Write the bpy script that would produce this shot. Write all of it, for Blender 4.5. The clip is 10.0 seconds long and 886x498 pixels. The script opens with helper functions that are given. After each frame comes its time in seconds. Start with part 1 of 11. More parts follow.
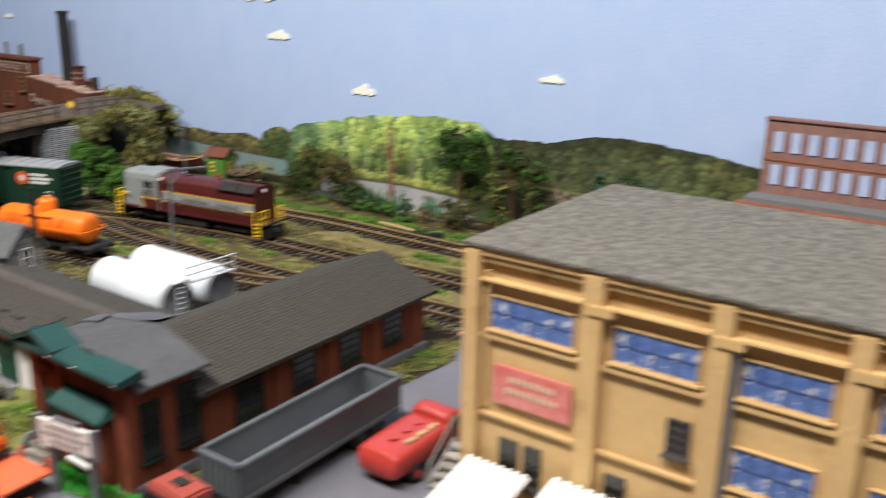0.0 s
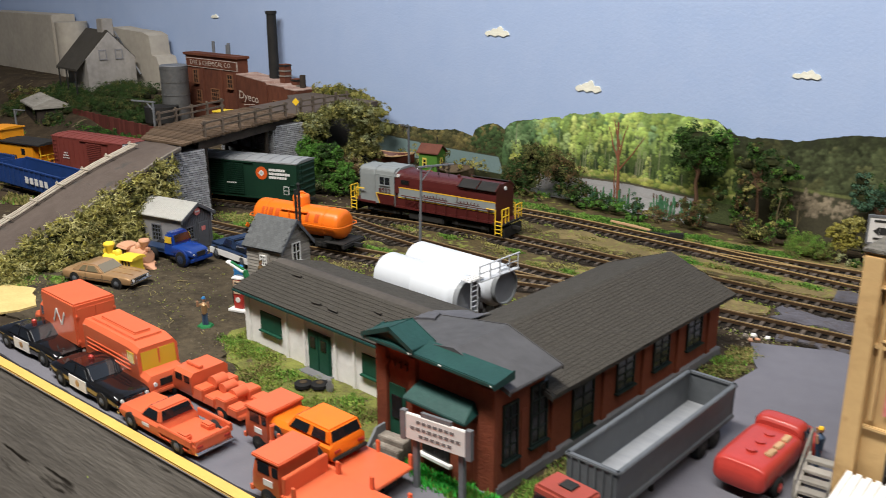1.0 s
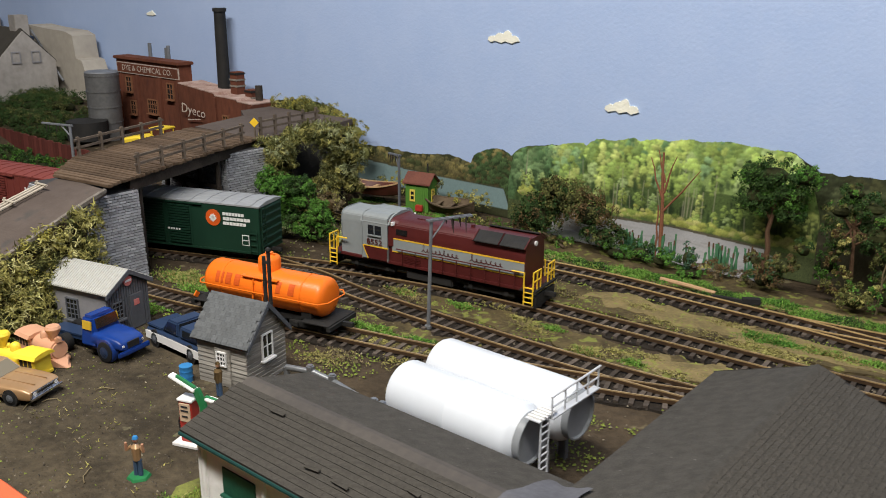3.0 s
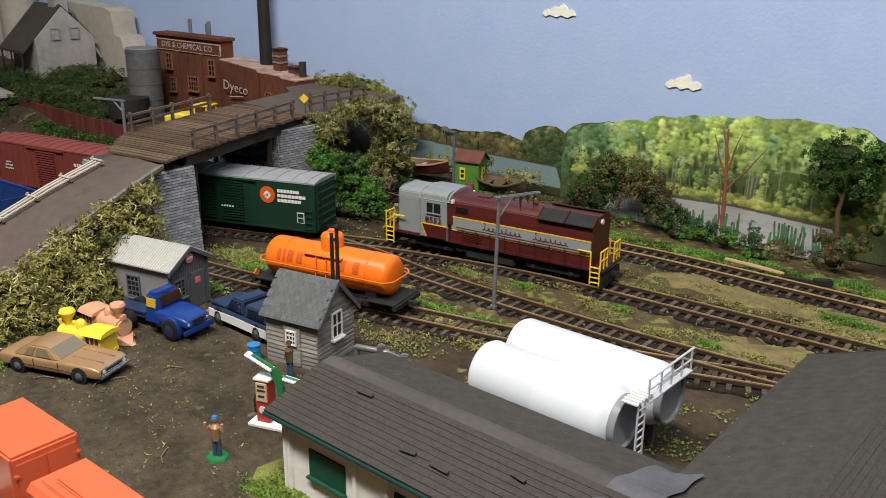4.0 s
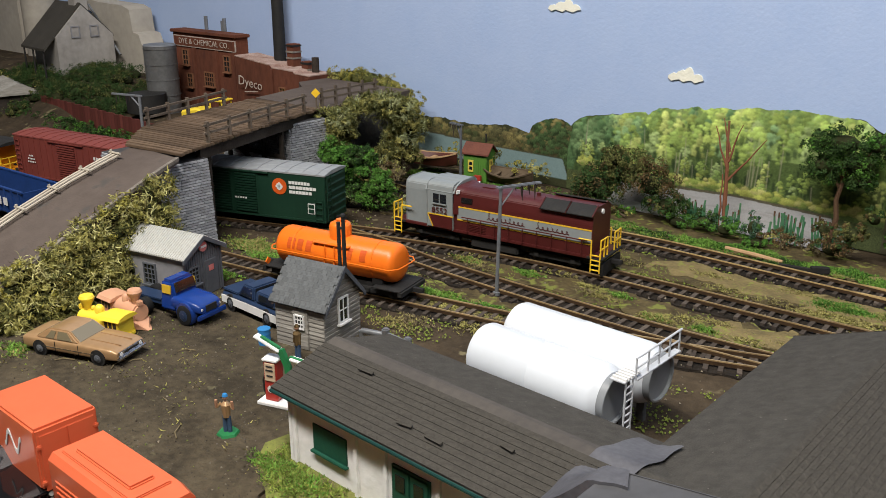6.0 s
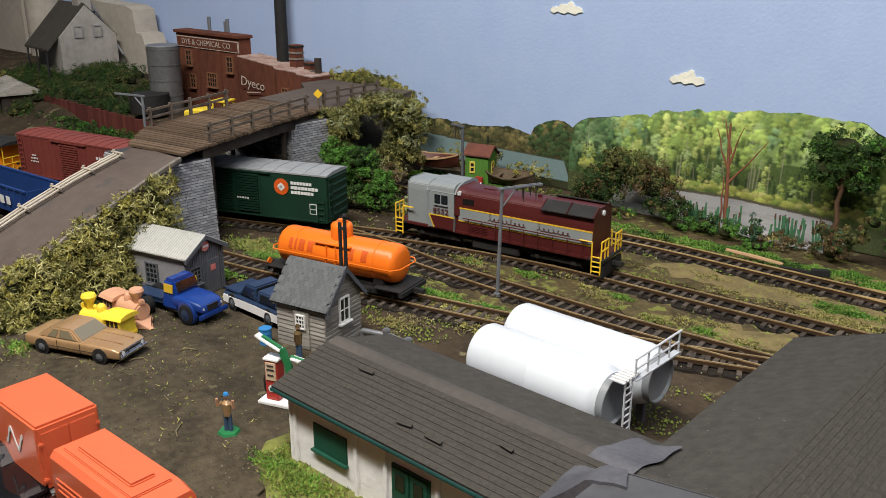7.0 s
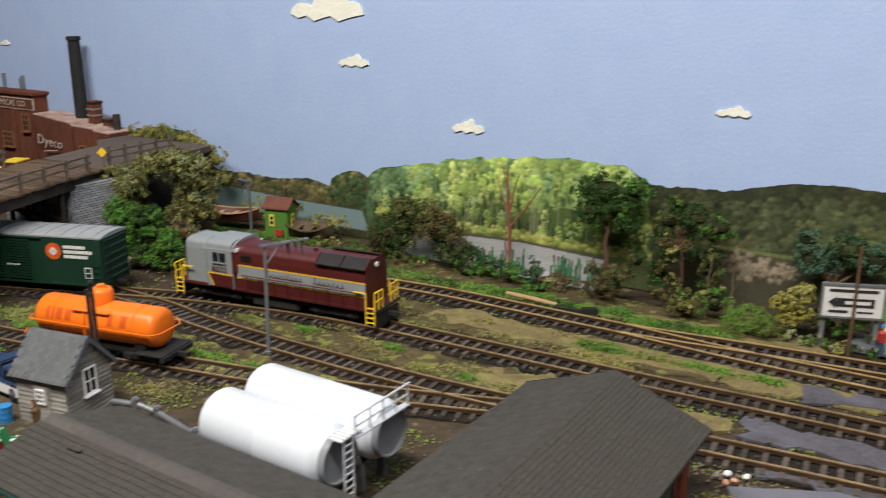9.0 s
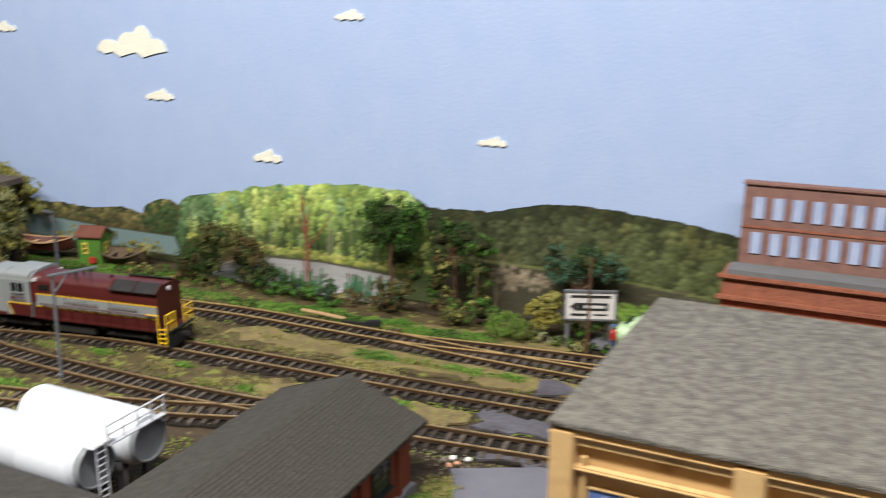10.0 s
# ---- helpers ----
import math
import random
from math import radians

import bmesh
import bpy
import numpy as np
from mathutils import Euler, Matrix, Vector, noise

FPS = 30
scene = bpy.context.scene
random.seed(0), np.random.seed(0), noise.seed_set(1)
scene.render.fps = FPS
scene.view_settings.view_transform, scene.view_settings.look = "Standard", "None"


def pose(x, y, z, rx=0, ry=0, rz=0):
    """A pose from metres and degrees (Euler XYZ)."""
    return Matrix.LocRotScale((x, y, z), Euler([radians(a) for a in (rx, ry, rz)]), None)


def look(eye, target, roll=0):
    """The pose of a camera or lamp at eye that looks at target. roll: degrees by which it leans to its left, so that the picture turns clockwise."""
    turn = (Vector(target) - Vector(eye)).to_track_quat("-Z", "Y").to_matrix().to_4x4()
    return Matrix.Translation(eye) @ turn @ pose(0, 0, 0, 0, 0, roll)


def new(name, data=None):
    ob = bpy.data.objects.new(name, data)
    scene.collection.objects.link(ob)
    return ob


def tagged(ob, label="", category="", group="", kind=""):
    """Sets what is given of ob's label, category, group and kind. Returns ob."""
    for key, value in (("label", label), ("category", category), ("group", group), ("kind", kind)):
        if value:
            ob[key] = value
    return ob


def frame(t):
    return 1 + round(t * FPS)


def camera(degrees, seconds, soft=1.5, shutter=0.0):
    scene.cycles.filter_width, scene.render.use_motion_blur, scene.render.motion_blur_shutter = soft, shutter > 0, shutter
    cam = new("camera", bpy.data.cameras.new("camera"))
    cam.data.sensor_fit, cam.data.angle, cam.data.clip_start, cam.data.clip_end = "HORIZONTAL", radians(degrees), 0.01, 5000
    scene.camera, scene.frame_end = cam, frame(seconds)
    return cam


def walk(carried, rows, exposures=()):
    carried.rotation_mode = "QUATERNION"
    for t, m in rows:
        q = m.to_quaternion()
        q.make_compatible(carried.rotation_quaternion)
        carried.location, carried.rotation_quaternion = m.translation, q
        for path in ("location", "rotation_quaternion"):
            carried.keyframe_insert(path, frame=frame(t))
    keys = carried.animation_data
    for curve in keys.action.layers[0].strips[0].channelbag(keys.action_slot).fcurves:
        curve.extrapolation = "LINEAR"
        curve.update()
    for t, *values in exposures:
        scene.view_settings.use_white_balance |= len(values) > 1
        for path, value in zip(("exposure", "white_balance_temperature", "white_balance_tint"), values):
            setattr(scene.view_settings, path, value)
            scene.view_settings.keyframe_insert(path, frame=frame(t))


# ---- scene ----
cam = camera(53.6, 10.0, soft=0.9, shutter=0.5)
PATH = [
    (0, (-0.03, 0.028, 0.227), (-1.146, 1.581, -0.356), 1.0),
    (0.3, (-0.063, 0.0, 0.225), (-1.279, 1.467, -0.383), 1.0),
    (0.5, (-0.081, -0.017, 0.226), (-1.341, 1.414, -0.378), 0.8),
    (0.7, (-0.1, -0.028, 0.228), (-1.383, 1.386, -0.368), 0.2),
    (1, (-0.122, -0.039, 0.228), (-1.432, 1.349, -0.369), -0.2),
    (1.5, (-0.155, -0.018, 0.225), (-1.467, 1.37, -0.369), 1.2),
    (2, (-0.204, 0.045, 0.231), (-1.512, 1.445, -0.342), 0.4),
    (2.2, (-0.222, 0.061, 0.227), (-1.524, 1.475, -0.326), 0.8),
    (3.3, (-0.304, 0.069, 0.222), (-1.503, 1.542, -0.406), 0.2),
    (3.5, (-0.312, 0.063, 0.219), (-1.521, 1.521, -0.423), 0.4),
    (4, (-0.318, 0.058, 0.218), (-1.554, 1.492, -0.428), 0.4),
    (4.5, (-0.314, 0.056, 0.218), (-1.569, 1.47, -0.437), 0.3),
    (5, (-0.306, 0.055, 0.22), (-1.566, 1.463, -0.436), 0.0),
    (5.5, (-0.301, 0.052, 0.22), (-1.565, 1.456, -0.438), -0.2),
    (7, (-0.297, 0.049, 0.22), (-1.566, 1.45, -0.433), 0.1),
    (7.5, (-0.298, 0.049, 0.218), (-1.556, 1.457, -0.442), 0.2),
    (8, (-0.289, 0.059, 0.218), (-1.515, 1.494, -0.445), -0.2),
    (8.5, (-0.266, 0.075, 0.221), (-1.415, 1.588, -0.404), -0.1),
    (9, (-0.243, 0.094, 0.227), (-1.307, 1.692, -0.334), -0.2),
    (9.5, (-0.1966, 0.0984, 0.228), (-1.2026, 1.7404, -0.312), 0.6),
    (10, (-0.1508, 0.0774, 0.248), (-0.9798, 1.8194, -0.28), 0.2),
]
walk(cam, [(t, look(eye, target, roll)) for t, eye, target, roll in PATH], [(0, 0.30), (0.5, 0.18), (1, 0.08), (2, 0.02), (8.5, 0.02), (9, 0.06), (9.5, 0.14), (10, 0.28)])

# ---------------------------------------------------------------- light
world = bpy.data.worlds.new("world")
scene.world = world
world.use_nodes = True
world.node_tree.nodes["Background"].inputs[0].default_value = (0.9, 0.95, 1.0, 1)
world.node_tree.nodes["Background"].inputs[1].default_value = 0.02


def area(name, place, target, sx, sy, watts, colour):
    lamp = bpy.data.lights.new(name, "AREA")
    lamp.shape, lamp.size, lamp.size_y = "RECTANGLE", sx, sy
    lamp.energy, lamp.color = watts, colour
    ob = new(name, lamp)
    ob.matrix_world = look(place, target)
    return ob


# two ceiling tubes of the room over the aisle, the stronger one to the west
TUBE = (1.0, 0.965, 0.91)
area("ceiling_tube_light", (-0.58, -0.12, 1.11), (-0.56, 0.25, 0.0), 1.1, 0.12, 23.0, TUBE)
area("ceiling_tube_light", (0.10, -0.22, 1.28), (0.0, 0.35, 0.0), 1.2, 0.12, 13.0, TUBE)
scene.view_settings.exposure = 0.0


# ---------------------------------------------------------------- materials
def nodes_of(name):
    m = bpy.data.materials.new(name)
    m.use_nodes = True
    return m, m.node_tree.nodes, m.node_tree.links, m.node_tree.nodes["Principled BSDF"]


def mat(name, col, col2=None, rough=0.6, metal=0.0, scale=60.0, mix=0.5, bump=0.0, bscale=None, stretch=(1, 1, 1),
        spots=None, spot_at=0.62, spec=0.3, vary=0.0, island=0.0, coat=0.0, detail=6.0, sharp=0.18):
    """A surface with two scales of noise between col and col2, optional spots of a third colour, bump, and variation by piece."""
    m, n, l, p = nodes_of(name)
    p.inputs["Roughness"].default_value, p.inputs["Metallic"].default_value = rough, metal
    p.inputs["Specular IOR Level"].default_value = spec if rough < 0.8 else min(spec, 0.1)
    p.inputs["Coat Weight"].default_value = coat
    col2 = col2 or tuple(c * 0.8 for c in col)
    tc = n.new("ShaderNodeTexCoord")
    mp = n.new("ShaderNodeMapping")
    mp.inputs["Scale"].default_value = stretch
    l.new(tc.outputs["Object"], mp.inputs["Vector"])
    big = n.new("ShaderNodeTexNoise")
    big.inputs["Scale"].default_value, big.inputs["Detail"].default_value = scale, detail
    fine = n.new("ShaderNodeTexNoise")
    fine.inputs["Scale"].default_value, fine.inputs["Detail"].default_value = scale * 7.3, 3
    for t in (big, fine):
        l.new(mp.outputs[0], t.inputs["Vector"])
    both = n.new("ShaderNodeMath")
    both.operation = "MULTIPLY_ADD"
    l.new(fine.outputs["Fac"], both.inputs[0])
    both.inputs[1].default_value = 0.45
    half = n.new("ShaderNodeMath")
    half.operation = "MULTIPLY_ADD"
    l.new(big.outputs["Fac"], half.inputs[0])
    half.inputs[1].default_value, half.inputs[2].default_value = 0.75, -0.1
    l.new(half.outputs[0], both.inputs[2])
    ramp = n.new("ShaderNodeMapRange")
    ramp.inputs["From Min"].default_value, ramp.inputs["From Max"].default_value = mix - sharp, mix + sharp
    l.new(both.outputs[0], ramp.inputs["Value"])
    mixer = n.new("ShaderNodeMix")
    mixer.data_type = "RGBA"
    mixer.inputs["A"].default_value, mixer.inputs["B"].default_value = (*col, 1), (*col2, 1)
    l.new(ramp.outputs[0], mixer.inputs["Factor"])
    out = mixer.outputs["Result"]
    if spots:
        st = n.new("ShaderNodeTexNoise")
        st.inputs["Scale"].default_value, st.inputs["Detail"].default_value = scale * 2.6, 4
        l.new(mp.outputs[0], st.inputs["Vector"])
        sr = n.new("ShaderNodeMapRange")
        sr.inputs["From Min"].default_value, sr.inputs["From Max"].default_value = spot_at, spot_at + 0.07
        l.new(st.outputs["Fac"], sr.inputs["Value"])
        sm = n.new("ShaderNodeMix")
        sm.data_type = "RGBA"
        l.new(sr.outputs[0], sm.inputs["Factor"])
        l.new(out, sm.inputs["A"])
        sm.inputs["B"].default_value = (*spots, 1)
        out = sm.outputs["Result"]
    if vary or island:
        hs = n.new("ShaderNodeHueSaturation")
        mr = n.new("ShaderNodeMapRange")
        v = vary or island
        mr.inputs["To Min"].default_value, mr.inputs["To Max"].default_value = 1 - v, 1 + v
        if island:
            g = n.new("ShaderNodeNewGeometry")
            l.new(g.outputs["Random Per Island"], mr.inputs["Value"])
        else:
            g = n.new("ShaderNodeObjectInfo")
            l.new(g.outputs["Random"], mr.inputs["Value"])
        l.new(mr.outputs[0], hs.inputs["Value"])
        l.new(out, hs.inputs["Color"])
        out = hs.outputs["Color"]
    l.new(out, p.inputs["Base Color"])
    if bump:
        bt = n.new("ShaderNodeTexNoise")
        bt.inputs["Scale"].default_value, bt.inputs["Detail"].default_value = bscale or scale * 5, 5
        l.new(mp.outputs[0], bt.inputs["Vector"])
        b = n.new("ShaderNodeBump")
        b.inputs["Strength"].default_value, b.inputs["Distance"].default_value = min(1, bump), 0.0012 * max(1, bump)
        l.new(bt.outputs["Fac"], b.inputs["Height"])
        l.new(b.outputs[0], p.inputs["Normal"])
    return m


def glass(name, tint, rough=0.05):
    m, n, l, p = nodes_of(name)
    p.inputs["Base Color"].default_value = (*tint, 1)
    p.inputs["Roughness"].default_value = rough
    p.inputs["Specular IOR Level"].default_value = 0.8
    return m


M = {}
M["sky"] = mat("sky_blue_wall_paint", (0.345, 0.445, 0.665), (0.375, 0.47, 0.68), rough=0.62, scale=30, bump=0.16, bscale=420, spec=0.25)
M["cloud"] = mat("cream_cloud_board", (0.82, 0.80, 0.68), (0.72, 0.71, 0.62), rough=0.8, scale=60, bump=0.4)
M["room"] = mat("room_wall_paint", (0.32, 0.30, 0.27), rough=0.8, scale=3)
M["ceil"] = mat("white_ceiling_paint", (0.36, 0.35, 0.34), rough=0.8, scale=3)
M["carpet"] = mat("grey_carpet", (0.06, 0.06, 0.065), (0.09, 0.085, 0.08), rough=0.95, scale=40, bump=0.6)
M["barn"] = mat("brown_grey_weathered_board", (0.34, 0.305, 0.265), (0.21, 0.188, 0.165), rough=0.85, scale=7, stretch=(1, 1, 5),
                spots=(0.040, 0.033, 0.027), spot_at=0.63, bump=0.3, bscale=70)
M["yellow_edge"] = mat("yellow_painted_edge", (0.68, 0.44, 0.11), (0.60, 0.37, 0.10), rough=0.55, scale=50, bump=0.2)
M["soil"] = mat("brown_scenic_earth", (0.074, 0.054, 0.034), (0.032, 0.024, 0.016), rough=0.95, scale=28, bump=0.9, bscale=420,
                spots=(0.155, 0.13, 0.072), spot_at=0.62)
M["straw"] = mat("tan_scenic_turf", (0.118, 0.090, 0.042), (0.040, 0.031, 0.018), rough=0.95, scale=45, bump=0.9, bscale=500,
                 spots=(0.165, 0.175, 0.045), spot_at=0.56)
M["lawn"] = mat("olive_green_turf", (0.185, 0.200, 0.050), (0.090, 0.085, 0.034), rough=0.95, scale=60, bump=1.0, bscale=500, spots=(0.090, 0.074, 0.042), spot_at=0.62)
M["sand"] = mat("bare_yellow_sand", (0.62, 0.47, 0.20), (0.50, 0.37, 0.15), rough=0.95, scale=60, bump=0.6, bscale=500)
M["straw_gold"] = mat("sandy_scenic_turf", (0.235, 0.178, 0.080), (0.120, 0.095, 0.046), rough=0.95, scale=70, bump=1.2, bscale=500, spots=(0.20, 0.20, 0.055), spot_at=0.57)
M["lot"] = mat("dark_oily_dirt", (0.036, 0.029, 0.020), (0.086, 0.068, 0.044), rough=0.95, scale=34, bump=1.0, bscale=650,
               spots=(0.120, 0.105, 0.062), spot_at=0.65, sharp=0.16)
M["asphalt"] = mat("grey_painted_asphalt", (0.115, 0.113, 0.132), (0.142, 0.138, 0.158), rough=0.75, scale=14, bump=0.15, bscale=700)
M["slate_slab"] = mat("stained_concrete_slab", (0.110, 0.104, 0.122), (0.055, 0.050, 0.054), rough=0.75, scale=55, bump=0.5, bscale=400, spots=(0.085, 0.062, 0.044), spot_at=0.62)
M["road"] = mat("worn_brown_asphalt", (0.080, 0.062, 0.053), (0.108, 0.086, 0.073), rough=0.9, scale=18, bump=0.35, bscale=600,
                spots=(0.075, 0.066, 0.06), spot_at=0.64)
M["bed"] = mat("cinder_track_bed", (0.013, 0.011, 0.009), (0.030, 0.024, 0.019), rough=0.95, scale=60, bump=0.9, bscale=700, spots=(0.10, 0.08, 0.055), spot_at=0.66)
M["kerb"] = mat("pale_concrete_edge", (0.27, 0.24, 0.205), (0.10, 0.083, 0.070), rough=0.9, scale=110, bump=0.4)
M["tie"] = mat("creosoted_tie", (0.050, 0.040, 0.033), (0.085, 0.068, 0.055), rough=0.85, scale=180, stretch=(0.2, 1, 1), bump=0.4, vary=0.45)
M["rail"] = mat("rusty_rail", (0.085, 0.050, 0.026), (0.045, 0.028, 0.018), rough=0.5, metal=0.3, scale=120, bump=0.2)
M["railhead"] = mat("worn_rail_head", (0.62, 0.43, 0.21), (0.34, 0.23, 0.12), rough=0.36, metal=0.6, scale=90)
# brighter copy of the rail head, its gold painted for the ceiling light's reflection
M["railhead_gold"] = mat("glinting_rail_head", (0.95, 0.68, 0.33), (0.62, 0.42, 0.19), rough=0.36, metal=0.6, scale=90)
M["ballast"] = mat("ballast_grain", (0.10, 0.085, 0.07), (0.06, 0.05, 0.042), rough=0.95, scale=200, island=0.6)
M["pebble"] = mat("pale_pebble", (0.24, 0.205, 0.15), (0.15, 0.13, 0.10), rough=0.95, scale=200, island=0.5)
M["stone"] = mat("grey_stone_block", (0.36, 0.365, 0.38), (0.27, 0.272, 0.29), rough=0.9, scale=110, bump=0.5, island=0.25)
M["mortar"] = mat("dark_mortar", (0.045, 0.044, 0.046), (0.065, 0.062, 0.063), rough=0.95, scale=120, bump=0.3)
M["plank"] = mat("brown_deck_plank", (0.135, 0.092, 0.060), (0.075, 0.050, 0.033), rough=0.85, scale=60, stretch=(0.25, 3, 1), bump=0.5, vary=0.3)
M["timber"] = mat("dark_bridge_timber", (0.030, 0.024, 0.020), (0.055, 0.044, 0.036), rough=0.9, scale=80, bump=0.4)
M["rail_wood"] = mat("weathered_rail_wood", (0.16, 0.125, 0.095), (0.09, 0.07, 0.055), rough=0.9, scale=90, bump=0.3)
M["white_wood"] = mat("bleached_guard_rail", (0.48, 0.43, 0.35), (0.35, 0.30, 0.24), rough=0.85, scale=90, bump=0.3)
M["brick"] = mat("red_brown_brick_paint", (0.20, 0.058, 0.030), (0.145, 0.042, 0.024), rough=0.8, scale=45, bump=0.35, bscale=900)
M["brick_dark"] = mat("brown_brick_wall", (0.155, 0.056, 0.034), (0.085, 0.033, 0.022), rough=0.85, scale=30, stretch=(1, 1, 0.4), bump=0.35, bscale=700,
                      spots=(0.09, 0.035, 0.026), spot_at=0.62)
M["brick_trim"] = mat("tan_window_trim", (0.23, 0.105, 0.055), (0.15, 0.07, 0.04), rough=0.85, scale=60, bump=0.2)
M["cap_pale"] = mat("pale_pink_coping", (0.48, 0.36, 0.31), (0.24, 0.14, 0.11), rough=0.9, scale=70, bump=0.3)
M["faded_letter"] = mat("faded_white_paint", (0.52, 0.46, 0.41), (0.30, 0.22, 0.18), rough=0.85, scale=150, bump=0.2)
M["foundation"] = mat("grey_foundation", (0.16, 0.16, 0.165), rough=0.9, scale=60, bump=0.3)
M["shingle"] = mat("dark_grey_shingle", (0.045, 0.041, 0.035), (0.060, 0.054, 0.046), rough=0.9, scale=90, bump=0.6, bscale=900, vary=0.015, spots=(0.105, 0.098, 0.088), spot_at=0.74, sharp=0.10)
M["shingles"] = mat("dark_grey_shingles", (0.045, 0.041, 0.035), (0.060, 0.054, 0.046), rough=0.88, scale=60, bump=0.6, bscale=900, island=0.015)
M["felt"] = mat("black_roof_felt", (0.042, 0.039, 0.034), (0.062, 0.057, 0.050), rough=0.9, scale=210, bump=0.5, bscale=900, spots=(0.15, 0.14, 0.125), spot_at=0.70, sharp=0.16)
M["ridgecap"] = mat("brown_roof_cap", (0.085, 0.075, 0.066), (0.06, 0.054, 0.05), rough=0.85, scale=40, bump=0.2)
M["grey_roof"] = mat("smooth_grey_roofing", (0.074, 0.073, 0.077), (0.046, 0.045, 0.047), rough=0.7, scale=22, bump=0.2, bscale=200)
M["flashing"] = mat("crumpled_grey_flashing", (0.095, 0.094, 0.104), (0.058, 0.057, 0.064), rough=0.7, scale=60, bump=0.5, bscale=120)
M["green"] = mat("dark_green_trim", (0.008, 0.040, 0.036), (0.012, 0.056, 0.048), rough=0.55, scale=60, bump=0.2)
M["door_green"] = mat("bottle_green_paint", (0.008, 0.050, 0.030), (0.012, 0.07, 0.042), rough=0.5, scale=60, bump=0.15)
M["white_wall"] = mat("white_painted_clapboard", (0.80, 0.785, 0.76), (0.70, 0.685, 0.66), rough=0.75, scale=50, bump=0.25)
M["cream"] = mat("ochre_stucco", (0.58, 0.385, 0.175), (0.50, 0.325, 0.145), rough=0.75, scale=26, bump=0.2, bscale=300,
                 spots=(0.42, 0.26, 0.11), spot_at=0.63)
M["gravel_roof"] = mat("grey_gravel_roof", (0.172, 0.160, 0.136), (0.095, 0.088, 0.077), rough=0.95, scale=240, stretch=(0.9, 1.1, 1), bump=1.0, bscale=800, sharp=0.12, spots=(0.23, 0.215, 0.185), spot_at=0.66)
M["shack"] = mat("grey_weathered_siding", (0.32, 0.30, 0.265), (0.17, 0.155, 0.135), rough=0.9, scale=60, stretch=(0.3, 0.3, 2), bump=0.5, vary=0.25)
M["slate"] = mat("blue_grey_slate", (0.125, 0.13, 0.132), (0.078, 0.082, 0.085), rough=0.8, scale=80, bump=0.5, vary=0.12)
M["shed_grey"] = mat("grey_shed_paint", (0.25, 0.245, 0.25), (0.205, 0.20, 0.21), rough=0.7, scale=50, bump=0.2)
M["shed_dark"] = mat("slate_grey_boards", (0.10, 0.105, 0.115), (0.075, 0.08, 0.09), rough=0.75, scale=60, bump=0.3)
M["tin"] = mat("pale_corrugated_tin", (0.50, 0.49, 0.45), (0.40, 0.39, 0.36), rough=0.5, metal=0.2, scale=50, bump=0.1)
M["white_tank"] = mat("glossy_white_plastic", (0.60, 0.625, 0.66), (0.57, 0.595, 0.63), rough=0.35, scale=30)
M["rail_white"] = mat("white_plastic_railing", (0.52, 0.53, 0.55), (0.44, 0.45, 0.47), rough=0.4, scale=60)
M["grey_end"] = mat("pale_grey_plastic", (0.22, 0.23, 0.24), (0.18, 0.19, 0.20), rough=0.4, scale=30)
M["silo_steel"] = mat("dull_ribbed_steel", (0.20, 0.20, 0.20), (0.13, 0.13, 0.128), rough=0.45, metal=0.5, scale=40)
M["steel"] = mat("galvanised_steel", (0.30, 0.31, 0.32), (0.22, 0.225, 0.23), rough=0.45, metal=0.7, scale=60)
M["grey_metal"] = mat("weathered_grey_metal", (0.20, 0.21, 0.225), (0.14, 0.145, 0.155), rough=0.55, metal=0.3, scale=60, bump=0.1)
M["orange"] = mat("orange_plastic", (0.62, 0.125, 0.052), (0.56, 0.112, 0.046), rough=0.38, scale=20, bump=0.03)
M["orange_tank"] = mat("orange_tank_paint", (0.80, 0.17, 0.012), (0.74, 0.15, 0.012), rough=0.35, scale=25)
M["orange_red"] = mat("red_orange_lettering", (0.60, 0.095, 0.015), rough=0.4)
M["black"] = mat("black_gloss_paint", (0.006, 0.006, 0.007), (0.009, 0.009, 0.01), rough=0.12, coat=0.6, scale=30)
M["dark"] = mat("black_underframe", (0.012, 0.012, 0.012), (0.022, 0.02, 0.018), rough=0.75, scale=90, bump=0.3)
M["tyre"] = mat("black_rubber", (0.012, 0.012, 0.013), (0.02, 0.02, 0.02), rough=0.8, scale=90)
M["chrome"] = mat("chrome", (0.72, 0.72, 0.74), (0.62, 0.62, 0.64), rough=0.12, metal=1.0, scale=40)
M["white"] = mat("white_paint", (0.74, 0.73, 0.71), (0.66, 0.65, 0.63), rough=0.5, scale=50)
M["letter"] = mat("white_lettering", (0.70, 0.69, 0.66), (0.58, 0.57, 0.55), rough=0.6, scale=200)
M["tan"] = mat("gold_tan_car_paint", (0.40, 0.245, 0.125), (0.34, 0.205, 0.10), rough=0.3, metal=0.25, coat=0.4, scale=40)
M["blue"] = mat("royal_blue_plastic", (0.008, 0.040, 0.22), (0.010, 0.036, 0.18), rough=0.25, coat=0.3, scale=30)
M["navy"] = mat("navy_blue_paint", (0.022, 0.040, 0.085), (0.018, 0.032, 0.07), rough=0.3, scale=40)
M["blue_car"] = mat("faded_blue_car_paint", (0.016, 0.05, 0.19), (0.012, 0.036, 0.13), rough=0.5, scale=60)
M["yellow"] = mat("bright_yellow_plastic", (0.85, 0.62, 0.05), (0.80, 0.58, 0.05), rough=0.4, scale=30)
M["safety"] = mat("yellow_handrail_paint", (0.78, 0.50, 0.03), (0.70, 0.44, 0.03), rough=0.45, scale=60)
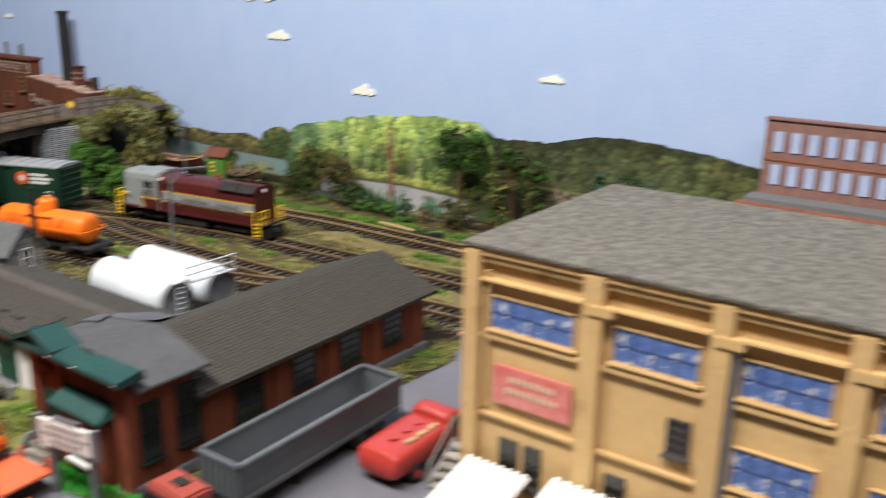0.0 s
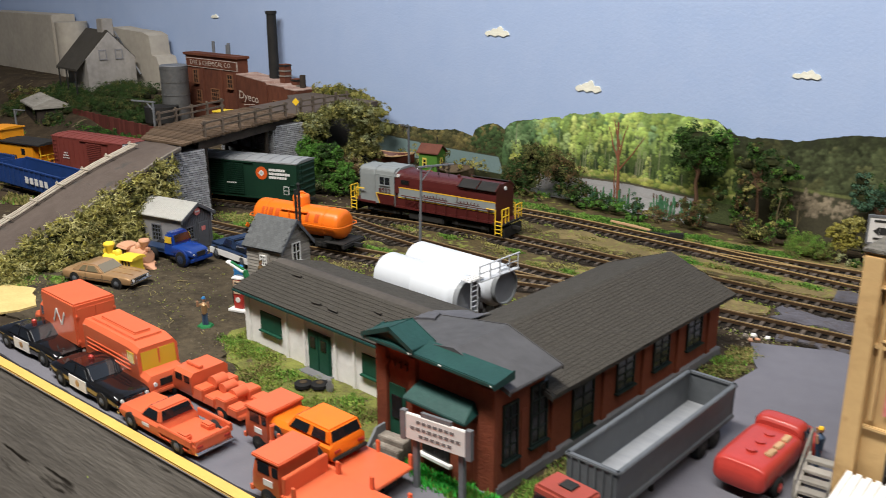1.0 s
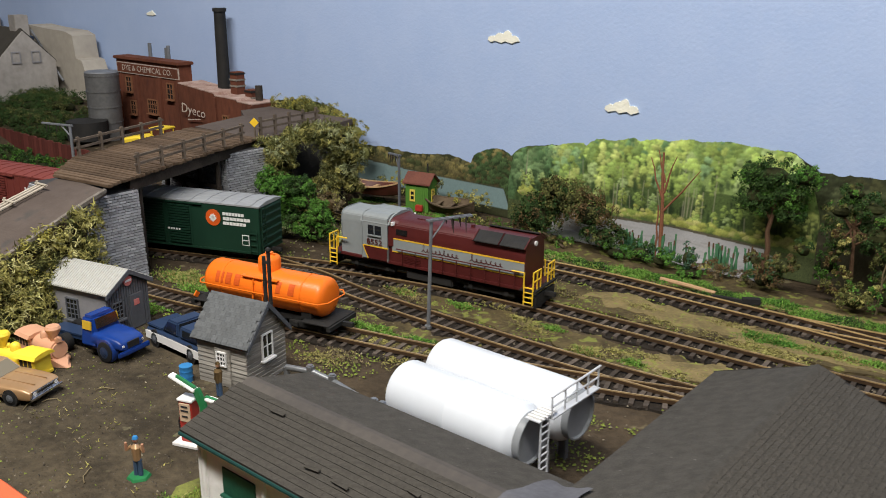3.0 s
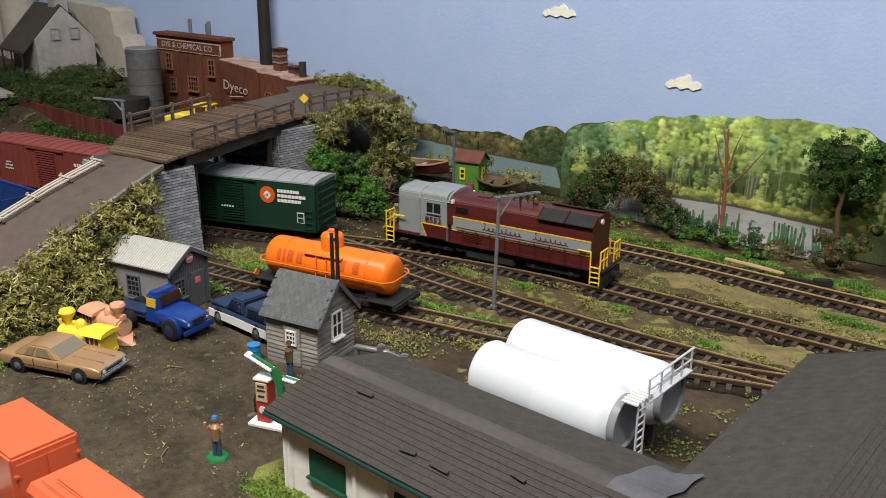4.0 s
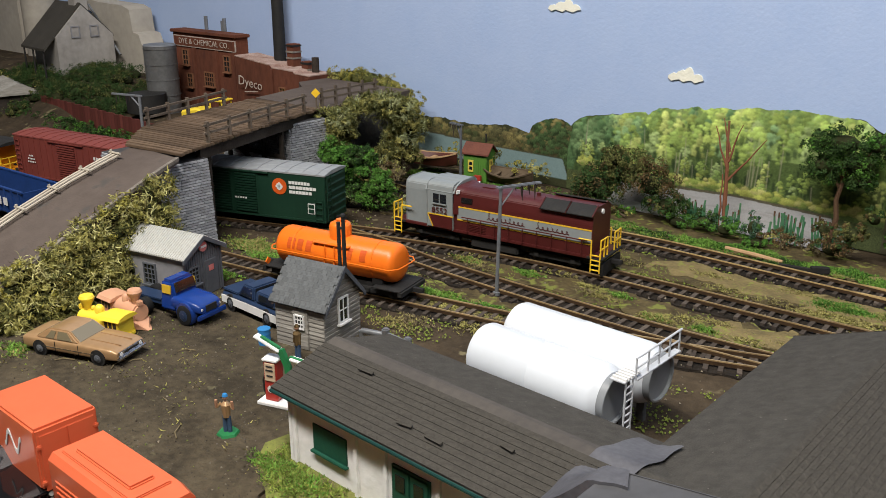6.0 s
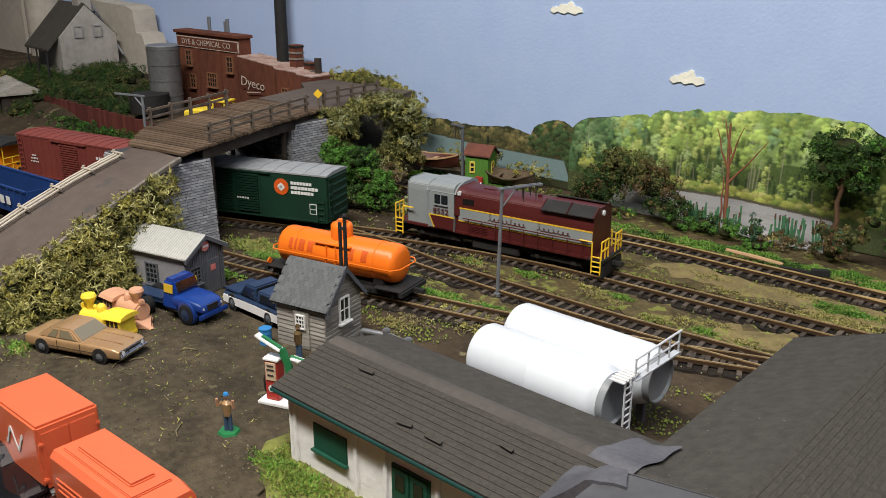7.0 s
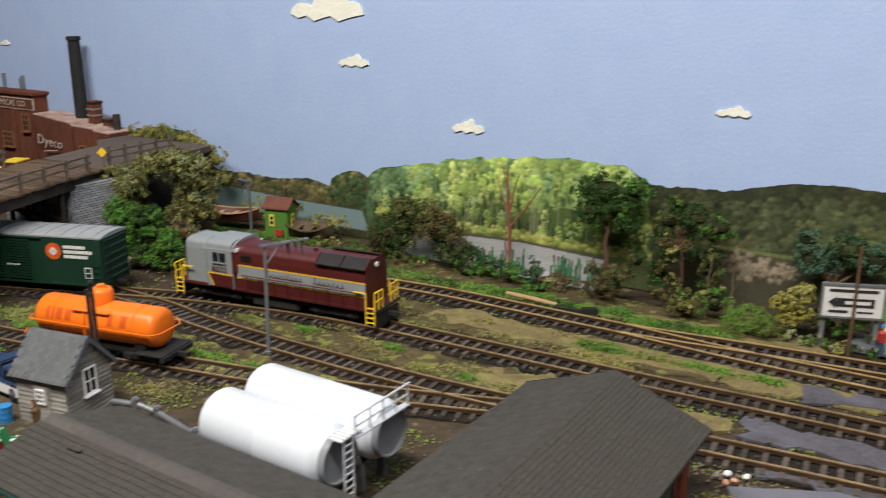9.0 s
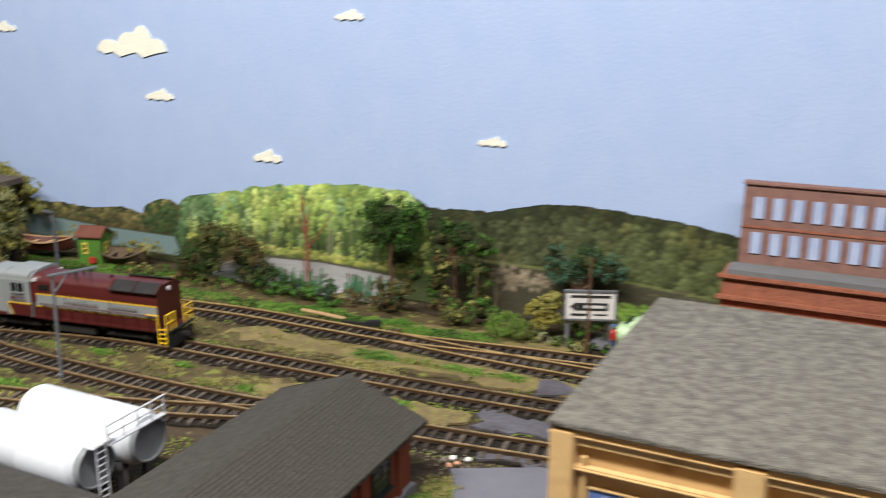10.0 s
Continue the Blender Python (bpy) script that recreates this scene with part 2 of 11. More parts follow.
M["peach"] = mat("tan_pink_plastic", (0.58, 0.31, 0.19), (0.53, 0.28, 0.17), rough=0.45, scale=30)
M["red"] = mat("red_plastic", (0.40, 0.040, 0.030), (0.33, 0.034, 0.026), rough=0.32, coat=0.2, scale=40)
M["red_dull"] = mat("weathered_red_cab", (0.30, 0.055, 0.038), (0.22, 0.045, 0.03), rough=0.5, scale=50)
M["drum_blue"] = mat("bright_blue_drum_paint", (0.035, 0.21, 0.48), (0.03, 0.17, 0.40), rough=0.4, scale=60)
M["trailer"] = mat("grey_trailer_plastic", (0.105, 0.113, 0.122), (0.08, 0.087, 0.094), rough=0.45, scale=40)
M["trailer_in"] = mat("worn_grey_bed", (0.33, 0.34, 0.36), (0.22, 0.23, 0.245), rough=0.5, scale=30, stretch=(1, 0.3, 1))
M["mint"] = mat("pale_green_car_paint", (0.46, 0.62, 0.38), (0.42, 0.57, 0.35), rough=0.3, coat=0.3, scale=40)
M["boxcar_green"] = mat("dark_green_boxcar", (0.009, 0.036, 0.020), (0.007, 0.028, 0.016), rough=0.5, scale=40, stretch=(1, 1, 0.4), bump=0.1)
M["boxcar_red"] = mat("oxide_red_boxcar", (0.185, 0.040, 0.030), (0.145, 0.032, 0.025), rough=0.6, scale=40, stretch=(1, 1, 0.4), bump=0.1)
M["roof_silver"] = mat("silver_boxcar_roof", (0.34, 0.35, 0.355), (0.24, 0.245, 0.25), rough=0.55, metal=0.2, scale=40, stretch=(0.5, 1, 1))
M["roof_oxide"] = mat("oxide_red_roof", (0.21, 0.050, 0.040), (0.17, 0.042, 0.034), rough=0.6, scale=40)
M["caboose"] = mat("yellow_orange_caboose", (0.72, 0.28, 0.012), (0.66, 0.25, 0.012), rough=0.45, scale=40)
M["maroon"] = mat("maroon_loco_paint", (0.078, 0.014, 0.013), (0.060, 0.011, 0.010), rough=0.42, scale=40)
M["loco_grey"] = mat("light_grey_loco_paint", (0.23, 0.25, 0.25), (0.20, 0.215, 0.215), rough=0.45, scale=40)
M["loco_yellow"] = mat("yellow_loco_stripe", (0.68, 0.42, 0.03), rough=0.5)
M["glass"] = glass("dark_window_glass", (0.012, 0.014, 0.017))
M["tan_glass"] = glass("clear_tan_window", (0.17, 0.14, 0.085), 0.12)
M["amber_dark"] = glass("brown_tinted_window", (0.022, 0.015, 0.012), 0.12)
M["amber_glass"] = glass("yellow_tinted_window", (0.55, 0.36, 0.03), 0.2)
M["sign_white"] = mat("white_sign_board", (0.70, 0.68, 0.65), (0.60, 0.58, 0.56), rough=0.6, scale=60)
M["sign_red"] = mat("faded_red_sign", (0.52, 0.10, 0.09), (0.62, 0.26, 0.23), rough=0.6, scale=30)
M["pump_cream"] = mat("cream_pump_face", (0.58, 0.44, 0.30), (0.50, 0.36, 0.24), rough=0.5)
M["ink"] = mat("black_sign_ink", (0.03, 0.03, 0.03), rough=0.6)
M["ink_grey"] = mat("grey_sign_ink", (0.16, 0.15, 0.15), rough=0.6)
# mottled blue with pale spots: blurred reflections painted onto the panes
M["win_blue"] = mat("blue_window_reflection", (0.050, 0.095, 0.28), (0.13, 0.20, 0.42), rough=0.3, scale=75, spots=(0.48, 0.50, 0.52), spot_at=0.57)
M["bar_blue"] = mat("dull_blue_glazing_bar", (0.05, 0.08, 0.20), rough=0.5)
M["frame_dark"] = mat("near_black_green_frame", (0.006, 0.012, 0.010), (0.009, 0.017, 0.014), rough=0.5, scale=60)
M["win_black"] = glass("black_window", (0.012, 0.011, 0.011), 0.2)
M["boat"] = mat("dark_red_hull", (0.085, 0.022, 0.014), (0.06, 0.016, 0.011), rough=0.5, scale=60)
M["boat_wood"] = mat("tan_boat_wood", (0.46, 0.29, 0.15), (0.34, 0.21, 0.11), rough=0.6, scale=60)
M["old_wood"] = mat("old_grey_wood", (0.13, 0.095, 0.062), (0.085, 0.062, 0.042), rough=0.9, scale=80, bump=0.4)
M["hut_green"] = mat("grass_green_boards", (0.085, 0.21, 0.03), (0.065, 0.17, 0.025), rough=0.7, scale=60, bump=0.2)
M["hut_roof"] = mat("red_brown_hut_roof", (0.155, 0.06, 0.042), (0.11, 0.045, 0.034), rough=0.8, scale=60, bump=0.3)
M["hut_trim"] = mat("yellow_window_trim", (0.66, 0.52, 0.09), rough=0.6)
M["fence_red"] = mat("rusty_red_fence", (0.15, 0.042, 0.034), (0.09, 0.03, 0.025), rough=0.85, scale=40, stretch=(1, 1, 0.3), bump=0.3, vary=0.25)
M["white_house"] = mat("grey_white_plaster", (0.35, 0.325, 0.30), (0.235, 0.218, 0.20), rough=0.85, scale=20, bump=0.2)
M["photo_white"] = mat("pale_printed_wall", (0.43, 0.39, 0.33), (0.32, 0.29, 0.25), rough=0.8, scale=14)
M["photo_brick"] = mat("printed_brown_brick", (0.25, 0.14, 0.115), (0.18, 0.098, 0.085), rough=0.8, scale=150, bump=0.3)
M["photo_brick_red"] = mat("printed_red_brick", (0.34, 0.125, 0.075), (0.22, 0.085, 0.055), rough=0.85, scale=130, bump=0.6, bscale=500)
M["photo_pane"] = mat("printed_blue_pane", (0.26, 0.34, 0.55), (0.36, 0.43, 0.62), rough=0.5, scale=90)
M["figure_skin"] = mat("painted_figure_tan", (0.42, 0.22, 0.13), rough=0.6)
M["figure_blue"] = mat("painted_figure_blue", (0.05, 0.09, 0.16), (0.03, 0.05, 0.09), rough=0.6)
M["figure_green"] = mat("painted_green_base", (0.02, 0.17, 0.055), rough=0.5)
M["bark"] = mat("brown_twig", (0.13, 0.075, 0.045), (0.085, 0.05, 0.03), rough=0.9, scale=120, bump=0.5)
M["bark_red"] = mat("reddish_bare_trunk", (0.25, 0.105, 0.06), (0.17, 0.07, 0.04), rough=0.9, scale=120, bump=0.4)
for key, a, b in (("leaf_dark", (0.020, 0.045, 0.014), (0.040, 0.072, 0.020)), ("leaf", (0.050, 0.135, 0.022), (0.085, 0.185, 0.030)),
                  ("leaf_olive", (0.075, 0.080, 0.026), (0.125, 0.125, 0.040)), ("leaf_moss", (0.230, 0.215, 0.062), (0.33, 0.30, 0.10)),
                  ("leaf_pale", (0.21, 0.235, 0.115), (0.30, 0.31, 0.16)), ("moss_pale", (0.36, 0.34, 0.13), (0.46, 0.43, 0.20)), ("leaf_brown", (0.075, 0.048, 0.022), (0.12, 0.08, 0.035)),
                  ("leaf_yellow", (0.27, 0.23, 0.045), (0.20, 0.19, 0.04)), ("leaf_blue", (0.045, 0.095, 0.060), (0.07, 0.13, 0.08)),
                  ("grass", (0.090, 0.190, 0.028), (0.150, 0.265, 0.048)), ("grass_dry", (0.205, 0.185, 0.060), (0.27, 0.235, 0.09)),
                  ("turf_bright", (0.04, 0.34, 0.045), (0.06, 0.42, 0.06)), ("reed", (0.045, 0.130, 0.070), (0.080, 0.190, 0.090)),
                  # dark colour for clump cores, painted in place of shade deep among the leaves
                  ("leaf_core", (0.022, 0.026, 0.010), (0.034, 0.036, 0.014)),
                  ("turf", (0.200, 0.245, 0.048), (0.120, 0.160, 0.034)), ("turf_dry", (0.185, 0.160, 0.060), (0.115, 0.095, 0.036)), ("twig", (0.17, 0.135, 0.075), (0.11, 0.085, 0.05))):
    M[key] = mat(key, a, b, rough=0.85, scale=90, island=0.42, spec=0.25)
# inks of the photographic backdrop
m, n, l, p = nodes_of("printed_photograph")
layer = n.new("ShaderNodeAttribute")
layer.attribute_name = "ink"
l.new(layer.outputs["Color"], p.inputs["Base Color"])
p.inputs["Roughness"].default_value, p.inputs["Specular IOR Level"].default_value = 0.6, 0.2
M["photo_print"] = m
for key, a in (("ink_hill_dark", (0.048, 0.056, 0.030)), ("ink_river", (0.36, 0.35, 0.36))):
    M[key] = mat("printed_" + key[4:], a, tuple(c * 0.72 for c in a), rough=0.7, scale=160, island=0.14, spec=0.3)


# ---------------------------------------------------------------- shape helpers
class Shape:
    """Collects vertices and faces; every call adds one closed solid or sheet."""

    def __init__(self):
        self.v, self.f, self.m = [], [], []

    def add(self, verts, faces, slot=0):
        k = len(self.v)
        self.v += [tuple(p) for p in verts]
        self.f += [tuple(i + k for i in f) for f in faces]
        self.m += [slot] * len(faces)
        return self

    def box(self, c, s, rz=0.0, ry=0.0, rx=0.0, slot=0):
        m = pose(*c, rx, ry, rz)
        h = [x / 2 for x in s]
        vs = [m @ Vector((sx * h[0], sy * h[1], sz * h[2])) for sx in (-1, 1) for sy in (-1, 1) for sz in (-1, 1)]
        return self.add(vs, ((0, 1, 3, 2), (4, 6, 7, 5), (0, 4, 5, 1), (2, 3, 7, 6), (0, 2, 6, 4), (1, 5, 7, 3)), slot)

    def span(self, a, b, slot=0):
        """A box from corner a to corner b."""
        return self.box([(p + q) / 2 for p, q in zip(a, b)], [abs(q - p) for p, q in zip(a, b)], slot=slot)

    def prism(self, poly, axis, a, b, slot=0):
        """A polygon pushed along an axis from a to b; for 'x' it is in (y, z), for 'y' in (x, z), for 'z' in (x, y)."""
        put = {"x": lambda p, t: (t, p[0], p[1]), "y": lambda p, t: (p[0], t, p[1]), "z": lambda p, t: (p[0], p[1], t)}[axis]
        n = len(poly)
        vs = [put(p, a) for p in poly] + [put(p, b) for p in poly]
        fs = [tuple(range(n)), tuple(range(2 * n - 1, n - 1, -1))] + [(i, (i + 1) % n, n + (i + 1) % n, n + i) for i in range(n)]
        return self.add(vs, fs, slot)

    def cyl(self, p, q, r, r2=None, n=12, slot=0):
        p, q = Vector(p), Vector(q)
        turn = (q - p).to_track_quat("Z", "Y")
        r2 = r if r2 is None else r2
        vs = []
        for base, rad in ((p, r), (q, r2)):
            vs += [base + turn @ Vector((rad * math.cos(i * math.tau / n), rad * math.sin(i * math.tau / n), 0)) for i in range(n)]
        fs = [tuple(range(n))[::-1], tuple(range(n, 2 * n))] + [(i, (i + 1) % n, n + (i + 1) % n, n + i) for i in range(n)]
        return self.add(vs, fs, slot)

    def lathe(self, p, q, prof, n=20, slot=0):
        """Rings along the line p-q; prof holds (part of the way, radius)."""
        p, q = Vector(p), Vector(q)
        turn = (q - p).to_track_quat("Z", "Y")
        vs, fs, k = [], [], len(prof)
        for t, r in prof:
            c = p.lerp(q, t)
            vs += [c + turn @ Vector((r * math.cos(i * math.tau / n), r * math.sin(i * math.tau / n), 0)) for i in range(n)]
        for j in range(k - 1):
            fs += [(j * n + i, j * n + (i + 1) % n, (j + 1) * n + (i + 1) % n, (j + 1) * n + i) for i in range(n)]
        fs += [tuple(range(n))[::-1], tuple(range((k - 1) * n, k * n))]
        return self.add(vs, fs, slot)

    def ball(self, c, r, n=10, k=6, slot=0):
        r = r if isinstance(r, (tuple, list)) else (r, r, r)
        vs = [(c[0], c[1], c[2] - r[2])]
        for j in range(1, k):
            a = math.pi * j / k
            vs += [(c[0] + r[0] * math.sin(a) * math.cos(i * math.tau / n), c[1] + r[1] * math.sin(a) * math.sin(i * math.tau / n),
                    c[2] - r[2] * math.cos(a)) for i in range(n)]
        vs.append((c[0], c[1], c[2] + r[2]))
        fs = [(0, 1 + (i + 1) % n, 1 + i) for i in range(n)]
        for j in range(k - 2):
            fs += [(1 + j * n + i, 1 + j * n + (i + 1) % n, 1 + (j + 1) * n + (i + 1) % n, 1 + (j + 1) * n + i) for i in range(n)]
        fs += [(1 + (k - 2) * n + i, 1 + (k - 2) * n + (i + 1) % n, len(vs) - 1) for i in range(n)]
        return self.add(vs, fs, slot)

    def tube(self, pts, r, n=6, slot=0):
        for a, b in zip(pts, pts[1:]):
            self.cyl(a, b, r, n=n, slot=slot)
        return self

    def frustum(self, low, high, z0, z1, slot=0):
        """A block between two rectangles (x0, y0, x1, y1) at two heights."""
        vs = []
        for (x0, y0, x1, y1), z in ((low, z0), (high, z1)):
            vs += [(x0, y0, z), (x1, y0, z), (x1, y1, z), (x0, y1, z)]
        return self.add(vs, ((3, 2, 1, 0), (4, 5, 6, 7), (0, 1, 5, 4), (1, 2, 6, 5), (2, 3, 7, 6), (3, 0, 4, 7)), slot)

    def loft(self, rings, slot=0):
        n, vs, fs = len(rings[0]), [p for r in rings for p in r], []
        for j in range(len(rings) - 1):
            fs += [(j * n + i, j * n + (i + 1) % n, (j + 1) * n + (i + 1) % n, (j + 1) * n + i) for i in range(n)]
        fs += [tuple(range(n))[::-1], tuple(range((len(rings) - 1) * n, len(rings) * n))]
        return self.add(vs, fs, slot)


def mesh_of(name, shape, mats, bevel=0.0, smooth=False, fix=True):
    me = bpy.data.meshes.new(name)
    me.from_pydata(shape.v, [], shape.f)
    mats = mats if isinstance(mats, (list, tuple)) else [mats]
    for m in mats:
        me.materials.append(M[m] if isinstance(m, str) else m)
    if len(mats) > 1:
        me.polygons.foreach_set("material_index", shape.m)
    if fix:
        bm = bmesh.new()
        bm.from_mesh(me)
        if bevel:
            bmesh.ops.bevel(bm, geom=[e for e in bm.edges], offset=bevel, segments=2, affect="EDGES", clamp_overlap=True)
        bmesh.ops.recalc_face_normals(bm, faces=bm.faces)
        bm.to_mesh(me)
        bm.free()
    if smooth:
        me.shade_smooth()
        me.set_sharp_from_angle(angle=radians(38))
    me.update()
    return me


def part(name, shape, mats, parent=None, label="", bevel=0.0, smooth=False, at=None, fix=True):
    """One mesh object, under a thing or under a part of it."""
    ob = new(name, shape if isinstance(shape, bpy.types.Mesh) else mesh_of(name, shape, mats, bevel, smooth, fix))
    if parent:
        ob.parent = parent
    if at is not None:
        ob.matrix_basis = at
    return tagged(ob, label) if label else ob


def thing(name, at, label, category, group="", kind=""):
    """An Empty at the base of a thing, which holds its parts."""
    ob = new(name)
    ob.empty_display_size = 0.01
    ob.matrix_basis = at
    return tagged(ob, label, category, group, kind)


def single(name, shape, mats, label, category, group="", kind="", bevel=0.0, smooth=False, at=None, fix=True):
    return tagged(part(name, shape, mats, None, "", bevel, smooth, at, fix), label, category, group, kind)


def lettering(name, words, size, material, parent, at, thick=0.00012, wide=1.0):
    cu = bpy.data.curves.new(name, "FONT")
    cu.body, cu.size, cu.extrude, cu.resolution_u = words, size, thick, 2
    cu.align_x, cu.align_y = "CENTER", "CENTER"
    ob = bpy.data.objects.new(name, cu)
    scene.collection.objects.link(ob)
    bpy.context.view_layer.update()
    me = bpy.data.meshes.new_from_object(ob.evaluated_get(bpy.context.evaluated_depsgraph_get()))
    bpy.data.objects.remove(ob)
    me.materials.clear()
    me.materials.append(M[material])
    return part(name, me, None, parent, at=at @ Matrix.Diagonal((wide, 1, 1, 1)))


UPRIGHT = pose(0, 0, 0, 90, 0, 0)
rng = random.Random(7)

# ---------------------------------------------------------------- the room and the layout's frame
FLOOR, CEIL = -1.12, 1.34
WALL_Y = 0.73
single("floor", Shape().span((-3.0, -2.2, FLOOR - 0.05), (1.6, WALL_Y + 0.1, FLOOR)), "carpet", "dark grey carpet of the layout room", "floor", kind="structure")
single("ceiling", Shape().span((-3.0, -2.2, CEIL), (1.6, WALL_Y + 0.1, CEIL + 0.05)), "ceil", "plain white painted ceiling of the room", "ceiling", kind="structure")
single("wall_north", Shape().span((-3.0, WALL_Y, FLOOR), (1.6, WALL_Y + 0.1, CEIL)), "sky", "wall painted pale sky blue behind the layout", "wall", kind="structure")
single("wall_west", Shape().span((-3.1, -2.2, FLOOR), (-3.0, WALL_Y + 0.1, CEIL)), "sky", "end wall painted pale sky blue", "wall", kind="structure")
single("wall_east", Shape().span((1.6, -2.2, FLOOR), (1.7, WALL_Y + 0.1, CEIL)), "room", "plain beige painted room wall", "wall", kind="structure")
single("wall_south", Shape().span((-3.0, -2.3, FLOOR), (1.6, -2.2, CEIL)), "room", "plain beige painted room wall behind the aisle", "wall", kind="structure")


def edge_y(x):
    """The front edge of the layout, which is not quite parallel to the backdrop."""
    return 0.1395 + (x + 0.6) * 0.07


X0, X1 = -2.4, 0.75
fascia = thing("layout_fascia", pose(0, 0, 0), "weathered grey plank fascia with a yellow painted top edge", "fascia", kind="structure")
s = Shape().prism([(X0, edge_y(X0) - 0.0045), (X1, edge_y(X1) - 0.0045), (X1, edge_y(X1) - 0.0005), (X0, edge_y(X0) - 0.0005)], "z", -0.150, 0.0014)
part("plank", s, "barn", fascia, "grey weathered board with dark grain", bevel=0.0006)
s = Shape().prism([(X0, edge_y(X0) - 0.0046), (X1, edge_y(X1) - 0.0046), (X1, edge_y(X1) + 0.0006), (X0, edge_y(X0) + 0.0006)], "z", 0.0016, 0.0030)
part("edging", s, "yellow_edge", fascia, "yellow painted plywood edge", bevel=0.0003)


def lift(x, y):
    """Height of the scenic ground."""
    h = 0.0
    west = min(1, max(0, (-1.32 - x) / 0.10))
    north = min(1, max(0, (y - 0.47) / 0.16))
    west, north = west * west * (3 - 2 * west), north * north * (3 - 2 * north)
    h += 0.052 * west * north + 0.020 * north * min(1, max(0, (-1.10 - x) / 0.1)) * (1 - west)
    a = min(1, max(0, (y - 0.53) / 0.06)) * min(1, max(0, (0.715 - y) / 0.02))
    b = min(1, max(0, (x + 1.06) / 0.04)) * min(1, max(0, (-0.905 - x) / 0.05))
    h = max(h, 0.055 * a * b * (0 if 0.605 < y < 0.65 and x > -0.93 else 1))
    return h


nx, ny = 420, 84
gv, gf = [], []
for j in range(ny + 1):
    for i in range(nx + 1):
        x = X0 + (X1 - X0) * i / nx
        y = edge_y(x) + (WALL_Y - edge_y(x)) * j / ny
        gv.append((x, y, lift(x, y) + 0.0006 * noise.noise((x * 60, y * 60, 0)) + 0.0003 * noise.noise((x * 190, y * 190, 4)) - 0.0004))
for j in range(ny):
    for i in range(nx):
        k = j * (nx + 1) + i
        gf.append((k, k + 1, k + nx + 2, k + nx + 1))
single("ground", Shape().add(gv, gf), "soil", "brown scenic earth of the model landscape", "ground", kind="structure", smooth=True)
single("layout_table", Shape().prism([(X0, edge_y(X0) - 0.003), (X1, edge_y(X1) - 0.003), (X1, WALL_Y), (X0, WALL_Y)], "z", -0.06, -0.003),
       "old_wood", "plywood table that carries the scenery", "table", kind="structure")


def ragged(points, rough, step=0.008, seed=0):
    """A closed outline with uneven edges."""
    out = []
    for (ax, ay), (bx, by) in zip(points, points[1:] + points[:1]):
        n = max(1, int(math.hypot(bx - ax, by - ay) / step))
        for i in range(n):
            x, y = ax + (bx - ax) * i / n, ay + (by - ay) * i / n
            out.append((x + rough * noise.noise((x * 70, y * 70, seed)), y + rough * noise.noise((x * 70, y * 70, seed + 9))))
    return out


def patch(name, points, z, material, label, category, rough=0.006, thick=0.0016, seed=0):
    pts = ragged(points, rough, seed=seed)
    return single(name, Shape().prism(pts, "z", z - thick, z), material, label, category, kind="structure")


patch("dirt_lot", [(-0.82, 0.17), (-0.845, 0.28), (-0.80, 0.36), (-0.71, 0.372), (-0.60, 0.376), (-0.575, 0.31), (-0.585, 0.25), (-0.545, 0.225), (-0.52, 0.19), (-0.6, 0.172)],
      0.0012, "lot", "dark oily dirt parking lot with scattered debris", "dirt lot", 0.012)
patch("asphalt_lot", [(-0.95, 0.122), (-0.62, 0.165), (-0.47, 0.212), (-0.405, 0.218), (-0.328, 0.232), (-0.322, 0.36), (-0.315, 0.44), (-0.335, 0.475), (-0.29, 0.497), (-0.1, 0.51), (0.7, 0.52), (0.7, 0.22), (-0.1, 0.182), (-0.42, 0.1555), (-0.55, 0.146), (-0.7, 0.136)],
      0.0020, "asphalt", "smooth bluish grey painted asphalt yard", "asphalt", 0.0015)
patch("roadside_lot", [(-0.318, 0.684), (-0.23, 0.684), (0.1, 0.69), (0.1, 0.715), (-0.318, 0.715)], 0.0030, "asphalt", "grey paved lot behind the billboard", "asphalt", 0.002)
for k, (x0, x1, y0, y1) in enumerate(((-0.345, -0.22, 0.528, 0.552), (-0.33, -0.2, 0.592, 0.612), (-0.325, -0.18, 0.492, 0.503), (-0.22, 0.2, 0.53, 0.56))):
    patch("crossing_slab", [(x0, y0), (x1, y0 + 0.006), (x1, y1 + 0.006), (x0, y1)], 0.0019, "slate_slab", "stained grey slab between the tracks", "paving", 0.013, seed=k)
for k, pts in enumerate(([(-0.74, 0.525), (-0.6, 0.57), (-0.46, 0.578), (-0.3, 0.60), (-0.36, 0.615), (-0.5, 0.612), (-0.65, 0.603), (-0.78, 0.60), (-0.84, 0.56)],
                         [(-0.66, 0.50), (-0.5, 0.505), (-0.38, 0.52), (-0.36, 0.545), (-0.5, 0.535), (-0.62, 0.528), (-0.68, 0.52)],
                         [(-0.95, 0.16), (-0.85, 0.17), (-0.84, 0.20), (-0.9, 0.22)],
                         [(-0.9, 0.655), (-0.7, 0.645), (-0.5, 0.655), (-0.36, 0.665), (-0.4, 0.70), (-0.9, 0.70)],
                         [(-0.64, 0.425), (-0.57, 0.445), (-0.50, 0.47), (-0.6, 0.47), (-0.68, 0.465), (-0.74, 0.46), (-0.72, 0.43)])):
    patch("dry_turf", pts, 0.0011, "straw", "tan and olive scenic turf between the tracks", "turf", 0.012, seed=k + 20)
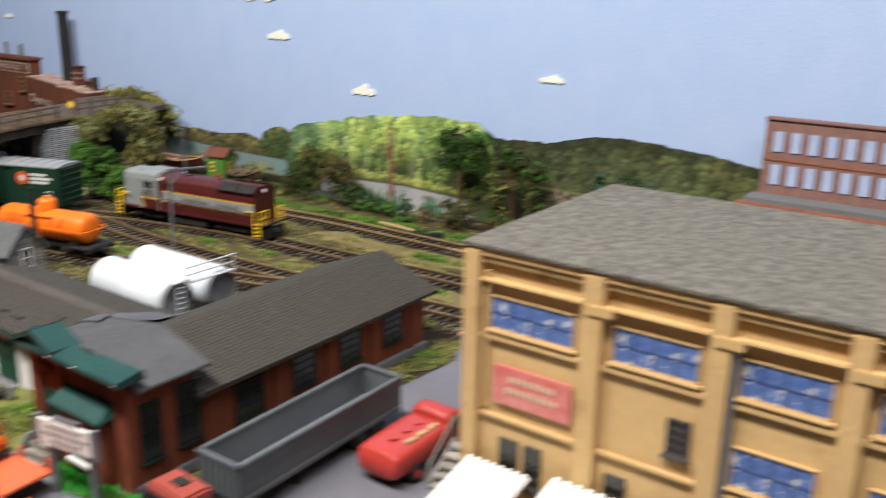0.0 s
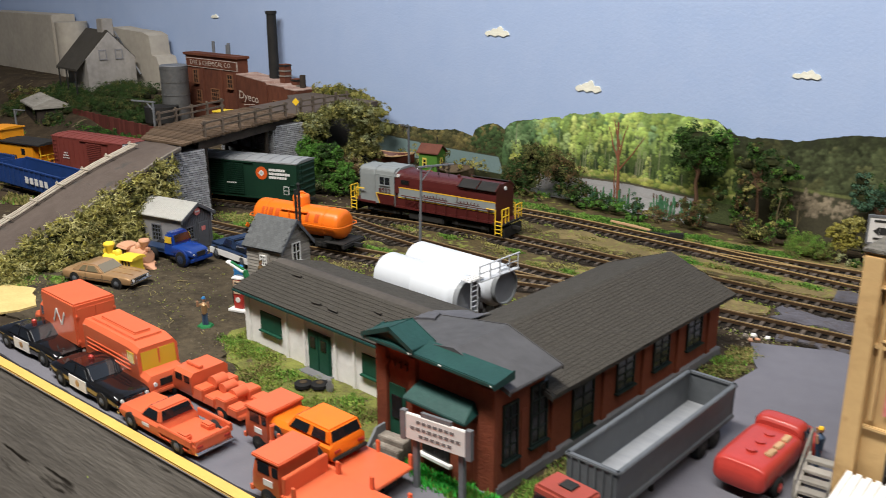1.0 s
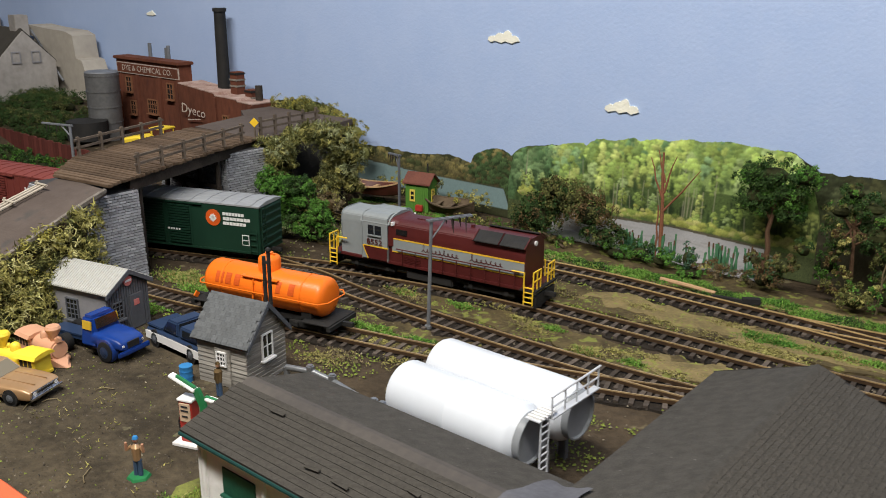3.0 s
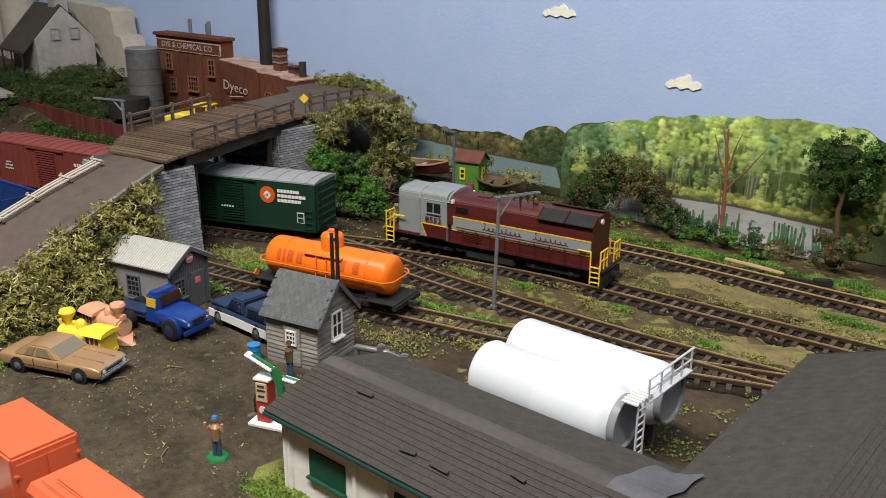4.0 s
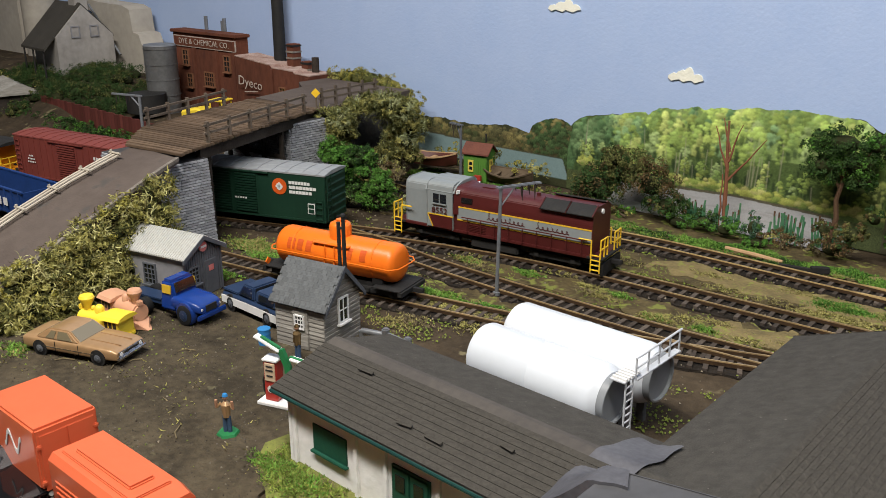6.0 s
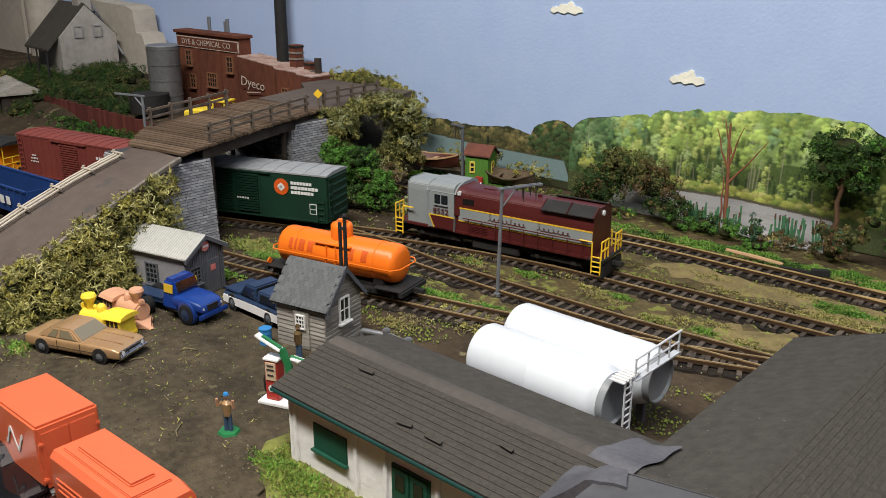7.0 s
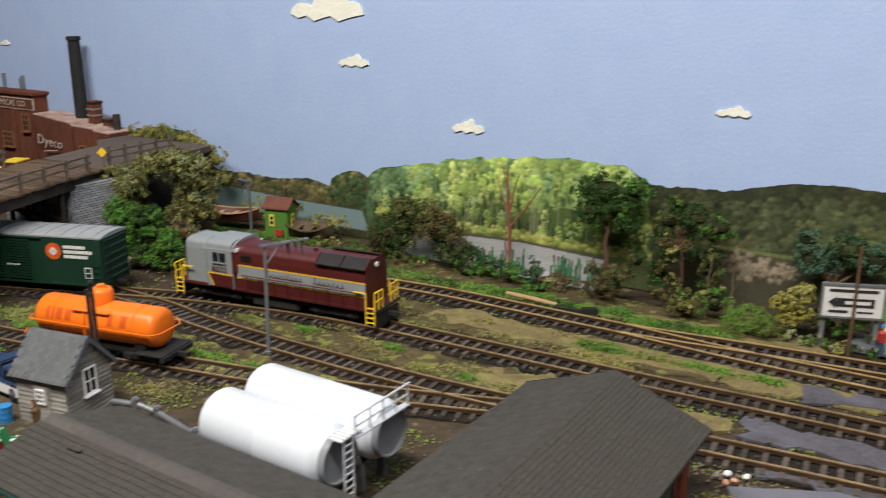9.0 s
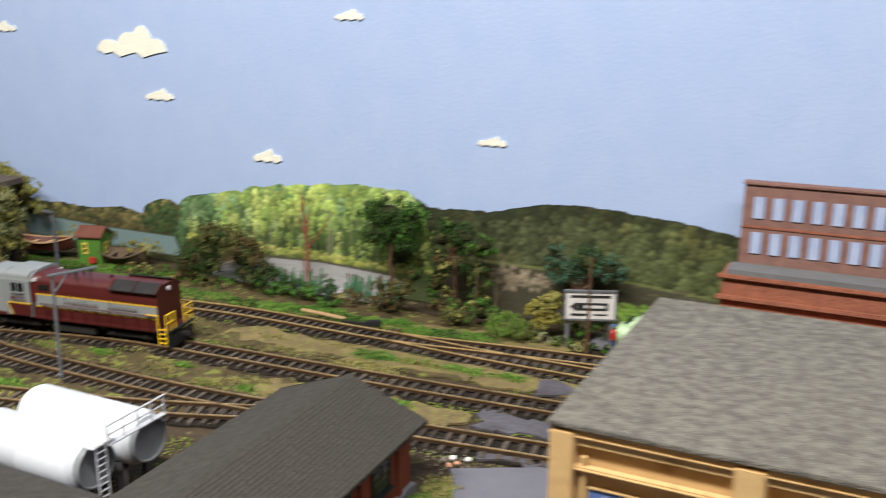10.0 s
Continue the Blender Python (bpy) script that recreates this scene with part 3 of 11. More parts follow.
for k, pts in enumerate(([(-0.60, 0.588), (-0.45, 0.586), (-0.30, 0.598), (-0.22, 0.604), (-0.22, 0.622), (-0.33, 0.617), (-0.46, 0.614), (-0.58, 0.608)],
                         [(-0.50, 0.512), (-0.40, 0.520), (-0.35, 0.528), (-0.35, 0.545), (-0.43, 0.538), (-0.50, 0.530)],
                         [(-0.50, 0.655), (-0.40, 0.662), (-0.33, 0.672), (-0.34, 0.684), (-0.42, 0.678), (-0.50, 0.672)])):
    patch("sandy_turf", pts, 0.0015, "straw_gold", "sandy golden scenic turf between the sidings", "turf", 0.017, seed=k + 40)


patch("lawn_turf", [(-0.592, 0.272), (-0.596, 0.258), (-0.586, 0.246), (-0.566, 0.237), (-0.54, 0.224), (-0.50, 0.219), (-0.45, 0.217), (-0.42, 0.217), (-0.42, 0.262), (-0.57, 0.262), (-0.576, 0.278)],
      0.0015, "lawn", "olive green turf in front of the white wing", "turf", 0.007, seed=61)
patch("sandy_verge", [(-0.742, 0.166), (-0.80, 0.158), (-0.83, 0.170), (-0.80, 0.194), (-0.775, 0.203), (-0.738, 0.188)],
      0.0026, "sand", "bare yellow sand strip behind the parked trucks", "sand", 0.004, seed=62)


# ---------------------------------------------------------------- tracks
def smooth_line(pts, step=0.004):
    out = []
    p = [Vector((2 * pts[0][0] - pts[1][0], 2 * pts[0][1] - pts[1][1], 0))] + [Vector((*q, 0)) for q in pts]
    p.append(p[-1] * 2 - p[-2])
    for i in range(1, len(p) - 2):
        n = max(2, int((p[i + 1] - p[i]).length / step))
        for k in range(n):
            t = k / n
            out.append(0.5 * ((2 * p[i]) + (p[i + 1] - p[i - 1]) * t + (2 * p[i - 1] - 5 * p[i] + 4 * p[i + 1] - p[i + 2]) * t * t
                              + (3 * p[i] - p[i - 1] - 3 * p[i + 1] + p[i + 2]) * t ** 3))
    out.append(p[-2])
    return out


TIE = mesh_of("tie", Shape().box((0, 0, 0.0014), (0.0028, 0.030, 0.0022)), "tie")
GAUGE = 0.0165
beds = []


def track(points, label, tie_until=9.9, head="railhead"):
    line = smooth_line(points)
    top = thing("track", pose(0, 0, 0), label, "railway track", "yard tracks", "structure")
    sides = [(b - a).normalized() for a, b in zip(line, line[1:])]
    sides = [Vector((-d.y, d.x, 0)) for d in sides + sides[-1:]]
    for sign in (-1, 1):
        for name, w, z0, z1, material in (("rail", 0.0012, 0.0022, 0.0044, "rail"), ("rail_head", 0.0009, 0.00438, 0.0051, head)):
            sh = Shape()
            rings = []
            for p, n in zip(line, sides):
                c = p + n * sign * GAUGE / 2
                rings.append([tuple(c + n * w / 2 * a + Vector((0, 0, z))) for a, z in ((-1, z0), (1, z0), (1, z1), (-1, z1))])
            sh.loft(rings)
            part(name, sh, material, top)
    bed = Shape()
    beds.append(0)
    zt = 0.0006 + 0.00008 * len(beds)
    bed.loft([[tuple(c - n * (0.0165 + 0.0022 * noise.noise((c.x * 150, c.y * 150, 3))) + Vector((0, 0, -0.003))), tuple(c + n * (0.0165 + 0.0022 * noise.noise((c.x * 150, c.y * 150, 7))) + Vector((0, 0, -0.003))),
               tuple(c + n * (0.0158 + 0.0022 * noise.noise((c.x * 150, c.y * 150, 7))) + Vector((0, 0, zt))), tuple(c - n * (0.0158 + 0.0022 * noise.noise((c.x * 150, c.y * 150, 3))) + Vector((0, 0, zt)))] for c, n in zip(line, sides)])
    part("roadbed", bed, "bed", top, "black-brown cinder bed under the ties", fix=False)
    run, gap = 0.0, 0.0
    for (a, b, n) in zip(line, line[1:], sides):
        gap += (b - a).length
        if gap > 0.0068 and b.x < tie_until:
            gap = 0.0
            ob = new("tie", TIE)
            ob.parent = top
            ob.matrix_basis = pose(b.x + rng.uniform(-0.0004, 0.0004), b.y + rng.uniform(-0.0006, 0.0006), 0, 0, 0, math.degrees(math.atan2(n.y, n.x)) - 90 + rng.uniform(-2.5, 2.5))
    return line


LINE_L = track([(-1.45, 0.325), (-1.2, 0.388), (-1.06, 0.415), (-0.98, 0.430), (-0.9, 0.458), (-0.817, 0.492), (-0.754, 0.516), (-0.694, 0.533), (-0.634, 0.545), (-0.56, 0.551), (-0.467, 0.557), (-0.39, 0.562), (-0.29, 0.570), (-0.1, 0.58), (0.35, 0.60)],
               "weathered main line with rusty rails and dark ties")
LINE_R = track([(-0.96, 0.648), (-0.9, 0.634), (-0.836, 0.625), (-0.788, 0.622), (-0.689, 0.621), (-0.60, 0.630), (-0.52, 0.632), (-0.45, 0.634), (-0.38, 0.644), (-0.30, 0.655), (-0.2, 0.665), (0.3, 0.68)],
               "weathered back siding that runs out of a leafy tunnel", head="railhead_gold")
LINE_R2 = track([(-0.46, 0.6335), (-0.38, 0.630), (-0.30, 0.631), (-0.2, 0.634), (0.35, 0.645)], "diverging siding of the back turnout", head="railhead_gold")
LINE_B = track([(-0.82, 0.4905), (-0.76, 0.490), (-0.70, 0.4835), (-0.60, 0.483), (-0.50, 0.488), (-0.36, 0.504), (-0.25, 0.517), (0.0, 0.535), (0.35, 0.55)],
               "weathered yard track with rusty rails")
LINE_A = track([(-0.98, 0.378), (-0.88, 0.384), (-0.81, 0.3925), (-0.74, 0.4075), (-0.665, 0.4255), (-0.605, 0.440), (-0.55, 0.4545), (-0.50, 0.471), (-0.45, 0.490)],
               "weathered spur under the orange tank car")
LINE_W = track([(-1.75, 0.20), (-1.5, 0.25), (-1.3, 0.30), (-1.1, 0.338), (-0.97, 0.345)], "weathered spur beyond the ramp")
LINE_W2 = track([(-1.85, 0.40), (-1.6, 0.44), (-1.4, 0.45), (-1.2, 0.44), (-1.08, 0.425)], "rusty siding at the foot of the hill")


def grains(name, spots, size, material, label, category, seed=1, sink=0.3):
    """Many small angular grains, one object."""
    r = random.Random(seed)
    sh = Shape()
    for x, y, z in spots:
        a = size * r.uniform(0.5, 1.4)
        t = r.uniform(0, math.tau)
        vs = [(x + a * math.cos(t + k * 2.09) * r.uniform(0.6, 1.1), y + a * math.sin(t + k * 2.09) * r.uniform(0.6, 1.1), z - a * sink) for k in range(3)]
        vs.append((x + r.uniform(-a, a) * 0.3, y + r.uniform(-a, a) * 0.3, z + a * r.uniform(0.4, 0.9)))
        sh.add(vs, ((0, 1, 3), (1, 2, 3), (2, 0, 3)))
    return single(name, sh, material, label, category, kind="stuff", fix=False)


spots = []
for line, n in ((LINE_L, 2600), (LINE_R, 1900), (LINE_B, 2200), (LINE_A, 1100), (LINE_R2, 800), (LINE_W2, 500)):
    for _ in range(n):
        p = rng.choice(line)
        a, d = rng.uniform(0, math.tau), abs(rng.gauss(0, 0.011))
        spots.append((p.x + d * math.cos(a), p.y + d * math.sin(a), 0.0009))
grains("ballast", spots, 0.0011, "ballast", "dark brown ballast grains along the tracks", "ballast", 3)
spots = [(rng.uniform(-0.86, -0.28), rng.uniform(0.41, 0.66), 0.0011) for _ in range(700)]
spots += [(rng.uniform(-0.83, -0.56), rng.uniform(0.18, 0.37), 0.0014) for _ in range(170)]
spots += [(rng.gauss(-0.336, 0.012), rng.gauss(0.482, 0.007), 0.0016) for _ in range(70)]
lotg = [(rng.uniform(-0.83, -0.56), rng.uniform(0.172, 0.375), 0.0013) for _ in range(2600)]
grains("lot_grit", lotg, 0.0007, "ballast", "fine dark grit over the dirt lot", "grit", 6)
mossy = [(rng.gauss(-0.74, 0.07), rng.gauss(0.27, 0.06), 0.0013) for _ in range(420)]
near = [p for line in (LINE_L, LINE_R, LINE_B, LINE_A) for p in line[::3]]
while len(mossy) < 6500:
    x, y = rng.uniform(-0.9, -0.3), rng.uniform(0.372, 0.66)
    if noise.noise((x * 34, y * 34, 6)) + 0.4 * noise.noise((x * 120, y * 120, 2)) < rng.gauss(0.18, 0.10):
        continue
    if min((p.x - x) ** 2 + (p.y - y) ** 2 for p in near) > 0.0148 ** 2:
        mossy.append((x, y, 0.0011))
grains("moss_crumbs", mossy, 0.0009, "turf", "green and yellow foam crumbs scattered over the ground", "scatter", 7)
grains("pebbles", spots, 0.0010, "pebble", "small pale pebbles and litter on the ground", "pebbles", 4)

# ---------------------------------------------------------------- backdrop: printed landscape on a board
SKY = [(-1.16, 0.060), (-1.105, 0.076), (-1.079, 0.081), (-1.028, 0.087), (-0.978, 0.080), (-0.964, 0.053), (-0.952, 0.0465), (-0.903, 0.0488), (-0.866, 0.0466), (-0.840, 0.0502), (-0.823, 0.0522), (-0.806, 0.0490), (-0.7976, 0.0468),
       (-0.794, 0.0555), (-0.778, 0.0631), (-0.765, 0.0658), (-0.754, 0.0640), (-0.7495, 0.0614), (-0.7406, 0.0689), (-0.730, 0.0730), (-0.719, 0.0741), (-0.6885, 0.0806), (-0.674, 0.0833), (-0.6704, 0.0816), (-0.661, 0.0883), (-0.644, 0.0884), (-0.626, 0.0933),
       (-0.620, 0.0913), (-0.6055, 0.0949), (-0.594, 0.0939), (-0.578, 0.0982), (-0.561, 0.0978), (-0.543, 0.1000), (-0.530, 0.0990), (-0.513, 0.0985), (-0.497, 0.0985), (-0.474, 0.086), (-0.439, 0.087), (-0.416, 0.088), (-0.372, 0.098), (-0.341, 0.100), (-0.31, 0.099),
       (-0.284, 0.096), (-0.263, 0.095), (-0.239, 0.091), (-0.2, 0.086), (0.1, 0.075), (0.7, 0.07)]


def skyline(x):
    for (a, h), (b, k) in zip(SKY, SKY[1:]):
        if a <= x <= b:
            return h + (k - h) * (x - a) / (b - a)
    return 0.05


class Photo:
    """A printed photograph of woods on a flat board: a raster of ink in x and z, filled tree by tree from far to near."""

    def __init__(self, x0, x1, cell, top=0.112, seed=11):
        self.x0, self.x1, self.c, self.top = x0, x1, cell, top
        self.w, self.h = int((x1 - x0) / cell) + 2, int(top / cell) + 2
        self.img = np.zeros((self.h, self.w, 3))
        self.g = np.random.default_rng(seed)
        self.z, self.x = np.mgrid[0:self.h, 0:self.w] * cell
        self.x = self.x + x0

    def window(self, x, z, a, b):
        i0, i1 = max(0, int((x - a - self.x0) / self.c)), min(self.w, int((x + a - self.x0) / self.c) + 2)
        j0, j1 = max(0, int((z - b) / self.c)), min(self.h, int((z + b) / self.c) + 2)
        return slice(j0, j1), slice(i0, i1)

    def clump(self, x, z, a, b, ink, contrast=0.5, cover=1.0):
        """One leafy clump: bright above, dark below, with a ragged edge."""
        k = self.window(x, z, a * 1.3, b * 1.3)
        if self.img[k].size == 0:
            return
        u, v = (self.x[k] - x) / a, (self.z[k] - z) / b
        edge = np.sqrt(u * u + v * v) + self.g.normal(0, 0.16, u.shape)
        m = np.clip((1.0 - edge) * 3.5, 0, 1)[..., None] * cover
        tone = np.clip(1 + contrast * (0.75 * v - 0.3 * u) + self.g.normal(0, 0.17, u.shape), 0.12, 2.0)[..., None]
        self.img[k] = self.img[k] * (1 - m) + m * np.array(ink) * tone

    def fill(self, inside, ink, noise_=0.12):
        n = int(inside.sum())
        self.img[inside] = np.array(ink) * np.clip(1 + self.g.normal(0, noise_, (n, 1)), 0.2, 2)

    def tree(self, x, top, w, h, ink, size=0.0021, contrast=0.55, pine=False):
        """A crown of clumps, the lower ones darker."""
        g = self.g
        for k in range(max(5, int(h * w / (size * size) * 1.0))):
            f = g.random()
            spread = w * (0.25 + 0.75 * min(1, f * (1.1 if pine else 2.6))) * (1 if f < 0.7 else 1.25 - 0.4 * f)
            u = g.uniform(-1, 1)
            r_ = size * g.uniform(0.55, 1.25)
            lit = 1.18 - 0.55 * f - 0.22 * u + g.normal(0, 0.16)
            self.clump(x + u * spread, top - r_ - f * h, r_ * g.uniform(0.9, 1.4), r_ * g.uniform(0.6, 0.95), np.array(ink) * max(0.22, lit), contrast)

    def soften(self, amount=1.0):
        """The slight blur of a print."""
        p = np.pad(self.img, ((1, 1), (1, 1), (0, 0)), mode="edge")
        mean = sum(p[a:a + self.h, b:b + self.w] for a in range(3) for b in range(3)) / 9
        self.img += (mean - self.img) * amount

    def stem(self, x, z0, z1, w, ink, lean=0.0):
        k = self.window(x, (z0 + z1) / 2, abs(lean) + w + self.c, (z1 - z0) / 2)
        t = (self.z[k] - z0) / max(1e-6, z1 - z0)
        d = np.abs(self.x[k] - (x + lean * t))
        m = (np.clip((w - d) / self.c + 0.5, 0, 1) * ((t >= 0) & (t <= 1)) * self.g.uniform(0.55, 1.0, t.shape))[..., None]
        self.img[k] = self.img[k] * (1 - m) + m * np.array(ink)

    def sheet(self, name, label, y, rows, edge):
        """The cut-out print: a flat grid under the skyline that carries the ink as a colour layer."""
        n = self.w - 1
        xs = self.x0 + (self.x1 - self.x0) * np.arange(n + 1) / n
        tops = np.array([edge(x) for x in xs])
        f = np.linspace(0, 1, rows + 1)[:, None]
        Z = 0.0006 + f * (tops[None, :] - 0.0006)
        X = np.repeat(xs[None, :], rows + 1, 0)
        ji = np.clip(Z / self.c, 0, self.h - 1.001)
        ii = np.clip((X - self.x0) / self.c, 0, self.w - 1.001)
        j, i = ji.astype(int), ii.astype(int)
        dj, di = (ji - j)[..., None], (ii - i)[..., None]
        P = self.img
        ink = (P[j, i] * (1 - di) + P[j, i + 1] * di) * (1 - dj) + (P[j + 1, i] * (1 - di) + P[j + 1, i + 1] * di) * dj
        verts = np.stack((X, np.full_like(X, y), Z), -1).reshape(-1, 3)
        k = (np.arange(rows)[:, None] * (n + 1) + np.arange(n)[None, :]).reshape(-1, 1)
        me = bpy.data.meshes.new(name)
        me.from_pydata(verts.tolist(), [], np.concatenate((k, k + 1, k + n + 2, k + n + 1), 1).tolist())
        layer = me.color_attributes.new("ink", "FLOAT_COLOR", "POINT")
        layer.data.foreach_set("color", np.concatenate((np.clip(ink, 0.004, 0.9).reshape(-1, 3), np.ones((len(verts), 1))), 1).ravel())
        me.materials.append(M["photo_print"])
        return part(name, me, None, board, label)


def lobes(x):
    """Scissor-cut edge that follows the tops of the printed trees."""
    return skyline(x) + 0.0024 * (0.5 - abs(noise.noise((x * 75, 2, 0)))) + 0.0006 * noise.noise((x * 230, 5, 0)) - 0.0009


board = thing("landscape_backdrop", pose(0, 0, 0), "printed photographic treeline, river and hills cut out along the skyline", "backdrop", kind="structure")
out = [(x, lobes(x) - 0.0022) for x in [SKY[0][0] + 0.003 * i for i in range(int((0.68 - SKY[0][0]) / 0.003))]]
part("board", Shape().prism([(out[0][0], 0.0)] + out + [(out[-1][0], 0.0)], "y", WALL_Y - 0.0014, WALL_Y), "ink_hill_dark", board, "printed board")

# western hills and lake
ph = Photo(-1.16, -0.700, 0.0008, seed=3)
g = ph.g
ph.fill(ph.z >= 0, (0.040, 0.043, 0.020))
for row in range(5):
    for x in np.arange(-1.16, -0.75, 0.009):
        x += g.normal(0, 0.004)
        h = skyline(x)
        autumn = x > -0.985
        ink = np.array([(0.115, 0.098, 0.042), (0.085, 0.080, 0.036), (0.16, 0.135, 0.052), (0.055, 0.065, 0.026)][g.integers(4)] if autumn else [(0.11, 0.13, 0.04), (0.17, 0.18, 0.05), (0.07, 0.10, 0.03)][g.integers(3)])
        ph.tree(x, h + 0.001 - row * 0.006, g.uniform(0.007, 0.011), 0.012, ink * (1.1 - 0.14 * row), 0.0030)
for x, top, w in ((-0.789, 0.060, 0.010), (-0.775, 0.068, 0.013), (-0.762, 0.064, 0.010), (-0.781, 0.052, 0.012), (-0.765, 0.048, 0.012), (-0.748, 0.066, 0.012), (-0.734, 0.070, 0.012), (-0.720, 0.072, 0.012), (-0.745, 0.050, 0.012), (-0.728, 0.050, 0.012), (-0.755, 0.034, 0.012), (-0.738, 0.032, 0.012)):
    ph.tree(x, top, w, 0.022, (0.045, 0.075, 0.028), 0.0028, 0.7)
shore = 0.0325 - 0.0045 * np.clip((ph.x + 0.985) / 0.12, 0, 1) - 0.03 * np.clip((ph.x + 0.758) / 0.012, 0, 1)
ph.fill((ph.z < shore) & (ph.z > 0.008), (0.165, 0.235, 0.235), 0.05)
ph.fill((ph.z < shore + 0.0016) & (ph.z > shore), (0.06, 0.055, 0.03))
ph.sheet("hill_print", "printed autumn hills above a grey lake", WALL_Y - 0.0018, 100, lobes)

# sunlit forest over the river: tall crowns on the skyline, dark gaps and pale stems below, a bright bank at the water
ph = Photo(-0.752, -0.470, 0.00046, seed=7)
g = ph.g
ph.fill(ph.z >= 0, (0.070, 0.105, 0.032), 0.3)
ph.fill((ph.z > 0.058) & (ph.x > -0.72), (0.20, 0.28, 0.09), 0.2)
LEAF = [(0.330, 0.410, 0.105), (0.285, 0.385, 0.095), (0.400, 0.460, 0.140), (0.240, 0.335, 0.085), (0.180, 0.265, 0.075), (0.300, 0.390, 0.150)]
COOL = [(0.15, 0.27, 0.115), (0.12, 0.22, 0.090), (0.19, 0.30, 0.13)]
for row, (drop, hh, step, glow) in enumerate(((0.0, 0.022, 0.0062, 1.18), (0.007, 0.024, 0.0075, 1.08), (0.015, 0.026, 0.0082, 1.0), (0.024, 0.026, 0.0088, 0.94), (0.033, 0.022, 0.0100, 0.86))):
    for x in np.arange(-0.765, -0.462, step):
        x += g.normal(0, 0.0022)
        shade = noise.noise((x * 30, row * 0.8, 4)) + g.normal(0, 0.14)
        if row > 1:
            for _ in range(2):
                ph.clump(x + g.normal(0, 0.004), skyline(x) - drop - g.uniform(-0.002, 0.016), g.uniform(0.0012, 0.0030), g.uniform(0.002, 0.006), (0.022, 0.042, 0.016), 0.2, 0.75)
        if row > 0 and g.random() < 0.16:
            z1 = skyline(x) - drop + g.uniform(-0.004, 0.004)
            ph.stem(x + g.normal(0, 0.003), max(0.028, z1 - g.uniform(0.018, 0.034)), z1, g.uniform(0.00020, 0.00042), (0.32, 0.32, 0.20), g.normal(0, 0.0012))
        cool = x < -0.712 + 0.02 * g.random() or g.random() < 0.12
        ink = np.array((COOL if cool else LEAF)[g.integers(3 if cool else 6)]) * glow * (0.62 if shade < -0.16 else (0.85 if shade < 0.05 else 1.06)) * (0.55 + 0.45 * min(1, max(0, (x + 0.752) / 0.055)))
        if row > 2 and shade < -0.05:
            continue
        ph.tree(x, skyline(x) + 0.0040 - drop + g.normal(0, 0.0016), g.uniform(0.0046, 0.0088), hh * g.uniform(0.6, 1.0), ink * (1.0 + 0.15 * min(1, max(0, (x + 0.64) / 0.08))), 0.0025 if row < 3 else 0.0020, 0.50, g.random() < 0.35)
ph.soften(0.6)
for i in range(120):
    x = g.uniform(-0.745, -0.47)
    ph.clump(x, 0.034 + abs(g.normal(0, 0.007)), g.uniform(0.0007, 0.0022), g.uniform(0.0020, 0.0065), (0.020, 0.036, 0.014), 0.2, 0.8)
for i in range(26):
    x, z0 = g.uniform(-0.735, -0.475), g.uniform(0.029, 0.036)
    ph.stem(x, z0, z0 + g.uniform(0.010, 0.040), g.uniform(0.00020, 0.00042), (0.30, 0.29, 0.19), g.normal(0, 0.0012))
for i in range(34):
    ph.tree(g.uniform(-0.745, -0.475), g.uniform(0.038, 0.056), g.uniform(0.0030, 0.0058), g.uniform(0.010, 0.018), np.array(LEAF[g.integers(6)]) * g.uniform(0.6, 0.95), 0.0014, 0.7)
for i in range(420):
    x = g.uniform(-0.74, -0.466)
    bank = 0.0255 + 0.0030 * noise.noise((x * 40, 0, 0))
    r_ = g.uniform(0.0010, 0.0030)
    ph.clump(x, bank + abs(g.normal(0, 0.0036)), r_ * 1.5, r_, np.array([(0.40, 0.42, 0.10), (0.34, 0.37, 0.09), (0.20, 0.26, 0.06), (0.44, 0.42, 0.15)][g.integers(4)]) * g.uniform(0.6, 1.05), 0.6)
ph.soften(0.35)
water = 0.0200 + 0.0040 * np.clip((ph.x + 0.69) / 0.10, 0, 1) - 0.0035 * np.clip((ph.x + 0.58) / 0.09, 0, 1)
stretch = (ph.x > -0.702) & (ph.x < -0.502 - 0.3 * ph.z)
ph.fill((ph.z < water) & ~stretch, (0.060, 0.075, 0.030), 0.3)
ph.fill((ph.z < water) & stretch, (0.34, 0.335, 0.335), 0.06)
ph.fill((ph.z < water + 0.0008) & (ph.z > water - 0.0014) & stretch, (0.085, 0.075, 0.050), 0.2)
for i in range(150):
    ph.clump(g.uniform(-0.69, -0.50), g.uniform(0.003, 0.017), g.uniform(0.004, 0.012), 0.0006, np.array((0.30, 0.29, 0.28)) * g.uniform(0.8, 1.25), 0.0, 0.5)


def forest_edge(x):
    """The forest print is ragged at its west end and slopes off at the east."""
    west, east = min(1, max(0, (x + 0.752) / 0.007)), min(1, max(0, (-0.470 - x) / 0.020))
    return max(0.004, lobes(x) - 0.024 * (1 - west) ** 2 - 0.034 * (1 - east) ** 2 - 0.0004) + 0.0006 * noise.noise((x * 400, 1, 1))


ph.sheet("forest_print", "printed sunlit green forest with pale stems over a grey river", WALL_Y - 0.0021, 210, forest_edge)

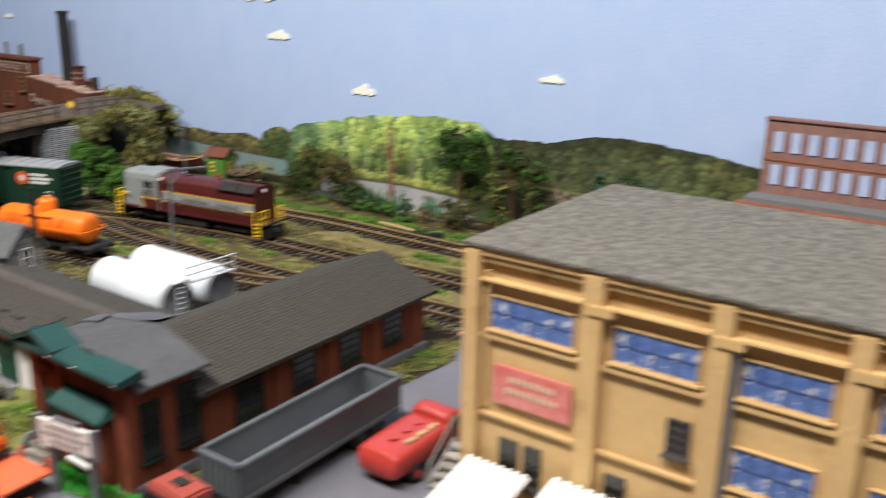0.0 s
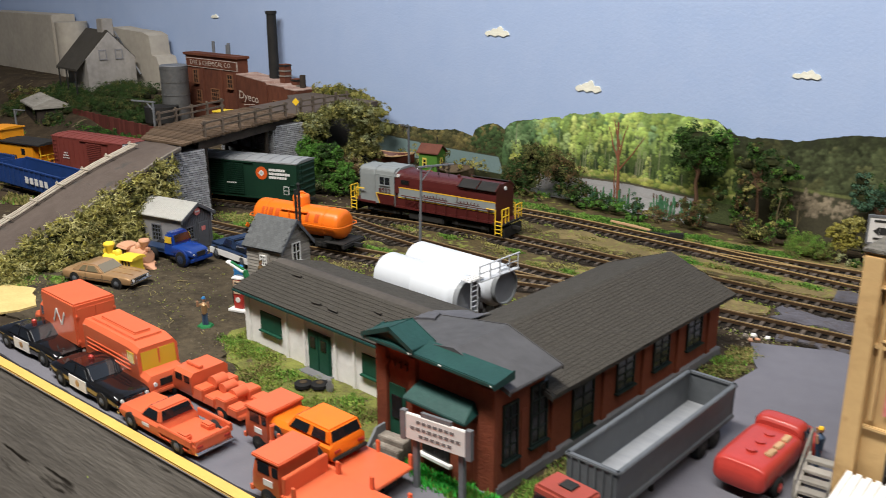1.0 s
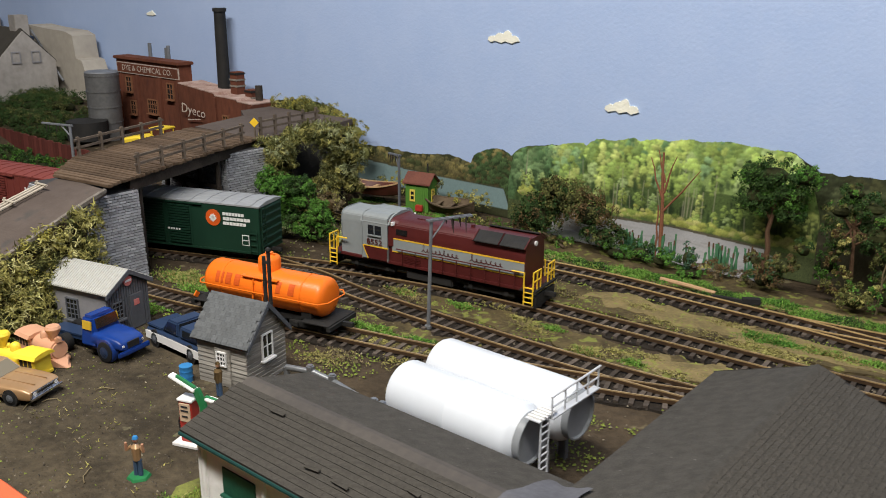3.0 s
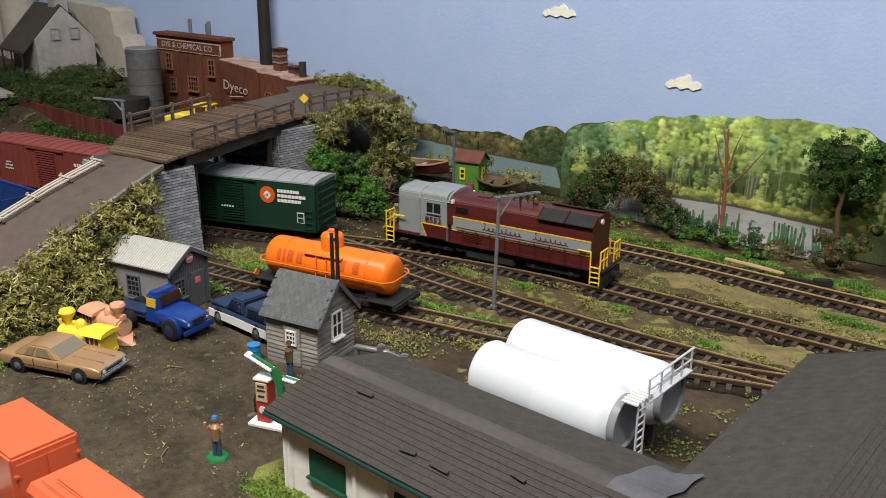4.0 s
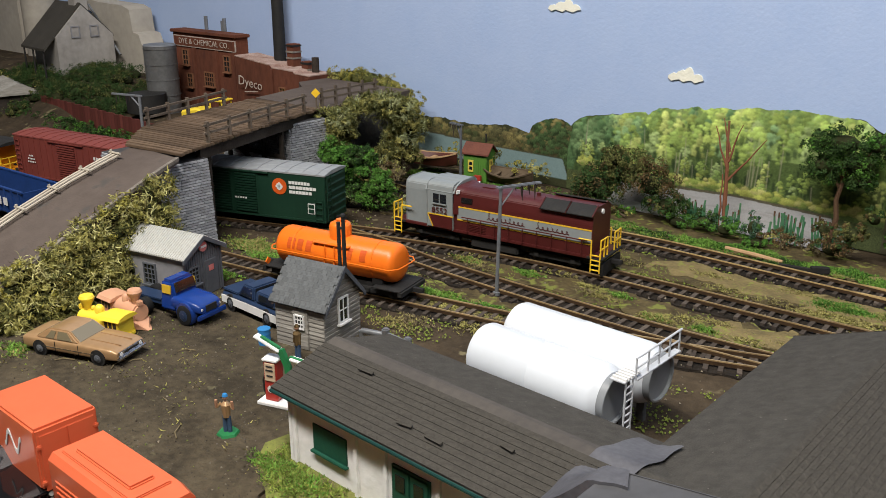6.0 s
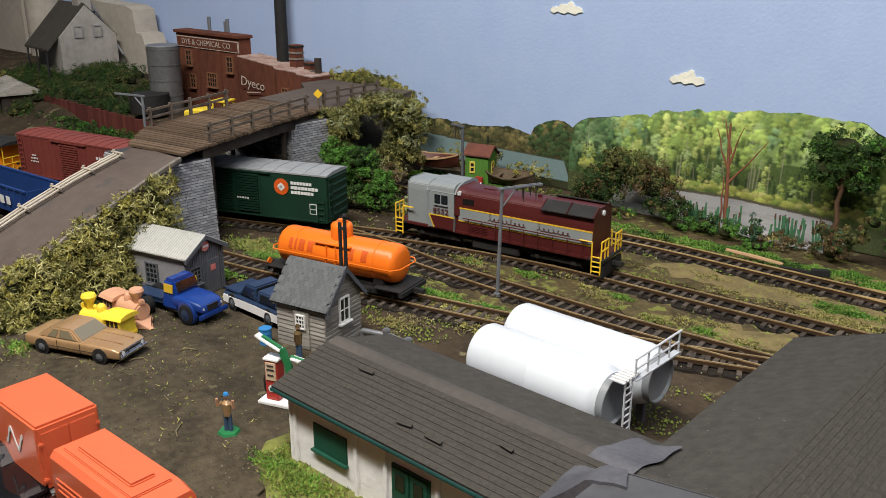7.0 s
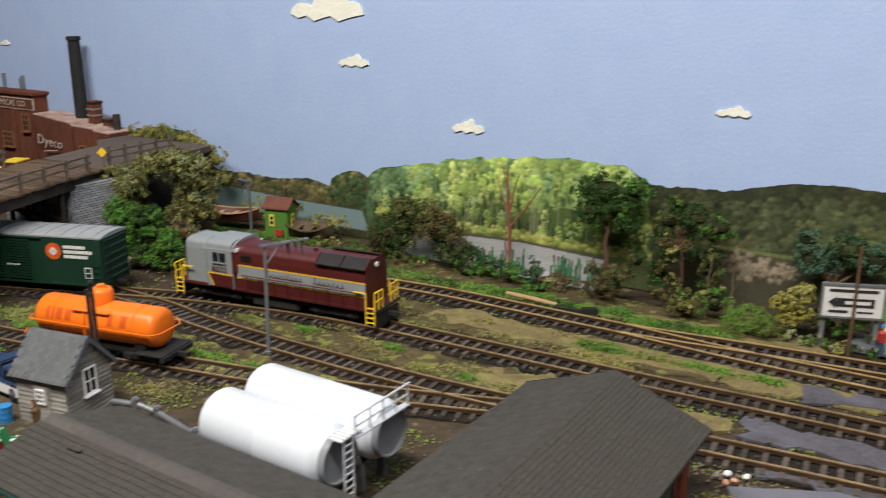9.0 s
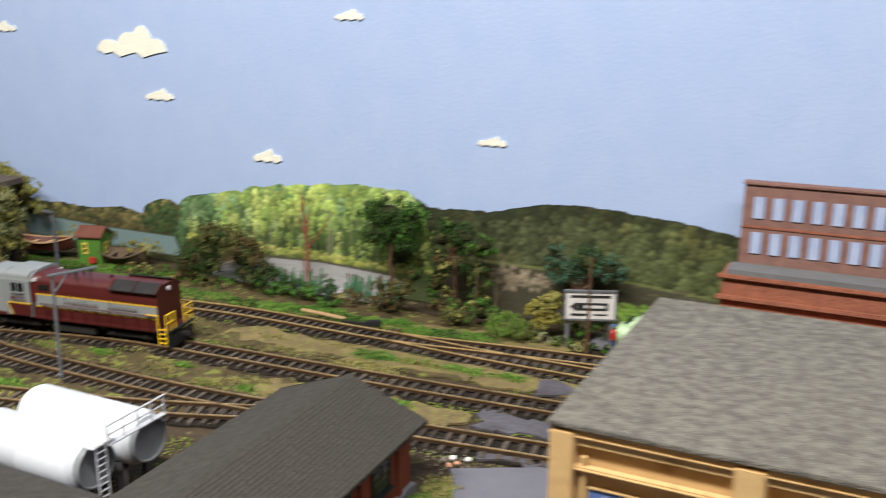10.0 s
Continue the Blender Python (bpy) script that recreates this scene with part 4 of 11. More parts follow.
# eastern hill: soft brown-green woods, a pale grassy shore, dark water and a meadow
ph = Photo(-0.505, 0.12, 0.0009, seed=5)
g = ph.g
ph.fill(ph.z >= 0, (0.030, 0.034, 0.018), 0.15)
for row in range(6):
    for x in np.arange(-0.507, 0.13, 0.0075):
        x += g.normal(0, 0.003)
        east = min(1, max(0, (x + 0.36) / 0.14))
        tone = noise.noise((x * 26, row * 0.7, 9)) + g.normal(0, 0.16)
        ink = np.array((0.062, 0.074, 0.034)) * (1 - east) + np.array((0.095, 0.115, 0.042)) * east
        ink = ink * (0.50 if row == 0 else 0.95) * (0.75 + 0.55 * min(1, max(0, tone + 0.45)))
        if tone > 0.30:
            ink = ink * np.array((1.22, 1.06, 1.0))
        ph.tree(x, skyline(x) + 0.0012 - row * 0.0085, g.uniform(0.0050, 0.0085), 0.017, ink * g.uniform(0.7, 1.25), 0.0023, 0.62)
ph.soften(0.35)
shore = 0.0440 - 0.010 * np.clip((ph.x + 0.33) / 0.14, 0, 1)
ph.fill((ph.z < shore + 0.0022) & (ph.z > shore), (0.135, 0.150, 0.055), 0.18)
ph.fill(ph.z < shore, (0.060, 0.055, 0.034), 0.10)
for i in range(220):
    x = g.uniform(-0.50, 0.1)
    ph.clump(x, g.uniform(0.026, 0.042), g.uniform(0.004, 0.012), 0.0010, np.array((0.085, 0.080, 0.050)) * g.uniform(0.6, 1.4), 0.0, 0.6)
for i in range(700):
    ph.clump(g.uniform(-0.335, 0.1), 0.010 + 0.016 * g.random(), g.uniform(0.002, 0.006), 0.0014, np.array([(0.19, 0.34, 0.05), (0.24, 0.38, 0.06), (0.13, 0.24, 0.04)][g.integers(3)]), 0.2, 0.8)
for i in range(160):
    ph.clump(g.normal(-0.392, 0.013), g.normal(0.033, 0.0042), g.uniform(0.001, 0.003), g.uniform(0.001, 0.003), np.array((0.30, 0.245, 0.17)) * g.uniform(0.6, 1.2), 0.3, 0.8)
ph.sheet("hillside_print", "printed hazy brown-green wooded hill above dark water", WALL_Y - 0.0019, 100, lobes)


def cloud(x0, x1, z0, z1, seed):
    """A flat-bottomed card cloud: a few round lumps side by side."""
    r = random.Random(seed)
    n, w = 34, x1 - x0
    lumps = [(0.17, 0.42, 0.17), (0.42 + r.uniform(-0.05, 0.05), 0.72, 0.18), (0.62 + r.uniform(-0.04, 0.04), 1.0, 0.16), (0.84, 0.5, 0.15)]
    pts = [(x0, z0)]
    for i in range(1, n):
        t = i / n
        h = max([0.16 * math.sin(math.pi * t)] + [hh * math.sqrt(max(0, 1 - ((t - c) / rr) ** 2)) for c, hh, rr in lumps])
        pts.append((x0 + w * t, z0 + 0.85 * (z1 - z0) * h + r.uniform(-0.0004, 0.0004)))
    pts += [(x1, z0)] + [(x1 - w * i / 9, z0 - (z1 - z0) * (0.14 + 0.10 * math.sin(i * 2.1 + seed))) for i in range(1, 9)]
    single("cloud", Shape().prism(pts, "y", WALL_Y - 0.0013, WALL_Y - 0.0001), "cloud", "small cream cardboard cloud fixed to the blue wall", "cloud", "clouds on the wall")


for k, c in enumerate(((-0.838, -0.750, 0.2085, 0.236), (-0.781, -0.746, 0.1645, 0.175), (-0.656, -0.624, 0.114, 0.1255), (-0.430, -0.405, 0.143, 0.1505), (-0.563, -0.535, 0.2405, 0.249), (-0.990, -0.950, 0.226, 0.236), (-1.335, -1.315, 0.167, 0.173))):
    cloud(*c, k + 2)

# ---------------------------------------------------------------- ramp, bridge and abutments
ramp = thing("ramp_road", pose(0, 0, 0), "worn brown asphalt ramp that climbs to the bridge", "road", kind="structure")
STATIONS = [(0.135, -0.925, -0.822, -0.002), (0.17, -0.915, -0.823, 0.004), (0.207, -0.908, -0.825, 0.0135), (0.24, -0.906, -0.826, 0.0265), (0.28, -0.904, -0.829, 0.0445), (0.32, -0.903, -0.833, 0.0600), (0.355, -0.905, -0.840, 0.0715), (0.378, -0.910, -0.848, 0.0765)]
part("roadway", Shape().loft([[(a, y, z - 0.004), (b, y, z - 0.004), (b, y, z), (a, y, z)] for y, a, b, z in STATIONS]), "road", ramp, bevel=0.0004)
part("kerb", Shape().loft([[(b - 0.0028, y, z - 0.002), (b + 0.0006, y, z - 0.002), (b + 0.0006, y, z + 0.0005), (b - 0.0028, y, z + 0.0005)] for y, a, b, z in STATIONS]), "kerb", ramp, "chipped pale edge of the ramp")
bank = Shape().loft([[(a - 0.02, y, -0.01), (b + 0.005 + 0.05 * max(0, z), y, -0.01), (b + 0.002 + 0.003 * min(1, z / 0.03), y, z * 0.5), (b + 0.0002, y, z - 0.0042), (a, y, z - 0.0042)] for y, a, b, z in STATIONS[:-1]])
single("ramp_bank", bank, "soil", "earth bank under the ramp", "bank", kind="structure")
guard = thing("guard_rail", pose(0, 0, 0), "bleached wooden pole guard rail along the ramp edge", "guard rail")
g0, g1 = Vector((-0.902, 0.205, 0.014)), Vector((-0.902, 0.357, 0.0685))
for off, up in ((0.0, 0.0035), (0.0042, 0.0036), (0.0086, 0.0034)):
    pts = []
    for i in range(9):
        t = i / 8
        y = g0.y + (g1.y - g0.y) * t
        z = next(z0 + (z1 - z0) * (y - y0) / (y1 - y0) for (y0, _, _, z0), (y1, _, _, z1) in zip(STATIONS, STATIONS[1:]) if y0 <= y <= y1)
        pts.append((g0.x + off, y, z + up))
    part("pole", Shape().loft([[(x + 0.0010 * math.cos(a), y, z + 0.0010 * math.sin(a)) for a in (0.5, 1.55, 2.6, 3.65, 4.7, 5.75)] for x, y, z in pts]), "white_wood", guard)
for i in range(7):
    y = 0.21 + i * 0.0243
    z = next(z0 + (z1 - z0) * (y - y0) / (y1 - y0) for (y0, _, _, z0), (y1, _, _, z1) in zip(STATIONS, STATIONS[1:]) if y0 <= y <= y1)
    part("cross_tie", Shape().cyl((-0.9045, y, z + 0.0046), (-0.8905, y + 0.001, z + 0.0048), 0.0009, n=6), "white_wood", guard)
    part("post", Shape().cyl((-0.902, y, z - 0.001), (-0.902, y, z + 0.0068), 0.0009, n=6), "white_wood", guard)


def deck_x(y):
    return -0.8505 - (y - 0.375) * 0.357


bridge = thing("road_bridge", pose(0, 0, 0), "timber road bridge with brown plank deck and rails over the tracks", "bridge")
PLANKS = [mesh_of("plank", Shape().box((0, 0, 0), (0.092 + e, 0.0042, 0.0022)), "plank", bevel=0.0003) for e in (0, 0.0016, -0.0012)]
y, k = 0.377, 0
while y < 0.565:
    ob = new("plank", PLANKS[k % 3])
    ob.parent = bridge
    wide = 0.68 + 0.32 * min(1, (y - 0.377) / 0.04)
    ob.matrix_basis = pose(deck_x(y) - 0.0462 * wide + rng.uniform(-0.0008, 0.0008), y + 0.0023, 0.0775 + rng.uniform(-0.0002, 0.0002) + 0.0012 * math.sin((y - 0.375) / 0.19 * math.pi), rng.uniform(-1, 1), 0, 8 + rng.uniform(-0.6, 0.6)) @ Matrix.Diagonal((wide, 1, 1, 1))
    y += 0.00455
    k += 1
for off in (0.004, 0.028, 0.056, 0.084):
    part("beam", Shape().loft([[(deck_x(yy) - off - 0.003, yy, 0.068), (deck_x(yy) - off + 0.003, yy, 0.068), (deck_x(yy) - off + 0.003, yy, 0.0763), (deck_x(yy) - off - 0.003, yy, 0.0763)] for yy in (0.405, 0.48, 0.566)]), "timber", bridge)
for off, ys in ((0.001, [0.415 + 0.0262 * i for i in range(6)]), (0.090, [0.418 + 0.0245 * i for i in range(5)])):
    for yy in ys:
        part("post", Shape().box((deck_x(yy) - off, yy, 0.0855), (0.0026, 0.0026, 0.019)), "rail_wood", bridge, bevel=0.0003)
    for zz in (0.0865, 0.0925):
        part("rail", Shape().loft([[(deck_x(yy) - off - 0.0006, yy, zz - 0.0009), (deck_x(yy) - off + 0.0012, yy, zz - 0.0009), (deck_x(yy) - off + 0.0012, yy, zz + 0.0009), (deck_x(yy) - off - 0.0006, yy, zz + 0.0009)] for yy in (ys[0] - 0.004, (ys[0] + ys[-1]) / 2, ys[-1] + 0.004)]), "rail_wood", bridge)
for yy in (0.4175, 0.514):
    for off in (0.006, 0.032, 0.058, 0.084):
        part("trestle_post", Shape().cyl((deck_x(yy) - off, yy, -0.001), (deck_x(yy) - off, yy, 0.068), 0.0022, n=8), "timber", bridge)
    for z in (0.018, 0.044, 0.066):
        part("trestle_brace", Shape().box((deck_x(yy) - 0.048, yy, z), (0.09, 0.0022, 0.0032)), "timber", bridge)
    part("trestle_brace", Shape().box((deck_x(yy) - 0.048, yy + 0.002, 0.032), (0.092, 0.0016, 0.003), ry=24), "timber", bridge)

far_road = [(-0.9165, 0.5665), (-0.9165, 0.60), (-0.923, 0.635), (-0.918, 0.655), (-0.922, 0.662), (-0.930, 0.70), (-1.06, 0.70), (-1.06, 0.66), (-1.03, 0.64), (-1.0105, 0.5665)]
single("far_road", Shape().prism(far_road, "z", 0.073, 0.0785), "road", "grey asphalt road beyond the bridge", "road", kind="structure")


rails = thing("road_railing", pose(0, 0, 0), "weathered brown timber railing beside the far road", "railing")
for i in range(5):
    y = 0.574 + 0.0185 * i
    part("post", Shape().box((-0.9205 - 0.09 * (y - 0.574), y, 0.0870), (0.0026, 0.0026, 0.019)), "rail_wood", rails, bevel=0.0003)
for z in (0.0865, 0.0925):
    part("rail", Shape().loft([[(-0.9205 - 0.09 * (y - 0.574) + d, y, z + e) for d, e in ((-0.0006, -0.0009), (0.0012, -0.0009), (0.0012, 0.0009), (-0.0006, 0.0009))] for y in (0.570, 0.61, 0.652)]), "rail_wood", rails)


def stone_wall(name, x0, x1, y0, y1, z1, label, batter=0.004):
    """An abutment: dark core and joined courses of small stones on the faces that show."""
    top = thing(name, pose(0, 0, 0), label, "abutment", kind="structure")
    part("core", Shape().frustum((x0 + 0.0012, y0 + 0.0012, x1 - 0.0012, y1 - 0.0012), (x0 + 0.0012, y0 + 0.0012, x1 - 0.0012 - batter, y1 - 0.0012), -0.002, z1), "mortar", top)
    r, sh = random.Random(5), Shape()
    rows = int(z1 / 0.0021)
    for j in range(rows):
        z = z1 * (j + 0.5) / rows
        h = z1 / rows * 0.72
        lean = batter * z / z1
        for face in ("e", "s", "n"):
            a, b = (y0, y1) if face == "e" else (x0, x1 - lean)
            t = a + r.uniform(0, 0.003)
            while t < b - 0.001:
                w = min(r.uniform(0.0040, 0.0070), b - t)
                d = r.uniform(0.0009, 0.0016)
                c, u = (t + w / 2), w * 0.92
                if face == "e":
                    sh.box((x1 - lean - 0.0012 + d / 2, c, z), (d, u, h))
                elif face == "s":
                    sh.box((c, y0 + 0.0012 - d / 2, z), (u, d, h))
                else:
                    sh.box((c, y1 - 0.0012 + d / 2, z), (u, d, h))
                t += w
    ob = part("stones", sh, "stone", top, fix=False)
    ob["kind"] = "stuff"
    return top


stone_wall("south_abutment", -0.940, -0.8540, 0.3655, 0.4085, 0.0695, "grey stone block abutment under the ramp")
stone_wall("north_abutment", -1.010, -0.9020, 0.523, 0.566, 0.0715, "pale grey stone block abutment on the far side of the bridge")


# ---------------------------------------------------------------- building helpers
def shingled(top, origin, along, up, length, rise, row, tab, first, seed, name="shingle"):
    """Rows of thin shingle tabs on a slope. The first courses are single pieces, the rest one joined part."""
    r = random.Random(seed)
    along, up = Vector(along).normalized(), Vector(up).normalized()
    n = along.cross(up).normalized()
    if n.z < 0:
        n = -n
    basis = Matrix((along, up, n)).transposed().to_4x4()
    metas = [mesh_of(name, Shape().box((0, 0, 0), (w, row * 0.95, 0.0006), rx=-2.0), "shingle") for w in (tab * 0.999, tab * 0.998, tab * 0.996)]
    lay = Shape()
    lay.box((length / 2, rise / 2, 0.0002), (length, rise, 0.0003))
    part("underlay", lay, "dark", top, "black roofing paper showing in the joints", at=Matrix.Translation(Vector(origin)) @ basis)
    sh, count, j = Shape(), 0, 0
    while (j + 0.6) * row < rise:
        u = -r.random() * tab
        while u < length - 0.003:
            w = tab if u + tab < length else length - u
            a, b = max(0.0, u), min(length, u + w)
            if b - a > 0.003:
                c = Vector(origin) + along * ((a + b) / 2) + up * (row * (j + 0.5)) + n * 0.0005
                m = Matrix.Translation(c) @ basis @ pose(0, 0, 0, 0, 0, r.uniform(-0.12, 0.12))
                if count < first and b - a > tab * 0.9:
                    ob = new(name, r.choice(metas))
                    ob.parent, ob.matrix_basis = top, m
                    count += 1
                else:
                    k = Shape().box((0, 0, 0), ((b - a) * r.uniform(0.996, 0.999), row * 0.95, 0.0006), rx=-2.0)
                    sh.add([m @ Vector(p) for p in k.v], k.f)
            u += tab
        j += 1
    if sh.v:
        ob = part("shingle_rest", sh, "shingles", top, fix=False)
        ob["kind"] = "stuff"


def window(parent, c, w, h, face, pane="glass", frame_mat="white", bars=(1, 2), sill=True, depth=0.0012, bar=0.0006, bar_mat=None):
    """A framed window flat on a wall; face is the outward direction 's', 'n', 'e' or 'w'."""
    rz = {"s": 0, "e": 90, "n": 180, "w": 270}[face]
    m = pose(*c, 0, 0, rz)
    win = part("window", Shape().box((0, -depth * 0.25, 0), (w, depth * 0.5, h)), pane, parent, at=m)
    fr = Shape()
    for sx in (-1, 1):
        fr.box((sx * w / 2, -depth / 2, 0), (bar * 1.4, depth, h + bar * 1.4))
    for sz in (-1, 1):
        fr.box((0, -depth / 2 - 0.00005, sz * h / 2), (w, depth, bar * 1.4))
    part("frame", fr, frame_mat, win)
    for i in range(bars[0]):
        part("glazing_bar", Shape().box((-w / 2 + w * (i + 1) / (bars[0] + 1), -depth * 0.45, 0), (bar, depth * 0.7, h)), bar_mat or frame_mat, win)
    for i in range(bars[1]):
        part("glazing_bar", Shape().box((0, -depth * 0.43, -h / 2 + h * (i + 1) / (bars[1] + 1)), (w, depth * 0.66, bar)), bar_mat or frame_mat, win)
    if sill:
        part("sill", Shape().box((0, -depth * 1.1, -h / 2 - 0.0010), (w + 0.003, depth * 2.2, 0.0011)), frame_mat, win, bevel=0.0002)
    return win


# ---------------------------------------------------------------- depot: white wing, brick head house and long brick wing
depot = thing("railway_depot", pose(0, 0, 0), "L-shaped depot, white and brick wings under dark shingle roofs", "building")
WX0, WX1, WY0, WY1, WZ, WR, WRY = -0.579, -0.405, 0.259, 0.325, 0.036, 0.0462, 0.292
part("white_wall", Shape().prism([(WY0, 0), (WY1, 0), (WY1, WZ), (WRY, WR - 0.0014), (WY0, WZ)], "x", WX0, WX1), "white_wall", depot, "white painted wall with pilasters")
for x in (WX0 + 0.002, WX0 + 0.0045, -0.535, -0.5175, -0.489, -0.4725, -0.45):
    part("pilaster", Shape().box((x, WY0 - 0.0006, WZ / 2), (0.0022, 0.0016, WZ)), "white_wall", depot, bevel=0.0003)
for x0, x1 in ((-0.5625, -0.5410), (-0.466, -0.4445)):
    c = ((x0 + x1) / 2, WY0, 0.0195)
    sh = part("shutter_window", Shape().box((0, 0, 0), (x1 - x0, 0.0012, 0.0125)), "door_green", depot, "closed green shutter", bevel=0.0002, at=pose(*c))
    part("sill", Shape().box((0, -0.0010, -0.0070), (x1 - x0 + 0.0015, 0.0022, 0.0012)), "door_green", sh, bevel=0.0003)
dd = part("double_door", Shape().box((0, 0, 0), (0.0205, 0.0018, 0.0265)), "door_green", depot, "dark green double door", at=pose(-0.5035, WY0, 0.0135))
for sx in (-1, 1):
    leaf = part("leaf", Shape().box((sx * 0.005, -0.0010, -0.0003), (0.0092, 0.0010, 0.0252)), "door_green", dd, bevel=0.0002)
    leaf2 = part("pane", Shape().box((sx * 0.005, -0.0016, 0.0065), (0.0050, 0.0006, 0.0068)), "win_black", dd)
part("step", Shape().box((-0.5035, WY0 - 0.004, 0.0010), (0.024, 0.008, 0.0022)), "foundation", depot, bevel=0.0003)
ov = 0.0045
slope = Vector((0, WRY - (WY0 - ov), WR + 0.0008 - (WZ - 0.0006)))
roof = Shape().prism([(WY0 - ov, WZ - 0.0012), (WRY, WR - 0.0010), (WY1 + 0.003, WZ - 0.0005), (WY1 + 0.003, WZ + 0.0008), (WRY, WR + 0.0006), (WY0 - ov, WZ + 0.0002)], "x", WX0 - 0.006, WX1)
wr = part("wing_roof", roof, "felt", depot, "dark felt roof")
part("gutter", Shape().box(((WX0 - 0.006 + WX1 - 0.02) / 2, WY0 - ov - 0.0006, WZ - 0.0006), (WX1 - 0.02 - WX0 + 0.006, 0.0012, 0.0015)), "green", depot, "dark green eaves board", bevel=0.0003)
shingled(wr, (WX0 - 0.006, WY0 - ov, WZ + 0.0002), (1, 0, 0), slope, 0.161, slope.length - 0.006, 0.0031, 0.032, 290, 21)
cap = Shape().prism([(WRY - 0.007, WR - 0.0008), (WRY, WR + 0.0014), (WRY + 0.003, WR + 0.0007), (WRY, WR + 0.0004)], "x", WX0 - 0.006, WX1 - 0.02)
part("ridge_cap", cap, "ridgecap", depot, "brown ridge strip")
r_ = random.Random(3)
for i in range(4):
    t = r_.uniform(0.1, 0.8)
    part("lifted_shingle", Shape().box((0, 0, 0), (r_.uniform(0.006, 0.011), 0.0016, 0.0007), rx=18, rz=r_.uniform(-8, 8)), "shingle", depot,
         at=pose(r_.uniform(WX0 + 0.01, -0.45), WY0 - ov + slope.y * t, WZ + 0.0022 + slope.z * t))
# head house: a flat brick front with a green pent strip and a small gable over the door, a low grey saddle roof behind
HX0, HX1, HY0, HY1, HZ, HRX, HR = -0.4195, -0.3445, 0.2305, 0.266, 0.0585, -0.372, 0.0648
part("head_house_wall", Shape().prism([(HX0, 0), (HX1, 0), (HX1, 0.0530), (HRX, HR - 0.0026), (HX0, 0.0555)], "y", HY0 + 0.010, HY1), "brick", depot, "red-brown painted brick wall")
part("head_house_front", Shape().span((HX0, HY0, 0), (HX1, HY0 + 0.0101, HZ)), "brick", depot, "red-brown painted brick front", bevel=0.0003)
for x0, x1 in ((HX0 - 0.0012, HX0 + 0.0065), (-0.3975, -0.3925), (HX1 - 0.0085, HX1 + 0.0012)):
    part("brick_pier", Shape().span((x0, HY0 - 0.0022, 0), (x1, HY0 + 0.001, HZ - 0.004)), "brick", depot, bevel=0.0003)
part("brick_band", Shape().span((HX0 - 0.001, HY0 - 0.0014, HZ - 0.0045), (HX1 + 0.001, HY0, HZ - 0.001)), "brick", depot, bevel=0.0003)
for k in range(4):
    part("corbel", Shape().box((-0.4125 + k * 0.0042, HY0 - 0.0014, 0.0475), (0.0020, 0.0020, 0.0034)), "brick", depot, bevel=0.0002)
part("front_door", Shape().span((-0.4125, HY0 - 0.0008, 0.0035), (-0.4015, HY0 + 0.002, 0.0355)), "door_green", depot, "dark green front door with glass")
part("door_glass", Shape().span((-0.4105, HY0 - 0.0014, 0.018), (-0.4035, HY0, 0.030)), "win_black", depot)
part("bay_window", Shape().span((-0.3915, HY0 - 0.006, 0), (-0.3575, HY0, 0.0365)), "brick", depot, "brick bay under a green hood", bevel=0.0003)
part("bay_glass", Shape().span((-0.3840, HY0 - 0.0068, 0.011), (-0.3665, HY0 - 0.0058, 0.0245)), "win_black", depot)
part("bay_sill", Shape().span((-0.3855, HY0 - 0.0082, 0.0088), (-0.3650, HY0 - 0.0055, 0.0108)), "white", depot, "pale window sill", bevel=0.0003)
part("bay_hood", Shape().loft([[(-0.3945, HY0 - 0.0095, 0.0355), (-0.3545, HY0 - 0.0095, 0.0355), (-0.3545, HY0 - 0.0095, 0.0372), (-0.3945, HY0 - 0.0095, 0.0372)], [(-0.3945, HY0 + 0.001, 0.0385), (-0.3545, HY0 + 0.001, 0.0385), (-0.3575, HY0 + 0.001, 0.0445), (-0.3915, HY0 + 0.001, 0.0445)]]), "green", depot, "dark green hood over the bay", bevel=0.0003)
part("grey_saddle_roof", Shape().prism([(-0.4240, 0.0550), (HRX, HR - 0.0016), (-0.3385, 0.0524), (-0.3385, 0.0540), (HRX, HR), (-0.4240, 0.0566)], "y", HY0 + 0.002, HY1 + 0.006), "grey_roof", depot, "smooth grey roofing with worn pale edges", bevel=0.0004)
pent = [(HY0 - 0.0090, 0.0592), (HY0 - 0.0090, 0.0614), (HY0 - 0.004, 0.0621), (HY0 + 0.0045, 0.0636), (HY0 + 0.0045, 0.0600)]
part("green_pent_roof", Shape().prism(pent, "x", -0.4215, -0.3380), "green", depot, "chipped dark green pent roof along the front", bevel=0.0004)
gb = [(-0.4225, 0.0604), (-0.4030, 0.0682), (-0.3875, 0.0610)]
part("door_gable", Shape().prism(gb, "y", HY0 - 0.0070, HY0 + 0.006), "door_green", depot, "small dark green gable over the door")
for (ax, az), (bx, bz) in ((gb[0], gb[1]), (gb[1], gb[2])):
    part("gable_roof", Shape().prism([(ax, az), (bx, bz), (bx, bz + 0.0018), (ax, az + 0.0018)], "y", HY0 - 0.0094, HY0 + 0.0065), "green", depot, "green gable slope", bevel=0.0003)
rr = random.Random(8)
for k in range(4):
    part("paint_chip", Shape().box((0, 0, 0), (rr.uniform(0.0006, 0.0018), 0.0004, rr.uniform(0.0004, 0.0008))), "white", depot, at=pose(rr.uniform(-0.395, -0.340), HY0 - 0.0092, 0.0608 + rr.uniform(-0.0006, 0.0006)))
